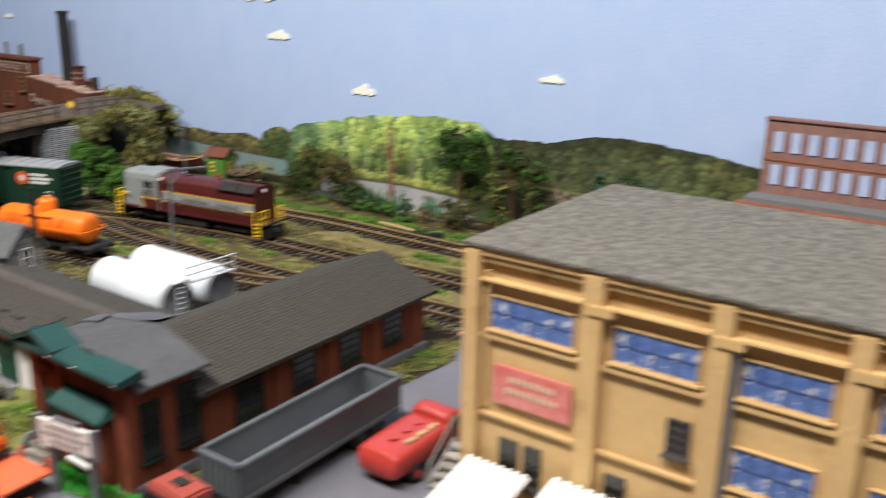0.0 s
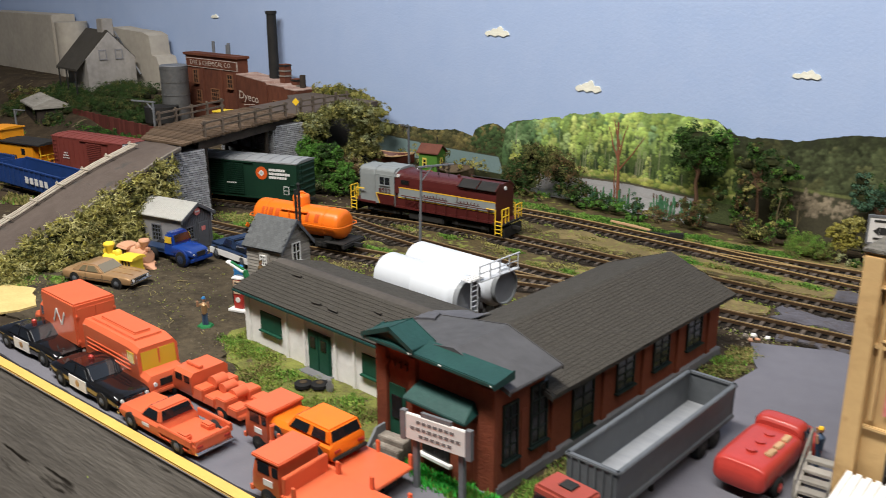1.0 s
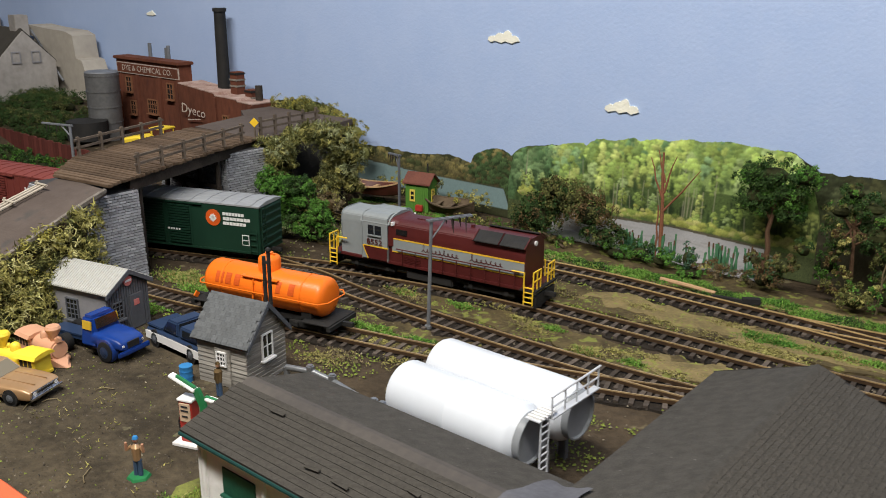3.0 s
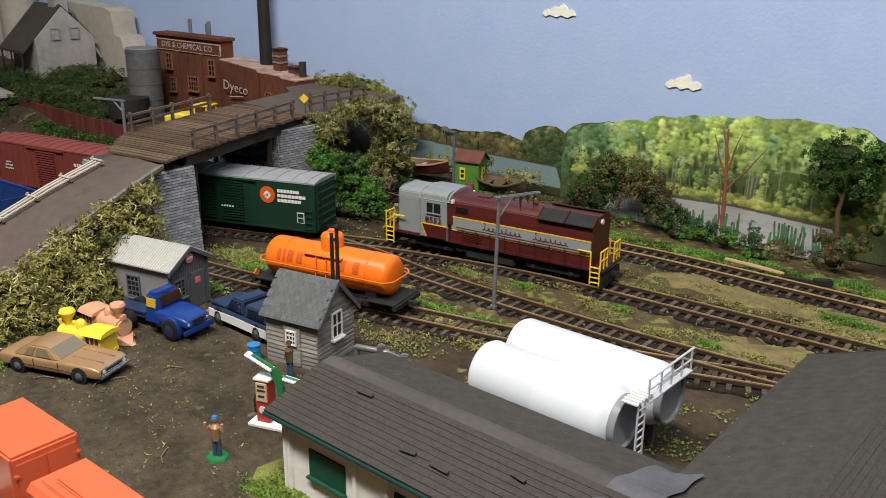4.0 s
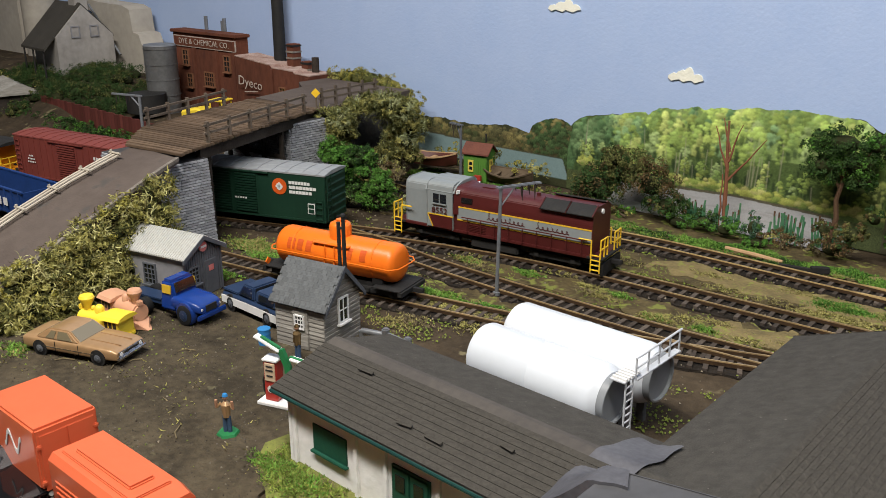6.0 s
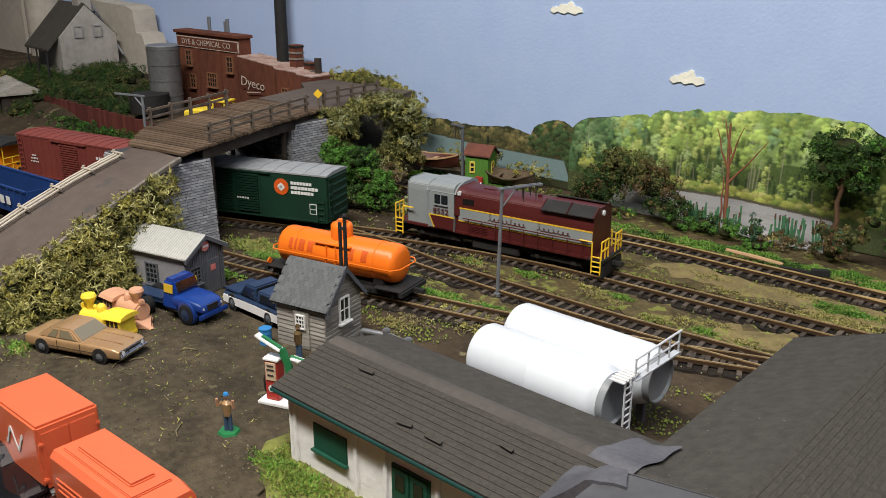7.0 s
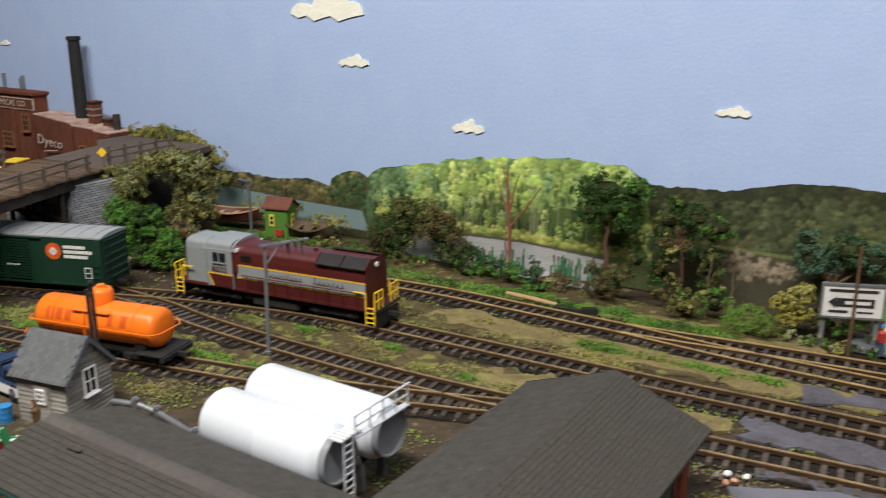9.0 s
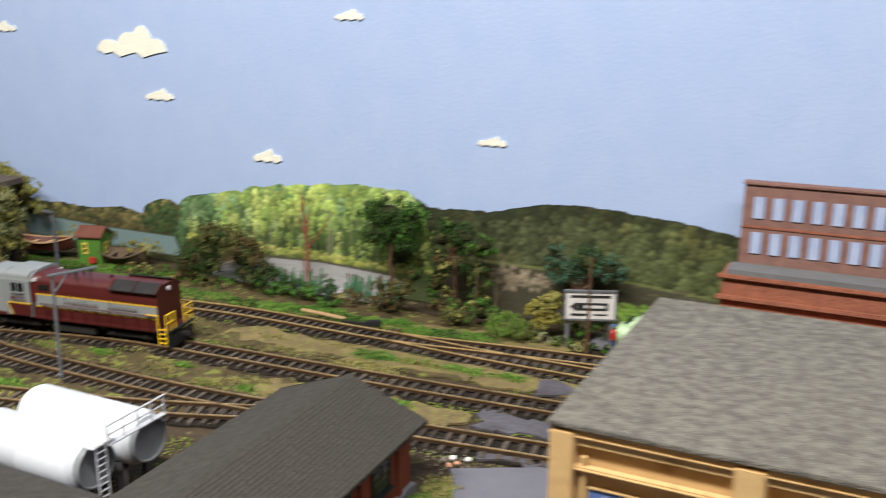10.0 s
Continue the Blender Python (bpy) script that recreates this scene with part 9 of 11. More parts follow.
for k in range(3):
    part("hose_box", Shape().box((-0.0165 + k * 0.0085, -0.0075, 0.0186), (0.0070, 0.0032, 0.0018), rz=4 * k - 4), "boat_wood", ft, "pale load on the tank", bevel=0.0004)
part("rear_plate", Shape().box((-0.0326, 0, 0.0072), (0.0012, 0.0062, 0.0030)), "white", ft, "white rear plate")
part("rear_emblem", Shape().box((-0.0300, 0, 0.0148), (0.0012, 0.0055, 0.0022), ry=-38), "boat_wood", ft)
for sy in (-1, 1):
    part("fender", Shape().lathe((0.0265, sy * 0.0112 - 0.0030, 0.0052), (0.0265, sy * 0.0112 + 0.0030, 0.0052), [(0, 0.0058), (0.2, 0.0068), (0.8, 0.0068), (1, 0.0058)], 18), "red", ft, smooth=True)
    part("cab_window", Shape().box((0.0140, sy * 0.0117, 0.0172), (0.0068, 0.0006, 0.0046)), "glass", ft)
    part("rear_lamp", Shape().ball((-0.0316, sy * 0.0078, 0.0100), 0.0012), "white", ft)
    for x in (0.0265, -0.0190):
        wheel(ft, x, sy * 0.0126, 0.0046, 0.0036, sy, "red")

# pale green rounded car beside the billboard
bug = thing("beetle_car", pose(-0.2740, 0.7035, 0.0030, 0, 0, 2) @ Matrix.Diagonal((1.22, 1.1, 1.25, 1)), "pale green rounded small car beside the billboard", "car")
part("body", round_loft([(-0.0232, 0.0040, 0.0040, 0.0062), (-0.0215, 0.0078, 0.0030, 0.0098), (-0.0180, 0.0094, 0.0026, 0.0128), (0.0080, 0.0100, 0.0026, 0.0118), (0.0150, 0.0092, 0.0026, 0.0112), (0.0205, 0.0072, 0.0030, 0.0092), (0.0222, 0.0040, 0.0040, 0.0066)]), "mint", bug, "pale green rounded shell", smooth=True)
part("roof", round_loft([(-0.0165, 0.0050, 0.0100, 0.0128), (-0.0130, 0.0078, 0.0080, 0.0158), (-0.0070, 0.0092, 0.0060, 0.0181), (0.0000, 0.0092, 0.0060, 0.0180), (0.0045, 0.0086, 0.0080, 0.0158), (0.0080, 0.0070, 0.0100, 0.0122)]), "mint", bug, "domed pale green roof", smooth=True)
for sy in (-1, 1):
    for x in (-0.0140, 0.0150):
        part("fender", Shape().lathe((x, sy * 0.0098 - 0.0028, 0.0042), (x, sy * 0.0098 + 0.0028, 0.0042), [(0, 0.0050), (0.2, 0.0060), (0.8, 0.0060), (1, 0.0050)], 18), "mint", bug, smooth=True)
        wheel(bug, x, sy * 0.0116, 0.0040, 0.0030, sy, "chrome")
    part("side_window", Shape().box((-0.0078, sy * 0.0096, 0.0144), (0.0046, 0.0012, 0.0030), rx=sy * 22), "glass", bug)
    part("side_window", Shape().box((-0.0012, sy * 0.0096, 0.0144), (0.0052, 0.0012, 0.0031), rx=sy * 22), "glass", bug)
    part("headlight", Shape().ball((0.0195, sy * 0.0082, 0.0078), 0.0014), "white", bug)
    part("running_board", Shape().box((0.0005, sy * 0.0106, 0.0032), (0.0190, 0.0022, 0.0012)), "dark", bug)
panel(bug, "windscreen", ((0.0074, -0.0080, 0.0118), (0.0074, 0.0080, 0.0118), (0.0032, 0.0070, 0.0172), (0.0032, -0.0070, 0.0172)), 0.02, 0.98, 0.02, 0.96, "glass", 0.0008, 0.0002)
panel(bug, "rear_window", ((-0.0172, 0.0050, 0.0130), (-0.0172, -0.0050, 0.0130), (-0.0112, -0.0050, 0.0164), (-0.0112, 0.0050, 0.0164)), 0.05, 0.95, 0.1, 0.9, "glass", 0.0008, 0.0002)
for x in (0.0222, -0.0232):
    part("bumper", Shape().box((x, 0, 0.0042), (0.0014, 0.0175, 0.0016)), "chrome", bug, bevel=0.0004)

# yellow loader behind the bridge
wl = thing("wheel_loader", pose(-1.180, 0.625, 0.0175, 0, 0, 20), "bright yellow wheel loader parked behind the bridge", "loader")
part("body", Shape().loft([ring(-0.034, 0.011, 0.008, 0.020, 0.002), ring(-0.012, 0.012, 0.007, 0.024, 0.002), ring(0.004, 0.010, 0.007, 0.018, 0.002)]), "yellow", wl, smooth=True)
for sx in (0.006, 0.022):
    for sy in (-1, 1):
        part("cab_post", Shape().cyl((sx, sy * 0.009, 0.012), (sx, sy * 0.009, 0.033), 0.0010, n=6), "yellow", wl)
part("cab_roof", Shape().span((0.004, -0.011, 0.0325), (0.024, 0.011, 0.0345)), "yellow", wl, bevel=0.0004)
part("chassis", Shape().span((-0.030, -0.006, 0.004), (0.036, 0.006, 0.010)), "dark", wl)
part("bucket", Shape().prism([(0.040, 0.002), (0.052, 0.003), (0.050, 0.006), (0.044, 0.008), (0.043, 0.018), (0.040, 0.018)], "y", -0.014, 0.014), "yellow", wl, "yellow bucket")
for x in (-0.020, 0.024):
    for sy in (-1, 1):
        wheel(wl, x, sy * 0.0125, 0.0070, 0.0060, sy, "yellow")
# broken wooden cart in the weeds
ct = thing("wooden_cart", pose(-0.7000, 0.6890, 0.0010, 0, 0, -8), "broken weathered wooden cart with spoked wheels", "cart")
for x, y, tilt in ((-0.012, 0.0, 20), (0.006, 0.006, 62)):
    w_ = part("cart_wheel", Shape().lathe((0, -0.0007, 0), (0, 0.0007, 0), [(0, 0.0062), (0.5, 0.0075), (1, 0.0062)], 22), "old_wood", ct, at=pose(x, y, 0.0075, tilt - 20, 0, 12))
    for k in range(6):
        part("spoke", Shape().box((0, 0, 0), (0.0125, 0.0018, 0.0007), ry=30 * k), "twig", w_)
part("shaft", Shape().cyl((0.006, 0.002, 0.009), (0.044, -0.006, 0.002), 0.0009, n=6), "old_wood", ct)
part("shaft", Shape().cyl((-0.002, 0.004, 0.008), (0.036, 0.004, 0.0025), 0.0009, n=6), "old_wood", ct)
part("bed", Shape().box((-0.006, 0.006, 0.010), (0.024, 0.010, 0.0014), ry=12), "old_wood", ct)

# ---------------------------------------------------------------- street furniture, signs and figures
sign = thing("station_sign", pose(-0.3620, 0.2115, 0.0018, 0, 0, 9), "white station name board on two grey posts", "sign")
for sx in (-1, 1):
    part("post", Shape().span((sx * 0.0125 - 0.0014, -0.0004, 0), (sx * 0.0125 + 0.0014, 0.0022, 0.0370)), "grey_metal", sign, bevel=0.0003)
part("board", Shape().span((-0.0170, -0.0022, 0.0258), (0.0170, -0.0004, 0.0385)), "sign_white", sign, "white board with faded lines of lettering", bevel=0.0003)
for sx in (-1, 1):
    part("end_cap", Shape().span((sx * 0.0175 - 0.0014, -0.0026, 0.0250), (sx * 0.0175 + 0.0014, 0.0, 0.0395)), "grey_metal", sign)
for z, w, n_ in ((0.0356, 0.021, 7), (0.0322, 0.0275, 9), (0.0288, 0.0185, 6)):
    bars(sign, "lettering_bar", 0.0, z, w, 0.0015, n_, -0.0023, "ink_grey", 0.3, n_)
part("top_bracket", Shape().span((-0.008, -0.0018, 0.0385), (0.008, -0.0002, 0.0405)), "grey_metal", sign)

bill = thing("billboard", pose(-0.3195, 0.6900, 0, 0, 0, 22), "white roadside billboard with black markings on two posts", "billboard")
part("panel", Shape().span((-0.0185, -0.0012, 0.0225), (0.0185, 0.0006, 0.0440)), "sign_white", bill, "white panel with black markings", bevel=0.0002)
for x, z, w, h in ((0.0, 0.0405, 0.030, 0.0018), (0.0015, 0.0325, 0.0235, 0.0058), (-0.0085, 0.0262, 0.012, 0.0016), (0.008, 0.0262, 0.010, 0.0010)):
    part("marking", Shape().box((x, -0.0014, z), (w, 0.0003, h)), "ink", bill)
part("arrow_mark", Shape().prism([(-0.0150, 0.0325), (-0.0105, 0.0362), (-0.0105, 0.0288)], "y", -0.0017, -0.0013), "ink", bill)
part("white_line", Shape().box((0.003, -0.0016, 0.0325), (0.0155, 0.0003, 0.0022)), "letter", bill)
for x0, x1, z0, z1 in ((-0.0195, 0.0195, 0.0436, 0.0452), (-0.0195, 0.0195, 0.0215, 0.0228)):
    part("frame_bar", Shape().span((x0, -0.0018, z0), (x1, 0.0010, z1)), "grey_metal", bill)
for sx in (-1, 1):
    part("frame_bar", Shape().span((sx * 0.0190 - 0.0006, -0.0018, 0.0220), (sx * 0.0190 + 0.0006, 0.0010, 0.0448)), "grey_metal", bill)
    part("post", Shape().span((sx * 0.0165 - 0.0012, 0.0004, 0), (sx * 0.0165 + 0.0012, 0.0026, 0.0450)), "grey_metal", bill)
single("utility_pole", Shape().cyl((-0.3160, 0.6740, 0), (-0.3160, 0.6745, 0.0745), 0.0012, 0.0010, n=8), "bark", "thin brown wooden pole in front of the billboard", "pole")


def yard_lamp(at, h, arm, material, label, name="yard_lamp", droop=True):
    t = thing(name, at, label, "lamp post", "yard lamp posts")
    part("pole", Shape().cyl((0, 0, 0), (0, 0, h), 0.0013, 0.0011, n=8), material, t, smooth=True)
    part("base", Shape().cyl((0, 0, 0), (0, 0, 0.003), 0.0024, n=10), material, t)
    if droop:
        for y in (-0.0013, 0.0013):
            part("arm_bar", Shape().box((arm * 0.46, y, h), (abs(arm) * 1.12, 0.0009, 0.0011)), material, t)
        for k in range(3):
            part("spacer", Shape().box((arm * (0.0, 0.55, 1.0)[k], 0, h), (0.0011, 0.0032, 0.0013)), material, t)
        part("brace", Shape().cyl((0, 0, h - 0.013), (arm * 0.36, 0, h - 0.0006), 0.0006, n=6), material, t)
        for k in range(7):
            part("moss_strand", Shape().cyl((arm * (0.40 + 0.09 * k), 0.0013 * (-1) ** k, h), (arm * (0.40 + 0.09 * k) + 0.0006, 0.0013 * (-1) ** k, h - 0.004 - 0.0035 * (k % 3)), 0.0007, 0.0002, n=5), "timber", t)
    else:
        part("arm", Shape().box((arm * 0.45, 0, h), (abs(arm) * 1.1, 0.0018, 0.0016)), material, t, bevel=0.0003)
        part("brace", Shape().cyl((0, 0, h - 0.009), (arm * 0.30, 0, h - 0.0006), 0.0006, n=6), material, t)
        for k in range(6):
            part("moss_strand", Shape().cyl((arm * (0.25 + 0.12 * k), 0, h), (arm * (0.25 + 0.12 * k), 0, h - 0.003 - 0.0022 * (k % 3)), 0.0006, 0.0002, n=5), "timber", t)
    return t


yard_lamp(pose(-0.6325, 0.4730, 0, 0, 1.5, 72), 0.0740, 0.030, "grey_metal", "tall grey metal yard lamp with a mossy cross arm")
yard_lamp(pose(-0.7740, 0.6000, 0, 0, 0, 170), 0.0770, 0.013, "shed_dark", "tall dark yard lamp with a short hooded arm")
yard_lamp(pose(-0.9600, 0.4150, 0.0740, 0, 0, 196), 0.0300, 0.030, "grey_metal", "bent grey street lamp on the bridge edge", "street_lamp", False)
yard_lamp(pose(-1.285, 0.40, 0, 0, 0, 20), 0.066, 0.018, "grey_metal", "grey yard lamp beside the far siding", "yard_lamp", False)

pump = thing("fuel_pump", pose(-0.6210, 0.2880, 0.0012, 0, 0, 20), "red and cream fuel pump under a green and white canopy", "fuel pump")
part("plinth", Shape().span((-0.0125, -0.0060, 0), (0.0125, 0.0060, 0.0018)), "white", pump, "pale concrete plinth", bevel=0.0003)
part("body", Shape().span((-0.0090, -0.0032, 0.0018), (-0.0016, 0.0032, 0.0236)), "red", pump, "red pump body", bevel=0.0004)
part("face", Shape().span((-0.0083, -0.0037, 0.0130), (-0.0023, -0.0030, 0.0228)), "pump_cream", pump, "cream dial face", bevel=0.0002)
for z, w in ((0.0212, 0.0036), (0.0190, 0.0042), (0.0160, 0.0034)):
    part("dial_bar", Shape().box((-0.0053, -0.0038, z), (w, 0.0003, 0.0008)), "ink", pump)
part("roundel", Shape().cyl((-0.0053, -0.0031, 0.0085), (-0.0053, -0.0036, 0.0085), 0.0019, n=14), "letter", pump, "white roundel")
part("top_cap", Shape().span((-0.0096, -0.0037, 0.0236), (-0.0010, 0.0037, 0.0250)), "white_wall", pump, "pale cap", bevel=0.0003)
part("canopy_post", Shape().loft([[(0.0030, -0.0014, 0.0018), (0.0062, -0.0014, 0.0018), (0.0062, 0.0014, 0.0018), (0.0030, 0.0014, 0.0018)], [(0.0018, -0.0012, 0.021), (0.0050, -0.0012, 0.021), (0.0050, 0.0012, 0.021), (0.0018, 0.0012, 0.021)], [(-0.0020, -0.0012, 0.0295), (0.0012, -0.0012, 0.0305), (0.0012, 0.0012, 0.0305), (-0.0020, 0.0012, 0.0295)]]), "figure_green", pump, "bright green post")
part("light_arm", Shape().box((-0.0075, 0, 0.0322), (0.0155, 0.0044, 0.0014), ry=24), "white", pump, "white lamp arm", bevel=0.0004)
part("arm_fin", Shape().box((-0.0060, 0, 0.0326), (0.0115, 0.0016, 0.0016), ry=24), "figure_green", pump)
part("light_arm", Shape().box((0.0130, 0, 0.0250), (0.0155, 0.0044, 0.0014), ry=8), "white", pump, "white lamp arm", bevel=0.0004)
part("arm_fin", Shape().box((0.0100, 0, 0.0257), (0.0105, 0.0016, 0.0016), ry=8), "figure_green", pump)
part("hose", Shape().tube([(-0.0098, 0, 0.016), (-0.0118, 0, 0.011), (-0.0114, 0, 0.005), (-0.0096, 0, 0.003)], 0.0005, 5), "dark", pump)
drum = thing("oil_drum", pose(-0.6855, 0.3245, 0.0012), "small bright blue oil drum beside the shack", "drum")
part("barrel", Shape().cyl((0, 0, 0), (0, 0, 0.0095), 0.0036, n=18), "drum_blue", drum, smooth=True)
for z in (0.003, 0.0064, 0.0092):
    part("hoop", Shape().cyl((0, 0, z), (0, 0, z + 0.0005), 0.0038, n=18), "drum_blue", drum)


def figurine(at, coat, label, base=True, arms=True, cap="drum_blue"):
    """A plain painted doll-like miniature, one mesh."""
    sh = Shape()
    for sy in (-1, 1):
        sh.cyl((0, sy * 0.0011, 0.0008), (0, sy * 0.0010, 0.0095), 0.0011, n=7, slot=1)
        if arms:
            sh.cyl((0, sy * 0.0022, 0.0160), (0.0012, sy * 0.0042, 0.0140), 0.0007, n=6, slot=0)
            sh.cyl((0.0012, sy * 0.0042, 0.0140), (0.0016, sy * 0.0040, 0.0182), 0.0007, n=6, slot=2)
        else:
            sh.cyl((0, sy * 0.0022, 0.0160), (0.0004, sy * 0.0026, 0.0098), 0.0007, n=6, slot=0)
    sh.lathe((0, 0, 0.0090), (0, 0, 0.0172), [(0, 0.0018), (0.3, 0.0020), (0.8, 0.0024), (1, 0.0010)], 9, slot=0)
    sh.ball((0, 0, 0.0192), (0.0014, 0.0013, 0.0017), 8, 6, slot=2)
    sh.cyl((0, 0, 0.0198), (0, 0, 0.0210), 0.0015, 0.0010, n=8, slot=3)
    if base:
        sh.cyl((0, 0, 0), (0, 0, 0.0011), 0.0056, 0.0050, n=6, slot=4)
    return single("miniature_figure", sh, [coat, "figure_blue", "figure_skin", cap, "figure_green"], label, "figurine", "miniature figures", at=at, smooth=True)


figurine(pose(-0.6180, 0.2520, 0.0013, 0, 0, 300), "tan", "painted plastic miniature on a green base with raised arms")
figurine(pose(-0.6550, 0.3245, 0.0012, 0, 0, 270), "leaf_brown", "dark painted miniature by the shack door", False, False, "leaf_brown")
figurine(pose(-0.2465, 0.3540, 0.0020, 0, 0, 200), "figure_blue", "blue painted miniature in a yellow hat by the red fuel truck", False, True, "safety")
figurine(pose(-0.2985, 0.6815, 0.0030, 0, 0, 250), "red", "red painted miniature beside the pale green car", False, False)
warn = thing("road_sign", pose(-0.9225, 0.5690, 0.0775, 0, 0, 30), "yellow diamond road sign at the end of the bridge", "sign")
part("post", Shape().cyl((0, 0, 0), (0, 0, 0.014), 0.0007, n=6), "rail_wood", warn)
part("plate", Shape().box((0, -0.0010, 0.0145), (0.0062, 0.0006, 0.0062), ry=45), "safety", warn, "yellow diamond plate")

step = thing("concrete_steps", pose(-0.3975, 0.2145, 0.0018, 0, 0, 8), "pale concrete entrance steps in front of the depot door", "steps")
for k in range(4):
    part("tread", Shape().span((-0.0105, -0.0080 + k * 0.0040, 0), (0.0055, 0.0110, 0.0028 * (k + 1))), "kerb", step, bevel=0.0004)
part("side_panel", Shape().prism([(-0.010, 0.0), (0.011, 0.0), (0.011, 0.015), (0.004, 0.015)], "x", -0.0118, -0.0106), "grey_metal", step)
for x, y in ((-0.4945, 0.2385), (-0.4870, 0.2445)):
    tyre_ = thing("old_tyre", pose(x, y, 0.0022, 0, 0, 30), "worn black tyre lying in the grass", "tyre", "scrap tyres")
    part("rubber", Shape().lathe((0, 0, 0), (0, 0, 0.0032), [(0, 0.0038), (0.2, 0.0052), (0.8, 0.0052), (1, 0.0038)], 18), "tyre", tyre_, smooth=True)
    part("well", Shape().cyl((0, 0, 0.0030), (0, 0, 0.0034), 0.0022, n=14), "soil", tyre_)
single("milk_can", Shape().lathe((-0.4805, 0.2465, 0.001), (-0.4805, 0.2465, 0.0085), [(0, 0.0020), (0.55, 0.0022), (0.75, 0.0012), (0.9, 0.0013), (1, 0.0008)], 14), "steel", "dull silver milk can by the white wing", "can", smooth=True)

rr = random.Random(44)
for k, (x, y) in enumerate(((-0.3375, 0.484), (-0.3330, 0.4795), (-0.3415, 0.4800), (-0.3290, 0.4860), (-0.3360, 0.4755))):
    single("rubble_chunk", Shape().ball((0, 0, 0.0014), (rr.uniform(0.0016, 0.0030), rr.uniform(0.0014, 0.0022), rr.uniform(0.0010, 0.0018)), 7, 4), ("white", "peach", "kerb")[k % 3], "pale lump of rubble by the yard corner", "rubble", "rubble by the yard", at=pose(x, y, 0.0016, 0, 0, rr.uniform(0, 180)))

# lakeside: green hut, boats
hut = thing("green_hut", pose(-0.8330, 0.6960, 0.0045, 0, 0, 14) @ Matrix.Diagonal((0.74, 0.74, 1.22, 1)), "bright green fishing hut with yellow windows and red-brown roof", "hut")
part("wall", Shape().prism([(-0.013, -0.005), (0.013, -0.005), (0.013, 0.0205), (0.0, 0.0262), (-0.013, 0.0205)], "x", -0.0165, 0.0165), "hut_green", hut, "green board wall")
for k in range(10):
    part("batten", Shape().box((-0.0150 + k * 0.0033, -0.0131, 0.0065), (0.0006, 0.0006, 0.022)), "hut_green", hut)
for sy in (-1, 1):
    part("roof", Shape().loft([[(-0.0200, sy * 0.0158, 0.0188), (0.0200, sy * 0.0158, 0.0188), (0.0200, sy * 0.0158, 0.0202), (-0.0200, sy * 0.0158, 0.0202)], [(-0.0200, 0, 0.0262), (0.0200, 0, 0.0262), (0.0200, 0, 0.0278), (-0.0200, 0, 0.0278)]]), "hut_roof", hut, "red-brown roof", bevel=0.0004)
part("stove_pipe", Shape().cyl((0.008, 0.003, 0.028), (0.008, 0.003, 0.0345), 0.0011, n=8), "dark", hut)
window(hut, (-0.006, -0.013, 0.0100), 0.0062, 0.0080, "s", "glass", "hut_trim", (0, 1), False, bar=0.0011)
window(hut, (0.0165, 0.0, 0.0100), 0.0062, 0.0085, "e", "glass", "hut_trim", (0, 1), False, bar=0.0011)
part("porch_bench", Shape().box((0.006, -0.0175, 0.001), (0.010, 0.005, 0.005)), "red", hut, "small red bench", bevel=0.0005)


def boat(at, hull, label, L=0.062, W=0.0125, trim="boat_wood"):
    t = thing("rowing_boat", at, label, "boat", "beached boats")
    rings_o, rings_i = [], []
    for k in range(11):
        u = -1 + 2 * k / 10
        w = W * max(0.06, (1 - abs(u) ** 2.6)) * (0.86 if u < 0 else 1)
        sheer = 0.0125 + 0.0042 * u * u
        keel = 0.0012 + 0.0040 * abs(u) ** 4
        x = u * L / 2
        rings_o.append([(x, 0, keel), (x, w * 0.55, keel + 0.0022), (x, w, sheer), (x, w - 0.0008, sheer), (x, w * 0.45, keel + 0.0042), (x, -w * 0.45, keel + 0.0042), (x, -w + 0.0008, sheer), (x, -w, sheer), (x, -w * 0.55, keel + 0.0022)])
    part("hull", Shape().loft(rings_o), hull, t, "curved plank hull", smooth=True)
    for k in (2, 7):
        part("gunwale", Shape().loft([[(p[k][0], p[k][1] + d, p[k][2] + e) for d, e in ((-0.0008, -0.0007), (0.0008, -0.0007), (0.0008, 0.0007), (-0.0008, 0.0007))] for p in rings_o]), trim, t, "wooden gunwale")
    for u in (-0.4, 0.1, 0.5):
        part("thwart", Shape().box((u * L / 2, 0, 0.0100), (0.0040, W * 1.5 * (1 - abs(u) ** 2), 0.0010)), trim, t)
    return t


boat(pose(-0.8880, 0.6830, 0.0075, 0, 0, 16), "boat", "dark red rowing boat with tan gunwales on the bank")
boat(pose(-0.8010, 0.7000, 0.0005, 8, 0, 10), "old_wood", "old grey-brown rowing boat lying in the weeds", 0.056, 0.0125, "old_wood")
single("drift_log", Shape().tube([(-0.560, 0.6600, 0.002), (-0.535, 0.6580, 0.0025), (-0.515, 0.6565, 0.002)], 0.0018, 8), "boat_wood", "pale log lying by the back track", "log", smooth=True)
single("rail_scrap", Shape().box((-0.5, 0.652, 0.002), (0.03, 0.003, 0.003), rz=12).box((-0.488, 0.655, 0.0035), (0.012, 0.005, 0.004), rz=30), "dark", "black scrap iron beside the back track", "scrap")
rub = []
r2 = random.Random(8)
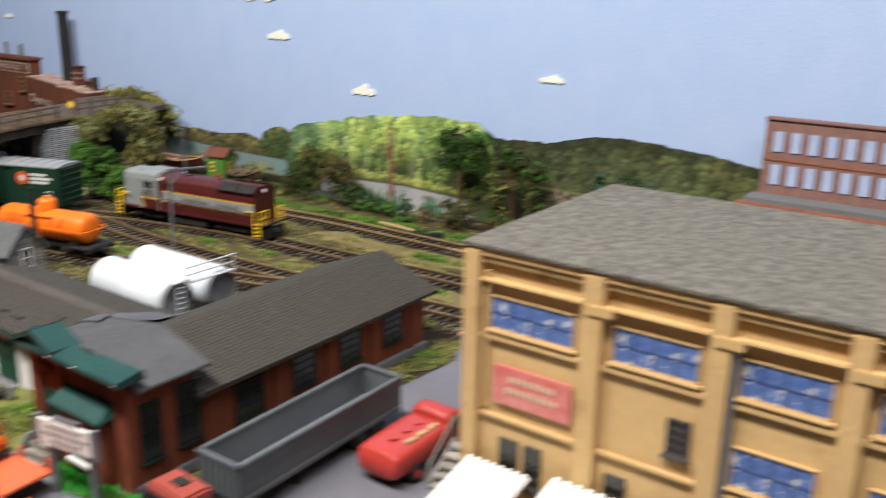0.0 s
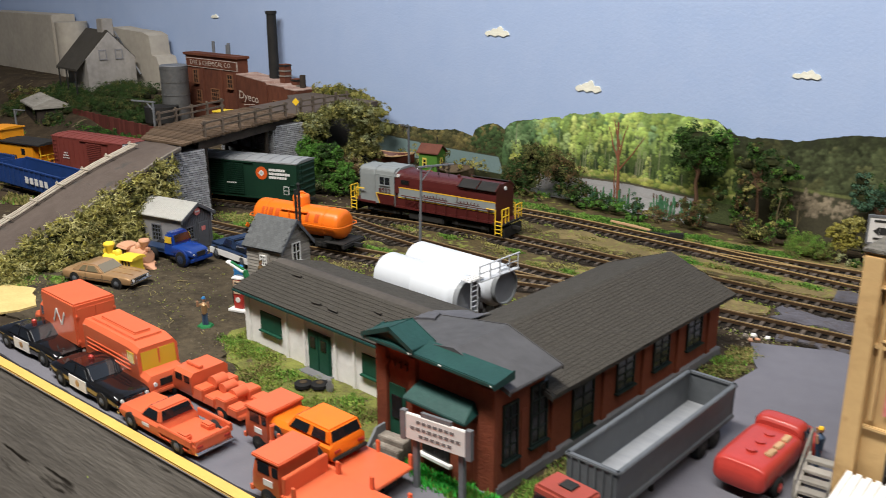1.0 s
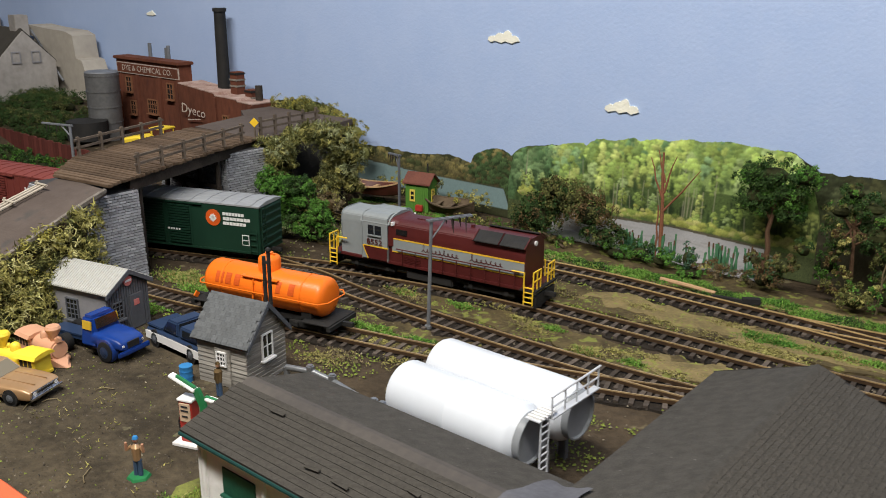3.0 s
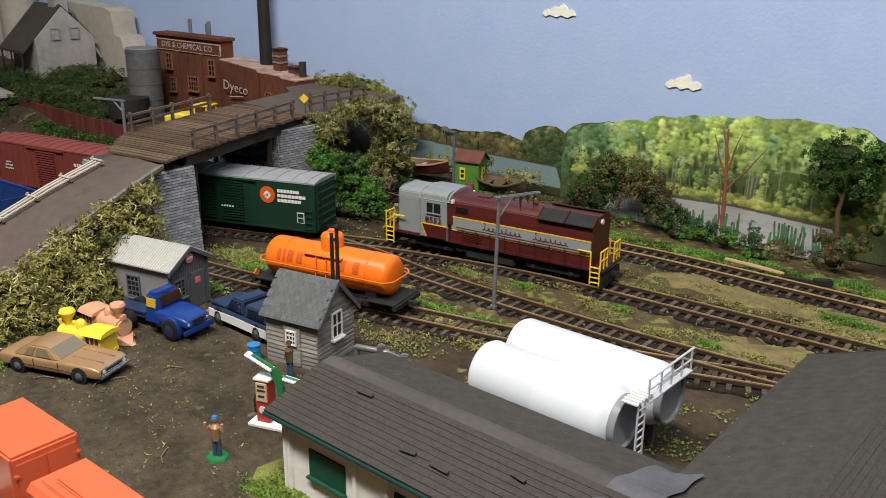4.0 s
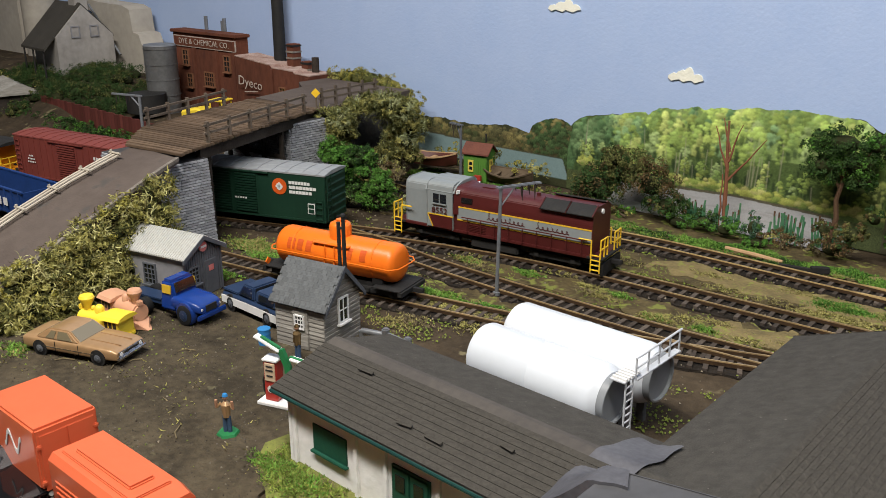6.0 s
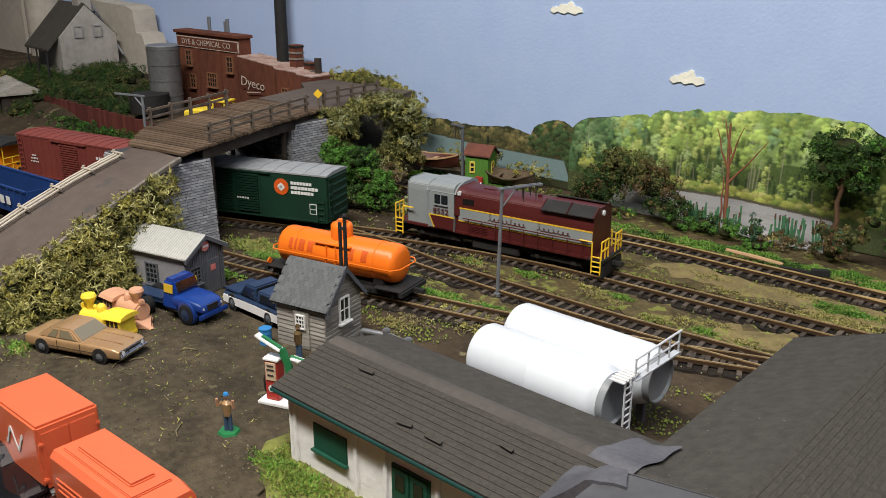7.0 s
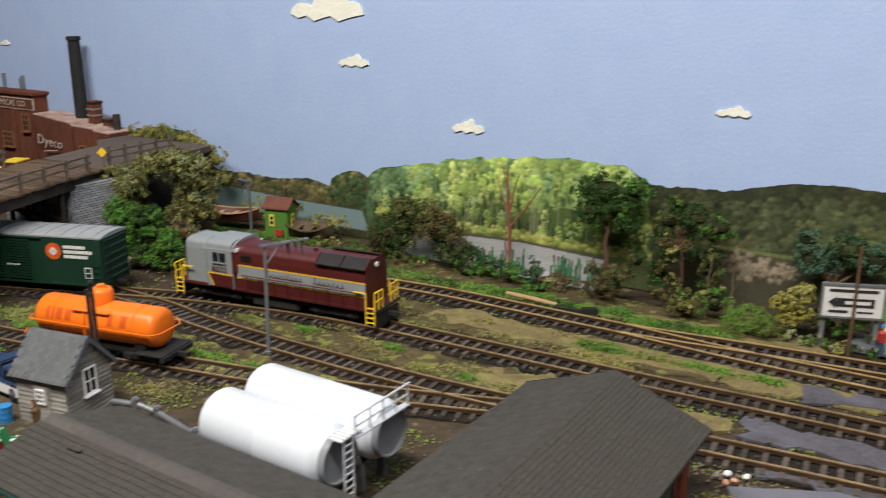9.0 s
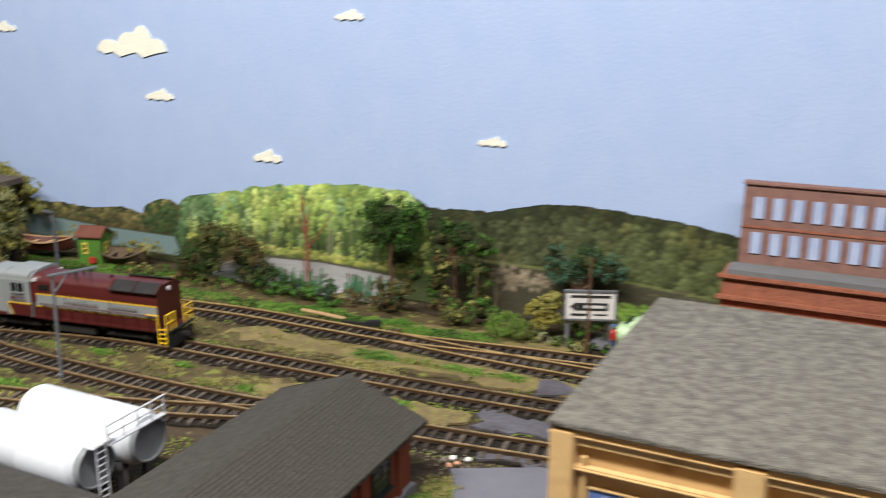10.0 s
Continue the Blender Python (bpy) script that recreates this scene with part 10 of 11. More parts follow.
for k in range(10):
    single("rubble_block", Shape().box((0, 0, 0), (r2.uniform(0.02, 0.05), r2.uniform(0.01, 0.02), r2.uniform(0.006, 0.012))), "kerb", "pale broken concrete block by the far siding", "rubble", "rubble pile", bevel=0.001,
           at=pose(-1.46 + r2.uniform(-0.1, 0.05), 0.36 + r2.uniform(-0.03, 0.03), 0.006 + 0.006 * (k % 3), r2.uniform(-12, 12), r2.uniform(-12, 12), r2.uniform(-40, 40)))


# ---------------------------------------------------------------- vegetation
def leaf_mesh(name, clumps, mats, leaf, seed, core=None, shell=0.5, flat=0.75, dome=True):
    """Clumps (x, y, z, rx, ry, rz, leaves). Each clump is a heap of small tufts whose leaves face outwards, with gaps between the tufts."""
    g = np.random.default_rng(seed)
    V, F, S = [], [], []
    base = 0
    leaf *= 0.62
    for ci, (x, y, z, rx, ry, rz, n) in enumerate(clumps):
        n = int(n * 2.5)
        tufts = max(7, n // 46)
        td = g.normal(size=(tufts, 3))
        if dome:
            td[:, 2] = np.abs(td[:, 2]) - 0.25
        td /= np.linalg.norm(td, axis=1)[:, None]
        tp = np.array((x, y, z)) + td * np.array((rx, ry, rz)) * g.uniform(max(0.45, shell), 1.02, (tufts, 1))
        tr = (rx + ry + rz) / 3 * g.uniform(0.20, 0.36, tufts)
        ti = np.where(g.random(tufts) < 0.62, ci % len(mats), g.integers(0, len(mats), tufts))
        k = g.integers(0, tufts, n)
        d = td[k] * 0.75 + g.normal(0, 0.75, size=(n, 3)) + np.array((0, 0, 0.25))
        d /= np.linalg.norm(d, axis=1)[:, None]
        p = tp[k] + d * (tr[k] * g.uniform(0.55, 1.1, n))[:, None]
        face = d + g.normal(0, 0.45, size=(n, 3))
        u = np.cross(face, g.normal(size=(n, 3)))
        u /= np.linalg.norm(u, axis=1)[:, None]
        w = np.cross(face, u)
        w /= np.linalg.norm(w, axis=1)[:, None]
        s = leaf * g.uniform(0.5, 1.25, n)[:, None]
        q = np.stack((p - u * s, p - w * s * 0.6 * flat, p + u * s, p + w * s * 0.6 * flat), axis=1)
        q[:, :, 2] = np.maximum(q[:, :, 2], 0.0004)
        V.append(q.reshape(-1, 3))
        k4 = np.arange(n)[:, None] * 4 + base
        F.append(np.concatenate((k4, k4 + 1, k4 + 2, k4 + 3), axis=1))
        S.append(np.where(g.random(n) < 0.85, ti[k], g.integers(0, len(mats), n)))
        base += 4 * n
    sh = Shape()
    sh.v = np.concatenate(V).tolist()
    sh.f = np.concatenate(F).tolist()
    sh.m = np.concatenate(S).tolist()
    names = list(mats)
    # a ball in each clump closes it; the dark one paints its inner shade
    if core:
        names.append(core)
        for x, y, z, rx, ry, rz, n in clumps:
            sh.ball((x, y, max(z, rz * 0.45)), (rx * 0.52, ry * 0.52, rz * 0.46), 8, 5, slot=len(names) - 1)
    return mesh_of(name, sh, names, fix=False)


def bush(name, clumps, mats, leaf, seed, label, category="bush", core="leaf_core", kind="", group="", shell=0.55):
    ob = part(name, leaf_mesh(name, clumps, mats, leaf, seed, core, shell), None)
    return tagged(ob, label, category, group, kind)


# mossy hedge on the ramp bank
cl = []
r = random.Random(31)
for i in range(190):
    y = 0.155 + 0.202 * r.random()
    z1 = next(z0 + (zz - z0) * (y - y0) / (y1 - y0) for (y0, _, _, z0), (y1, _, _, zz) in zip(STATIONS, STATIONS[1:]) if y0 <= y <= y1)
    t = r.random()
    x = -0.829 - 0.10 * max(0, y - 0.28) + (0.012 + 0.12 * z1) * t + (0.01 if y < 0.2 else 0)
    cl.append((x, y, max(0.003, z1 * (1 - t) * 0.92 + 0.0015), 0.0085 * r.uniform(0.7, 1.25), 0.0095 * r.uniform(0.7, 1.2), 0.0075 * r.uniform(0.7, 1.3), 120))
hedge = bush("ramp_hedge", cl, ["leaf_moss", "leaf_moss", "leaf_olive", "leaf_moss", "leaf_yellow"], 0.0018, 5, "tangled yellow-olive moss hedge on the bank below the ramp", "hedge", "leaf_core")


def tangle(parent, clumps, n, mats, seed, label, length=0.0048, width=0.00030):
    """Curly threads of scenic moss that stand out from the clumps, in small knots."""
    g = np.random.default_rng(seed)
    C = np.array([c[:6] for c in clumps])
    knots = n // 16
    ci = g.integers(0, len(C), knots)
    d = g.normal(size=(knots, 3)) + np.array((0.15, -0.35, 0.45))
    d /= np.linalg.norm(d, axis=1)[:, None]
    kp = C[ci, :3] + d * C[ci, 3:] * g.uniform(0.80, 1.12, (knots, 1))
    tone = g.integers(0, len(mats), knots)
    k = g.integers(0, knots, n)
    p = kp[k] + g.normal(0, 0.0013, (n, 3))
    way = g.normal(size=(n, 3)) + d[k] * 0.5
    way /= np.linalg.norm(way, axis=1)[:, None]
    curl = g.normal(0, 0.9, (n, 3))
    w = np.cross(way, g.normal(size=(n, 3)))
    w = w / np.linalg.norm(w, axis=1)[:, None] * width
    L = length * g.uniform(0.5, 1.2, (n, 1))
    pts = []
    for j in range(4):
        q = p.copy()
        q[:, 2] = np.maximum(q[:, 2], 0.0012)
        pts += [q - w, q + w]
        p = p + way * L / 3
        way = way + curl * 0.55
        way /= np.linalg.norm(way, axis=1)[:, None]
    V = np.stack(pts, 1).reshape(-1, 3)
    base = np.arange(n)[:, None] * 8
    F = np.concatenate([np.concatenate((base + 2 * j, base + 2 * j + 1, base + 2 * j + 3, base + 2 * j + 2), 1) for j in range(3)])
    sh = Shape()
    sh.v, sh.f, sh.m = V.tolist(), F.tolist(), np.tile(tone[k], 3).tolist()
    return part("stem_tangle", sh, mats, parent, label, fix=False)


tangle(hedge, cl, 26000, ["leaf_moss", "leaf_moss", "moss_pale", "leaf_olive"], 32, "wiry tangle of moss stems")
# leafy mound with the tunnel mouth
moss = [(-0.913, 0.572, 0.066), (-0.911, 0.572, 0.054), (-0.900, 0.572, 0.046), (-0.891, 0.572, 0.070), (-0.891, 0.574, 0.060), (-0.922, 0.570, 0.042), (-0.902, 0.598, 0.074), (-0.887, 0.600, 0.078),
        (-0.872, 0.600, 0.081), (-0.858, 0.602, 0.083), (-0.846, 0.604, 0.080), (-0.866, 0.612, 0.072), (-0.850, 0.612, 0.072), (-0.855, 0.612, 0.062), (-0.866, 0.612, 0.050), (-0.851, 0.612, 0.050),
        (-0.845, 0.614, 0.062), (-0.862, 0.612, 0.038), (-0.876, 0.610, 0.030), (-0.850, 0.616, 0.034)]
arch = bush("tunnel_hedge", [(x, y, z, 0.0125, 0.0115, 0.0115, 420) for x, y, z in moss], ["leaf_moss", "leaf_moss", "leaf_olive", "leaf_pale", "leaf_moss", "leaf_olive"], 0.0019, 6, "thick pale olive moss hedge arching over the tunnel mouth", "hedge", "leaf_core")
bush("twiggy_bush", [(-0.874, 0.598, 0.020, 0.014, 0.011, 0.012, 600), (-0.857, 0.598, 0.020, 0.014, 0.011, 0.013, 600), (-0.885, 0.594, 0.012, 0.012, 0.011, 0.010, 400)], ["leaf_brown", "twig", "leaf_moss"], 0.0019, 61, "dry brown twiggy bush under the mossy hedge", core="leaf_brown")
tangle(arch, [(x, y, z, 0.0125, 0.0115, 0.0115) for x, y, z in moss], 12000, ["leaf_moss", "leaf_olive", "leaf_pale", "leaf_olive"], 33, "wiry pale moss stems")
tunnel = thing("tunnel_mouth", pose(-0.900, 0.625, 0.004), "tunnel mouth behind the hedge, its inner shade a solid black block", "tunnel", kind="structure")
# solid black prism that stands in for the shade inside the tunnel
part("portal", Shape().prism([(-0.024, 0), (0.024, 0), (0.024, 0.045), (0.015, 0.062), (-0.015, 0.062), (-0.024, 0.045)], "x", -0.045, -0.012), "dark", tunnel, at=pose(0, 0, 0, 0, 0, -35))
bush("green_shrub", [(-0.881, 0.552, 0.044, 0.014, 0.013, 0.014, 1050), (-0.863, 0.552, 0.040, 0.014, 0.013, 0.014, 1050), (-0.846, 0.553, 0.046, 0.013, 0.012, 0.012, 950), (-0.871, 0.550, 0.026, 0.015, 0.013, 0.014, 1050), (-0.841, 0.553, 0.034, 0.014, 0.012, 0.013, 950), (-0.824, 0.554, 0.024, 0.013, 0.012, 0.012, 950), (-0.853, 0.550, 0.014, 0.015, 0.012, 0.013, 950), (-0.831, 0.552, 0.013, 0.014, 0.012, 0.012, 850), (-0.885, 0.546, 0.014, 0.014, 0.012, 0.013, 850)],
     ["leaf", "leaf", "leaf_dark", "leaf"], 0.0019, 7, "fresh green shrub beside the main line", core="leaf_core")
bush("pale_shrub", [(-0.862 + 0.020 * i, 0.546 + 0.0055 * i + 0.004 * (i % 2), 0.006 + 0.003 * (i % 3), 0.012, 0.010, 0.008 + 0.002 * (i % 2), 480) for i in range(8)], ["leaf_pale", "leaf_moss", "leaf", "leaf_pale"], 0.0017, 8, "pale sage shrubs in a row behind the main line", core="leaf_core")
bush("green_tuft", [(-0.775 + 0.02 * i, 0.596 + 0.003 * (i % 3), 0.003, 0.011, 0.007, 0.005, 260) for i in range(6)], ["leaf", "leaf_pale", "leaf_olive"], 0.0015, 9, "low green weeds beside the lamp post", core=None)
# dark bush behind the locomotive
bush("dark_bush", [(-0.690, 0.690, 0.020, 0.024, 0.017, 0.020, 1500), (-0.668, 0.694, 0.036, 0.024, 0.017, 0.020, 1500), (-0.645, 0.694, 0.030, 0.022, 0.016, 0.020, 1300), (-0.628, 0.692, 0.014, 0.018, 0.014, 0.014, 900), (-0.705, 0.692, 0.010, 0.016, 0.014, 0.010, 700), (-0.676, 0.685, 0.048, 0.014, 0.012, 0.011, 600)],
     ["leaf_dark", "leaf_olive", "leaf_brown", "leaf_dark"], 0.0020, 10, "large dark brown-green bush by the river")
bush("lake_weeds", [(-0.905 + 0.026 * i, 0.712, 0.010 + 0.004 * (i % 2), 0.014, 0.008, 0.014, 330) for i in range(6)], ["leaf_olive", "leaf_yellow", "leaf_moss"], 0.0016, 11, "dry olive weeds along the lake shore", core=None)
bush("shore_weeds", [(-0.775 + 0.016 * i, 0.680 + 0.005 * (i % 3), 0.004, 0.012, 0.008, 0.006, 240) for i in range(8)], ["leaf_brown", "leaf_moss", "leaf_olive", "leaf"], 0.0016, 12, "low brown and green weeds on the shore", core=None)
bush("riverside_shrubs", [(-0.612, 0.683, 0.006, 0.014, 0.010, 0.008, 420), (-0.592, 0.688, 0.009, 0.015, 0.010, 0.009, 480), (-0.572, 0.684, 0.008, 0.014, 0.010, 0.009, 460), (-0.553, 0.690, 0.012, 0.008, 0.008, 0.013, 420), (-0.545, 0.680, 0.004, 0.012, 0.008, 0.006, 300)],
     ["leaf", "leaf_dark", "leaf", "leaf_blue"], 0.0017, 13, "green shrubs on the river bank")
bush("dead_brush", [(-0.535, 0.693, 0.005, 0.016, 0.010, 0.009, 520), (-0.515, 0.690, 0.003, 0.016, 0.010, 0.006, 420)], ["leaf_brown", "twig", "leaf_moss"], 0.0015, 14, "pale brown dead brush on the river bank", core=None)
bush("brown_shrub", [(-0.492, 0.686, 0.010, 0.013, 0.010, 0.011, 520), (-0.480, 0.690, 0.022, 0.011, 0.009, 0.010, 440), (-0.468, 0.692, 0.036, 0.008, 0.007, 0.009, 260), (-0.500, 0.690, 0.022, 0.008, 0.008, 0.008, 240)], ["leaf_brown", "leaf_olive", "leaf_dark"], 0.0017, 15, "dark brown shrub near the back track")
bush("tall_weed", [(-0.447 + 0.004 * (i % 3), 0.690, 0.008 + 0.0075 * i, 0.010 - 0.0009 * i, 0.008, 0.006, 150) for i in range(7)], ["leaf_brown", "leaf_olive", "leaf_moss"], 0.0016, 16, "tall spindly brown weed", core=None)
bush("olive_shrub", [(-0.428, 0.684, 0.010, 0.014, 0.010, 0.012, 520), (-0.408, 0.690, 0.014, 0.012, 0.010, 0.013, 460)], ["leaf_olive", "leaf", "leaf_moss"], 0.0016, 17, "olive green shrub near the back track")
bush("round_bush", [(-0.381, 0.677, 0.009, 0.0155, 0.012, 0.0125, 3200), (-0.368, 0.678, 0.007, 0.011, 0.010, 0.009, 1400)], ["grass", "leaf_olive", "turf"], 0.0009, 18, "rounded olive green bush by the back track", core="leaf_olive")
bush("yellow_shrub", [(-0.356, 0.690, 0.012, 0.008, 0.008, 0.013, 900), (-0.351, 0.692, 0.028, 0.009, 0.008, 0.012, 900), (-0.362, 0.689, 0.022, 0.007, 0.007, 0.010, 600), (-0.347, 0.691, 0.018, 0.006, 0.006, 0.010, 400)], ["leaf_yellow", "leaf_moss", "leaf_yellow"], 0.0017, 19, "yellow autumn shrub next to the billboard", core=None)
bush("billboard_weeds", [(-0.350 + 0.013 * i, 0.678 + 0.003 * (i % 2), 0.003, 0.009, 0.006, 0.006, 230) for i in range(5)] + [(-0.318, 0.700, 0.008, 0.014, 0.008, 0.010, 400), (-0.335, 0.70, 0.01, 0.012, 0.008, 0.012, 380)], ["leaf_pale", "leaf", "leaf_moss", "leaf_dark"], 0.0015, 20, "pale green weeds at the foot of the billboard", core=None)


def limb(sh, a, b, r0, r1, bend, rr, n=5):
    a, b = Vector(a), Vector(b)
    pts = [a.lerp(b, i / n) + Vector((rr.uniform(-bend, bend), rr.uniform(-bend, bend) * 0.5, 0)) * (0 < i < n) for i in range(n + 1)]
    d = (b - a).normalized()
    u = d.orthogonal().normalized()
    v = d.cross(u)
    rings = []
    for i, p in enumerate(pts):
        r_ = r0 + (r1 - r0) * i / n
        rings.append([tuple(p + (u * math.cos(k * math.tau / 7) + v * math.sin(k * math.tau / 7)) * r_) for k in range(7)])
    sh.loft(rings)


def tree(at, label, trunk_top, crown, mats, leaf, seed, bark="bark", limbs=5, r0=0.0024, core="leaf_core"):
    t = thing("tree", at, label, "tree", "scenic trees")
    rr = random.Random(seed)
    sh = Shape()
    limb(sh, (0, 0, -0.001), trunk_top, r0, r0 * 0.55, 0.0014, rr)
    for k in range(limbs):
        c = crown[k % len(crown)]
        s_ = Vector((0, 0, 0)).lerp(Vector(trunk_top), rr.uniform(0.68, 0.95))
        limb(sh, s_, (c[0], c[1], c[2]), r0 * 0.5, r0 * 0.16, 0.0020, rr, 4)
    part("trunk", sh, bark, t, "tapered trunk with limbs", smooth=True, fix=False)
    if mats:
        part("crown", leaf_mesh("crown", crown, mats, leaf, seed, core, dome=False), None, t, "leafy crown")
    return t


tree(pose(-0.5000, 0.7060, 0), "dark green broad-crowned tree on a reddish trunk", (0.002, 0, 0.070), [(-0.010, 0.0, 0.066, 0.017, 0.013, 0.014, 1300), (0.012, 0.0, 0.070, 0.018, 0.013, 0.015, 1300), (0.001, 0.0, 0.084, 0.020, 0.013, 0.013, 1300), (-0.016, 0.002, 0.080, 0.013, 0.010, 0.011, 800), (0.022, 0.002, 0.084, 0.012, 0.010, 0.010, 700), (0.016, 0, 0.058, 0.013, 0.010, 0.008, 600)],
     ["leaf_dark", "leaf", "leaf_dark"], 0.0017, 40, "bark")
tree(pose(-0.4360, 0.7030, 0), "vine-hung tree with bare trailing stems", (-0.004, 0, 0.062), [(-0.014, 0, 0.066, 0.013, 0.010, 0.009, 520), (0.006, 0, 0.071, 0.016, 0.010, 0.009, 620), (0.024, 0, 0.066, 0.011, 0.009, 0.009, 420), (0.012, 0.0, 0.052, 0.014, 0.009, 0.014, 700), (-0.006, 0, 0.080, 0.012, 0.009, 0.008, 500), (0.020, 0.0, 0.036, 0.010, 0.008, 0.016, 600), (-0.014, 0.0, 0.046, 0.010, 0.008, 0.014, 500), (-0.018, 0.0, 0.026, 0.009, 0.008, 0.014, 420)],
     ["leaf_olive", "leaf_dark", "leaf", "leaf_dark", "leaf_dark"], 0.0017, 41, "bark", 9, 0.0018)
tree(pose(-0.3350, 0.7120, 0), "blue-green leafy tree behind the billboard", (0.0, 0, 0.045), [(-0.014, 0, 0.050, 0.016, 0.009, 0.013, 760), (0.006, 0, 0.060, 0.018, 0.009, 0.013, 820), (0.024, 0, 0.056, 0.014, 0.009, 0.012, 600), (-0.020, 0, 0.064, 0.010, 0.008, 0.009, 320)],
     ["leaf_blue", "leaf_dark", "leaf_blue"], 0.0018, 42)
for x, y, lean, h, rr0, nl in ((-0.5850, 0.7110, -0.005, 0.088, 0.0021, 4), (-0.5895, 0.7090, -0.0008, 0.045, 0.0011, 0)):
    t = thing("bare_tree", pose(x, y, 0), "bare reddish dead tree standing in the reeds", "tree", "scenic trees")
    rr, sh = random.Random(int(-x * 1000)), Shape()
    limb(sh, (0, 0, 0), (lean, 0, h), rr0, rr0 * 0.4, 0.0012, rr)
    for k in range(nl):
        br = Shape()
        limb(br, (lean * 0.4, 0, h * (0.45 + 0.09 * k)), (lean + (0.032, -0.010, 0.012, -0.004)[k], -0.001, h * (0.88, 0.94, 0.98, 1.02)[k]), rr0 * 0.5, rr0 * 0.15, 0.0014, rr, 4)
        part("branch", br, "bark_red", t, smooth=True, fix=False)
    part("trunk", sh, "bark_red", t, smooth=True, fix=False)
for x, y, h in ((-0.6270, 0.7000, 0.047), (-0.415, 0.692, 0.05), (-0.40, 0.696, 0.042)):
    t = thing("bare_sapling", pose(x, y, 0), "thin pale bare sapling on the bank", "tree", "scenic trees")
    rr, sh = random.Random(int(h * 1000)), Shape()
    limb(sh, (0, 0, 0), (0.002, 0, h), 0.0009, 0.0003, 0.001, rr)
    limb(sh, (0.001, 0, h * 0.5), (0.008, 0, h * 0.85), 0.0005, 0.0002, 0.001, rr, 3)
    part("trunk", sh, "twig", t, fix=False)

reeds = thing("reed_bed", pose(0, 0, 0), "stiff green reeds with brown heads along the river", "reeds")
r = random.Random(12)
for i in range(84):
    x = r.choice((-0.612, -0.604, -0.582, -0.577, -0.540, -0.533, -0.507, -0.500)) + r.gauss(0, 0.005)
    y, h = 0.702 + 0.012 * r.random(), r.uniform(0.011, 0.024)
    lean = r.uniform(-0.003, 0.003)
    sh = Shape().loft([[(x - 0.0009, y, 0), (x + 0.0009, y, 0), (x + 0.0009, y + 0.0005, 0), (x - 0.0009, y + 0.0005, 0)], [(x - 0.0007 + lean, y, h), (x + 0.0007 + lean, y, h), (x + 0.0007 + lean, y + 0.0004, h), (x - 0.0007 + lean, y + 0.0004, h)]])
    part("reed", sh, "reed", reeds, fix=False)
    if r.random() < 0.3:
        part("reed_head", Shape().cyl((x + lean, y, h - 0.001), (x + lean, y, h + 0.003), 0.0007, n=5), "bark", reeds, fix=False)
single("river_water", Shape().span((-0.70, 0.705, 0.0008), (-0.503, WALL_Y - 0.004, 0.0022)), "ink_river", "still grey river water at the foot of the backdrop", "water", kind="structure")

# hill and yard edge at the west
r = random.Random(14)
cl = []
for i in range(150):
    x, y = r.uniform(-1.60, -1.335), r.uniform(0.560, 0.665)
    cl.append((x, y, lift(x, y) + 0.003, 0.022, 0.016, 0.012, 330))
bush("hill_scrub", cl, ["leaf_dark", "leaf_dark", "leaf_dark", "leaf_olive", "leaf_dark"], 0.0015, 50, "dark green scrub covering the hill", "scrub", "leaf_core")
bush("fence_weeds", [(-1.50 + 0.020 * i, 0.532 + 0.007 * (i % 2), 0.007, 0.017, 0.013, 0.012, 520) for i in range(19)], ["leaf", "leaf_dark", "leaf_dark"], 0.0018, 51, "green weeds along the red fence", "weeds", "leaf_core")
bush("yard_weeds", [(x, y, lift(x, y) + 0.003, 0.020, 0.013, 0.008, 260) for x, y in [(r.uniform(-1.66, -1.47), r.uniform(0.512, 0.560)) for i in range(34)] if abs(x + 1.536) > 0.055 or y > 0.572], ["leaf_dark", "leaf_olive", "leaf_dark"], 0.0016, 54, "low green weeds around the log hut", "weeds", "leaf_core")
bush("west_scrub", [(r.uniform(-1.75, -1.5), r.uniform(0.55, 0.66), 0.03, 0.03, 0.02, 0.014, 360) for i in range(20)], ["leaf_olive", "leaf_moss", "leaf_dark", "leaf_brown"], 0.0028, 52, "olive scrub beside the white house", "scrub", "leaf_core")
bush("road_end_bush", [(-1.050 + 0.027 * i, 0.706 + 0.004 * (i % 2), 0.074 + 0.007 * math.sin(i * 0.9 + 0.4), 0.018, 0.009, 0.013, 520) for i in range(5)] + [(-0.928, 0.704, 0.064, 0.012, 0.009, 0.014, 380), (-0.918, 0.706, 0.044, 0.010, 0.008, 0.014, 300)], ["leaf_moss", "leaf_yellow", "leaf_olive", "leaf_moss"], 0.0017, 53, "olive and yellow bushes where the road meets the backdrop", core="leaf_olive")


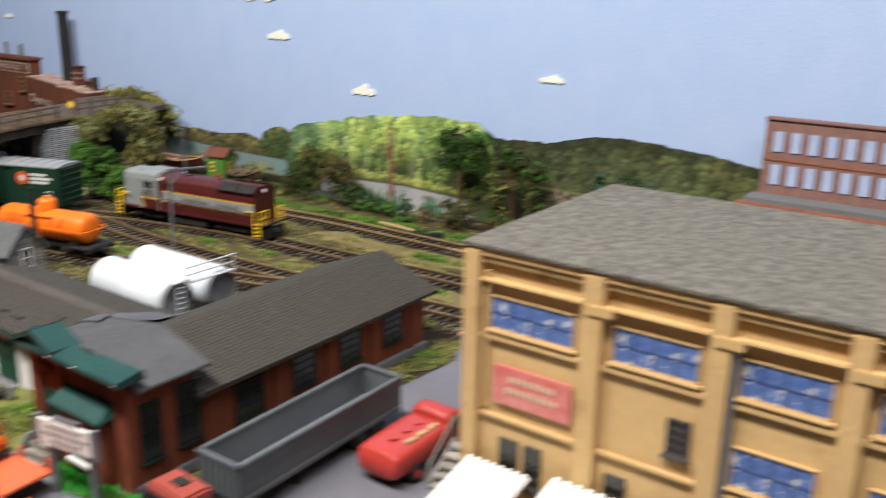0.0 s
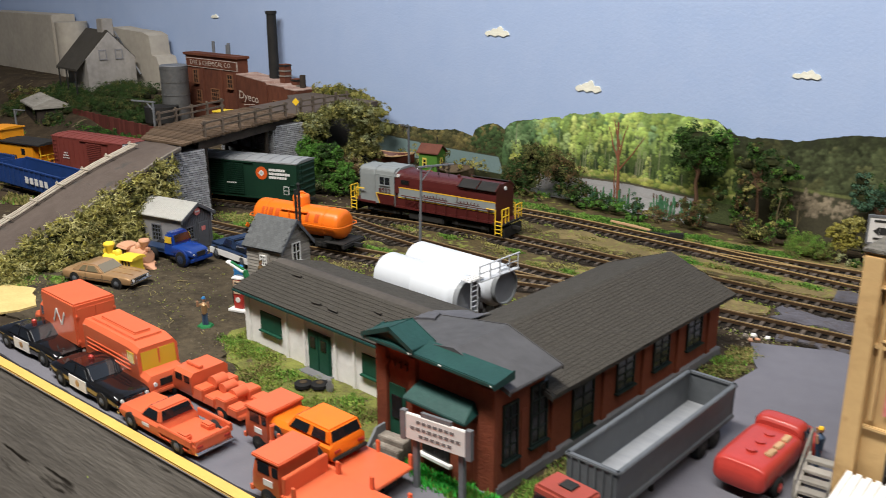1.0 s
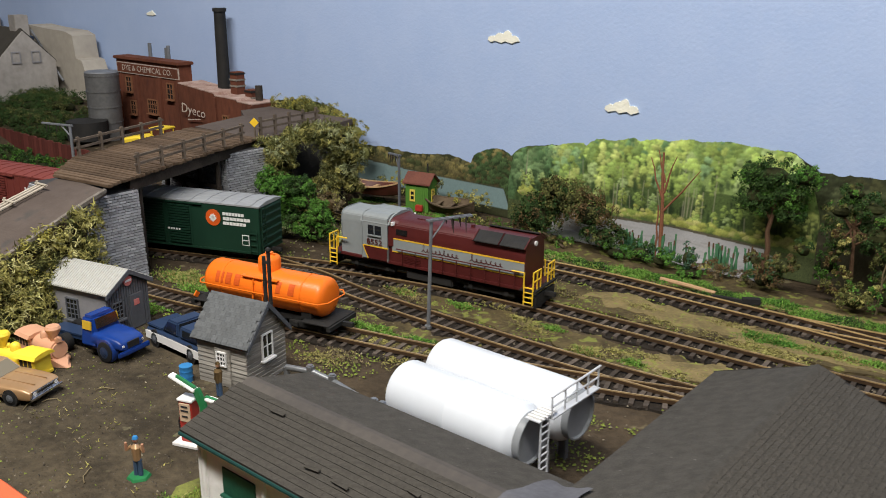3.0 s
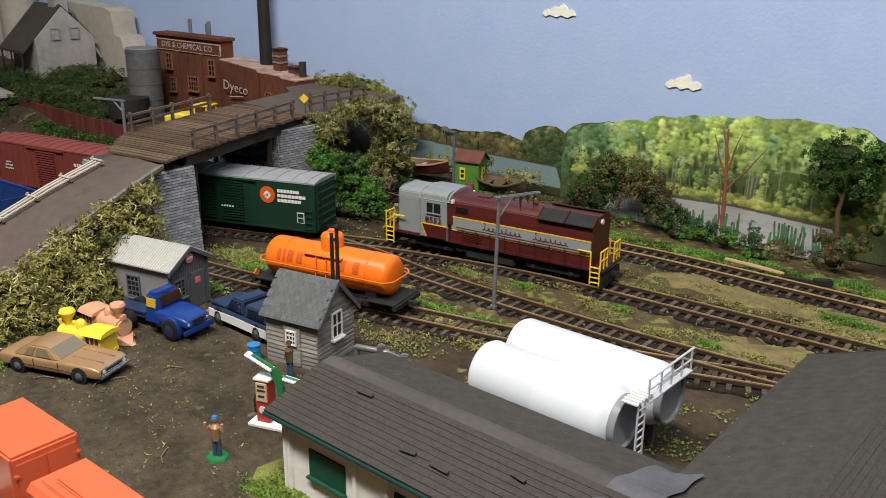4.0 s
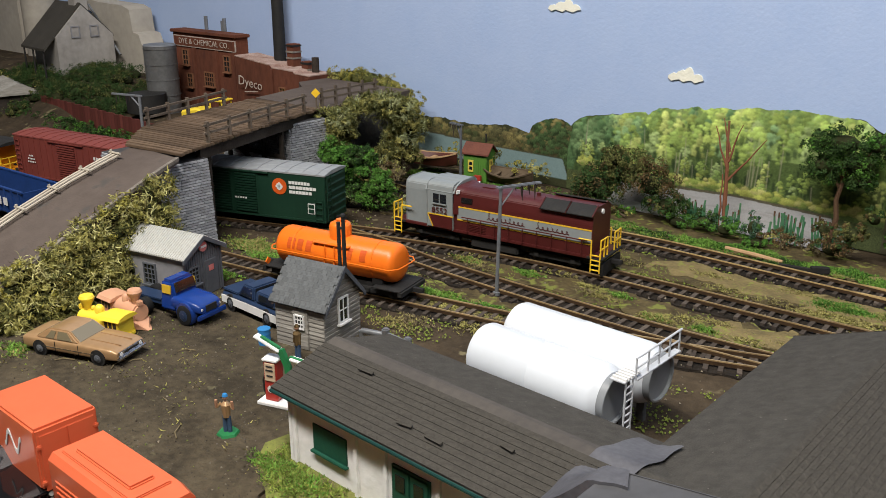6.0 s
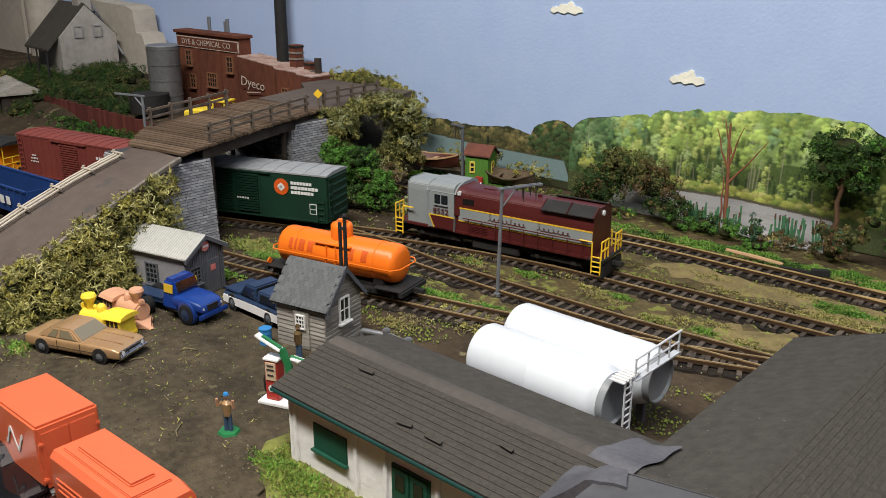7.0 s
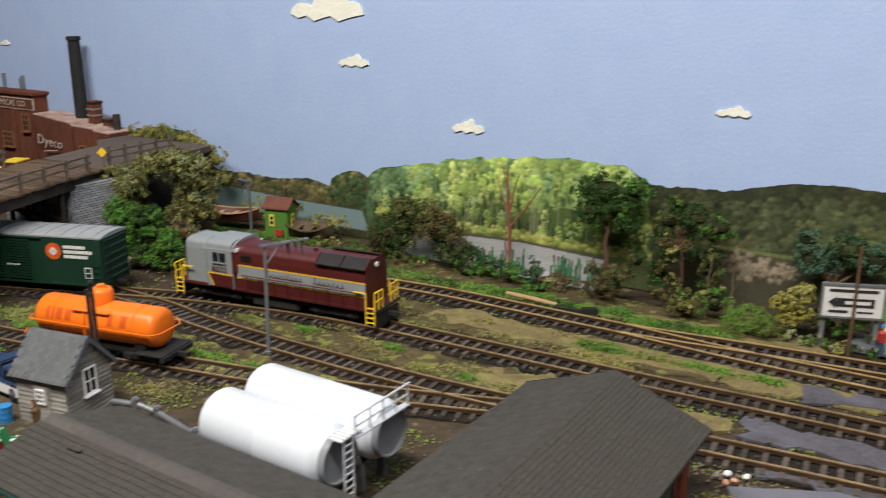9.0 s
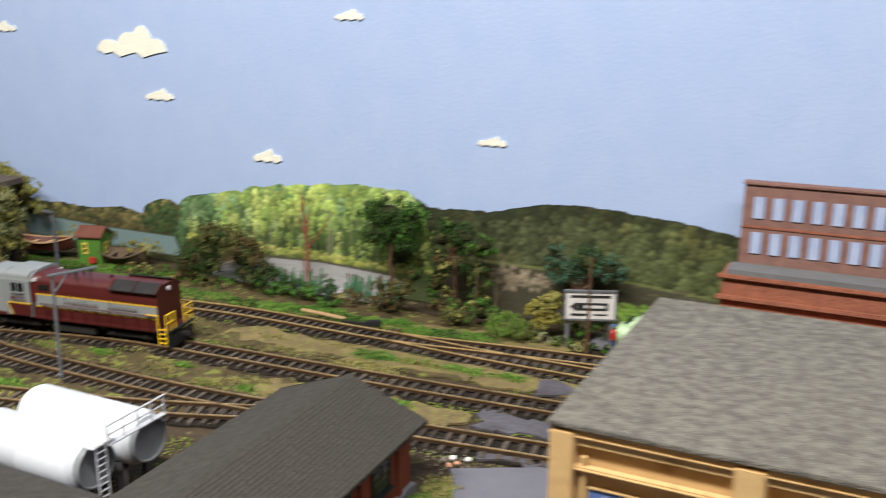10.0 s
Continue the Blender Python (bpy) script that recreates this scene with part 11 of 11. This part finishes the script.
# ---------------------------------------------------------------- grass
def grass(name, areas, mats, label, seed, height=(0.0007, 0.0019), w=0.00065, mound=("turf", "turf_dry")):
    """Short crumbly tufts scattered over blobs (x, y, rx, ry, blades)."""
    g = np.random.default_rng(seed)
    V, S, n_all = [], [], 0
    for k, (x, y, rx, ry, n) in enumerate(areas):
        n = int(n * 1.7)
        d = np.sqrt(g.random(n)) * (1 + 0.25 * np.sin(np.arange(n)))
        a = g.random(n) * math.tau
        px, py = x + rx * d * np.cos(a) * (1 + 0.3 * np.sin(a * 3 + k)), y + ry * d * np.sin(a) * (1 + 0.3 * np.cos(a * 4 + k))
        h, t = g.uniform(*height, n), g.random(n) * math.tau
        lx, ly = g.normal(0, 0.0012, n), g.normal(0, 0.0012, n)
        z = 0.0006 + 0.0012 * np.clip(1 - d * d, 0, 1)
        V.append(np.stack((np.stack((px - w * np.cos(t), py - w * np.sin(t), z), 1), np.stack((px + w * np.cos(t), py + w * np.sin(t), z), 1), np.stack((px + lx, py + ly, z + h), 1)), 1).reshape(-1, 3))
        S.append(np.where(g.random(n) < 0.6, k % len(mats), g.integers(0, len(mats), n)))
        n_all += n
    sh = Shape()
    sh.v = np.concatenate(V).tolist()
    sh.f = (np.arange(n_all * 3).reshape(-1, 3)).tolist()
    sh.m = np.concatenate(S).tolist()
    if mound:
        mats = list(mats) + list(mound)
        for k, (x, y, rx, ry, n) in enumerate(areas):
            base, m_ = len(sh.v), 22
            slot = len(mats) - len(mound) + (k * 7 % 3 > 0) * (len(mound) - 1)
            sh.v.append((x, y, 0.0019))
            for u, z in ((0.55, 0.0016), (1.0, 0.0004)):
                for i in range(m_):
                    a = i * math.tau / m_
                    e = u * (0.82 + 0.30 * noise.noise((math.cos(a) * 2 + k, math.sin(a) * 2, seed)) + 0.25 * noise.noise((math.cos(a) * 7 + k, math.sin(a) * 7, seed)))
                    sh.v.append((x + rx * e * math.cos(a), y + ry * e * math.sin(a), z))
            for i in range(m_):
                j = (i + 1) % m_
                sh.f += [(base, base + 1 + i, base + 1 + j), (base + 1 + i, base + 1 + m_ + i, base + 1 + m_ + j, base + 1 + j)]
                sh.m += [slot, slot]
    ob = part(name, mesh_of(name, sh, mats, fix=False), None)
    return tagged(ob, label, "grass", kind="stuff")


r = random.Random(15)
front = [(-0.572 + 0.012 * i + r.uniform(-0.004, 0.004), 0.250 - 0.022 * r.random() * min(1, 0.3 + i * 0.15), 0.012, 0.010, 420) for i in range(14)]
front += [(-0.583, 0.258 + 0.008 * i, 0.008, 0.009, 320) for i in range(3)] + [(-0.580, 0.250, 0.013, 0.009, 600), (-0.562, 0.244, 0.015, 0.010, 500)]
front += [(-0.53 + 0.02 * i, 0.226, 0.015, 0.007, 320) for i in range(5)]
grass("lawn", front, ["turf", "grass", "turf", "turf_dry"], "patchy green and yellow grass around the white wing", 60)
grass("turf_bright", [(-0.372 + 0.012 * i, 0.2195 + 0.002 * (i % 2), 0.012, 0.007, 520) for i in range(4)] + [(-0.388, 0.222, 0.008, 0.006, 300)], ["turf_bright", "turf_bright", "grass"], "vivid green foam turf in front of the depot", 61, (0.0016, 0.0045), 0.0010, ("turf_bright",))
east = [(-0.3345 + 0.002 * (i % 2), 0.245 + 0.016 * i, 0.008, 0.010, 240) for i in range(13)] + [(-0.330, 0.455, 0.012, 0.014, 420), (-0.328, 0.43, 0.010, 0.014, 360)]
grass("wall_grass", east, ["grass", "grass_dry", "leaf_olive"], "uneven grass strip along the brick wall", 62)
yard = [(-0.655, 0.447, 0.024, 0.007, 900), (-0.70, 0.440, 0.018, 0.006, 500), (-0.62, 0.452, 0.016, 0.006, 420), (-0.83, 0.428, 0.026, 0.014, 1500), (-0.80, 0.418, 0.022, 0.008, 900), (-0.81, 0.375, 0.024, 0.008, 700), (-0.775, 0.442, 0.018, 0.010, 500), (-0.535, 0.508, 0.010, 0.006, 420), (-0.505, 0.512, 0.008, 0.005, 240),
        (-0.40, 0.535, 0.012, 0.006, 300), (-0.745, 0.463, 0.012, 0.004, 240), (-0.69, 0.512, 0.014, 0.005, 300), (-0.64, 0.518, 0.012, 0.005, 260), (-0.57, 0.525, 0.010, 0.004, 200), (-0.455, 0.600, 0.022, 0.010, 1300), (-0.42, 0.602, 0.020, 0.007, 700), (-0.385, 0.604, 0.022, 0.007, 700), (-0.35, 0.606, 0.016, 0.006, 420)]
grass("track_grass", yard, ["grass", "grass", "leaf", "grass_dry"], "green grass tufts between the tracks", 63)
back = [(-0.58 + 0.022 * i, 0.660 + 0.004 * (i % 3), 0.018, 0.010, 700) for i in range(9)] + [(-0.80 + 0.03 * i, 0.655 + 0.004 * (i % 2), 0.022, 0.012, 420) for i in range(8)]
back += [(-0.93 + 0.018 * i + r.uniform(-0.005, 0.005), 0.665 + 0.012 * (i % 3), 0.020, 0.010, 520) for i in range(12)] + [(-0.80 + 0.02 * i, 0.585 + 0.003 * (i % 2), 0.016, 0.006, 300) for i in range(7)]
grass("bank_grass", back, ["grass", "leaf", "grass", "leaf_dark"], "green grass on the bank behind the back track", 64)
dry = [(r.uniform(-0.82, -0.42), r.uniform(0.57, 0.61), 0.018, 0.007, 260) for i in range(22)] + [(r.uniform(-0.70, -0.38), r.uniform(0.505, 0.535), 0.014, 0.005, 200) for i in range(14)] + [(r.uniform(-0.66, -0.5), r.uniform(0.385, 0.445), 0.016, 0.008, 260) for i in range(12)] + [(r.uniform(-0.83, -0.6), r.uniform(0.18, 0.36), 0.012, 0.007, 9) for i in range(18)] + [(r.uniform(-0.83, -0.55), r.uniform(0.17, 0.36), 0.006, 0.004, 5) for i in range(60)]
grass("dry_grass", dry, ["grass_dry", "twig", "leaf_moss", "grass_dry"], "dry yellow grass and weeds over the bare ground", 65, (0.0005, 0.0015), 0.00045, ())
edge = [(-0.83 + 0.008 * (i % 3), 0.175 + 0.018 * i, 0.016, 0.012, 420) for i in range(9)] + [(-0.80, 0.20, 0.02, 0.012, 380), (-0.785, 0.225, 0.014, 0.008, 220)]
grass("bank_foot_grass", edge, ["grass_dry", "leaf_moss", "grass", "leaf_olive"], "pale grass along the foot of the hedge", 66)
west = [(r.uniform(-1.7, -1.05), r.uniform(0.30, 0.50), 0.03, 0.012, 260) for i in range(34)]
grass("west_grass", west, ["grass", "grass_dry", "leaf_olive"], "rough grass in the far yard", 67, (0.002, 0.005), 0.0012)

r = random.Random(16)
for k in range(8):
    x, y, a = r.uniform(-0.80, -0.58), r.uniform(0.19, 0.34), r.uniform(0, 180)
    L = r.uniform(0.004, 0.013)
    single("twig_scrap", Shape().tube([(-L / 2, 0, 0.0004), (-L * 0.1, L * 0.10, 0.0009), (L / 2, -L * 0.05, 0.0005)], 0.00028, 5), "twig", "pale dry twig lying on the dirt lot", "twig", "twigs on the lot", at=pose(x, y, 0.0014, 0, 0, a))
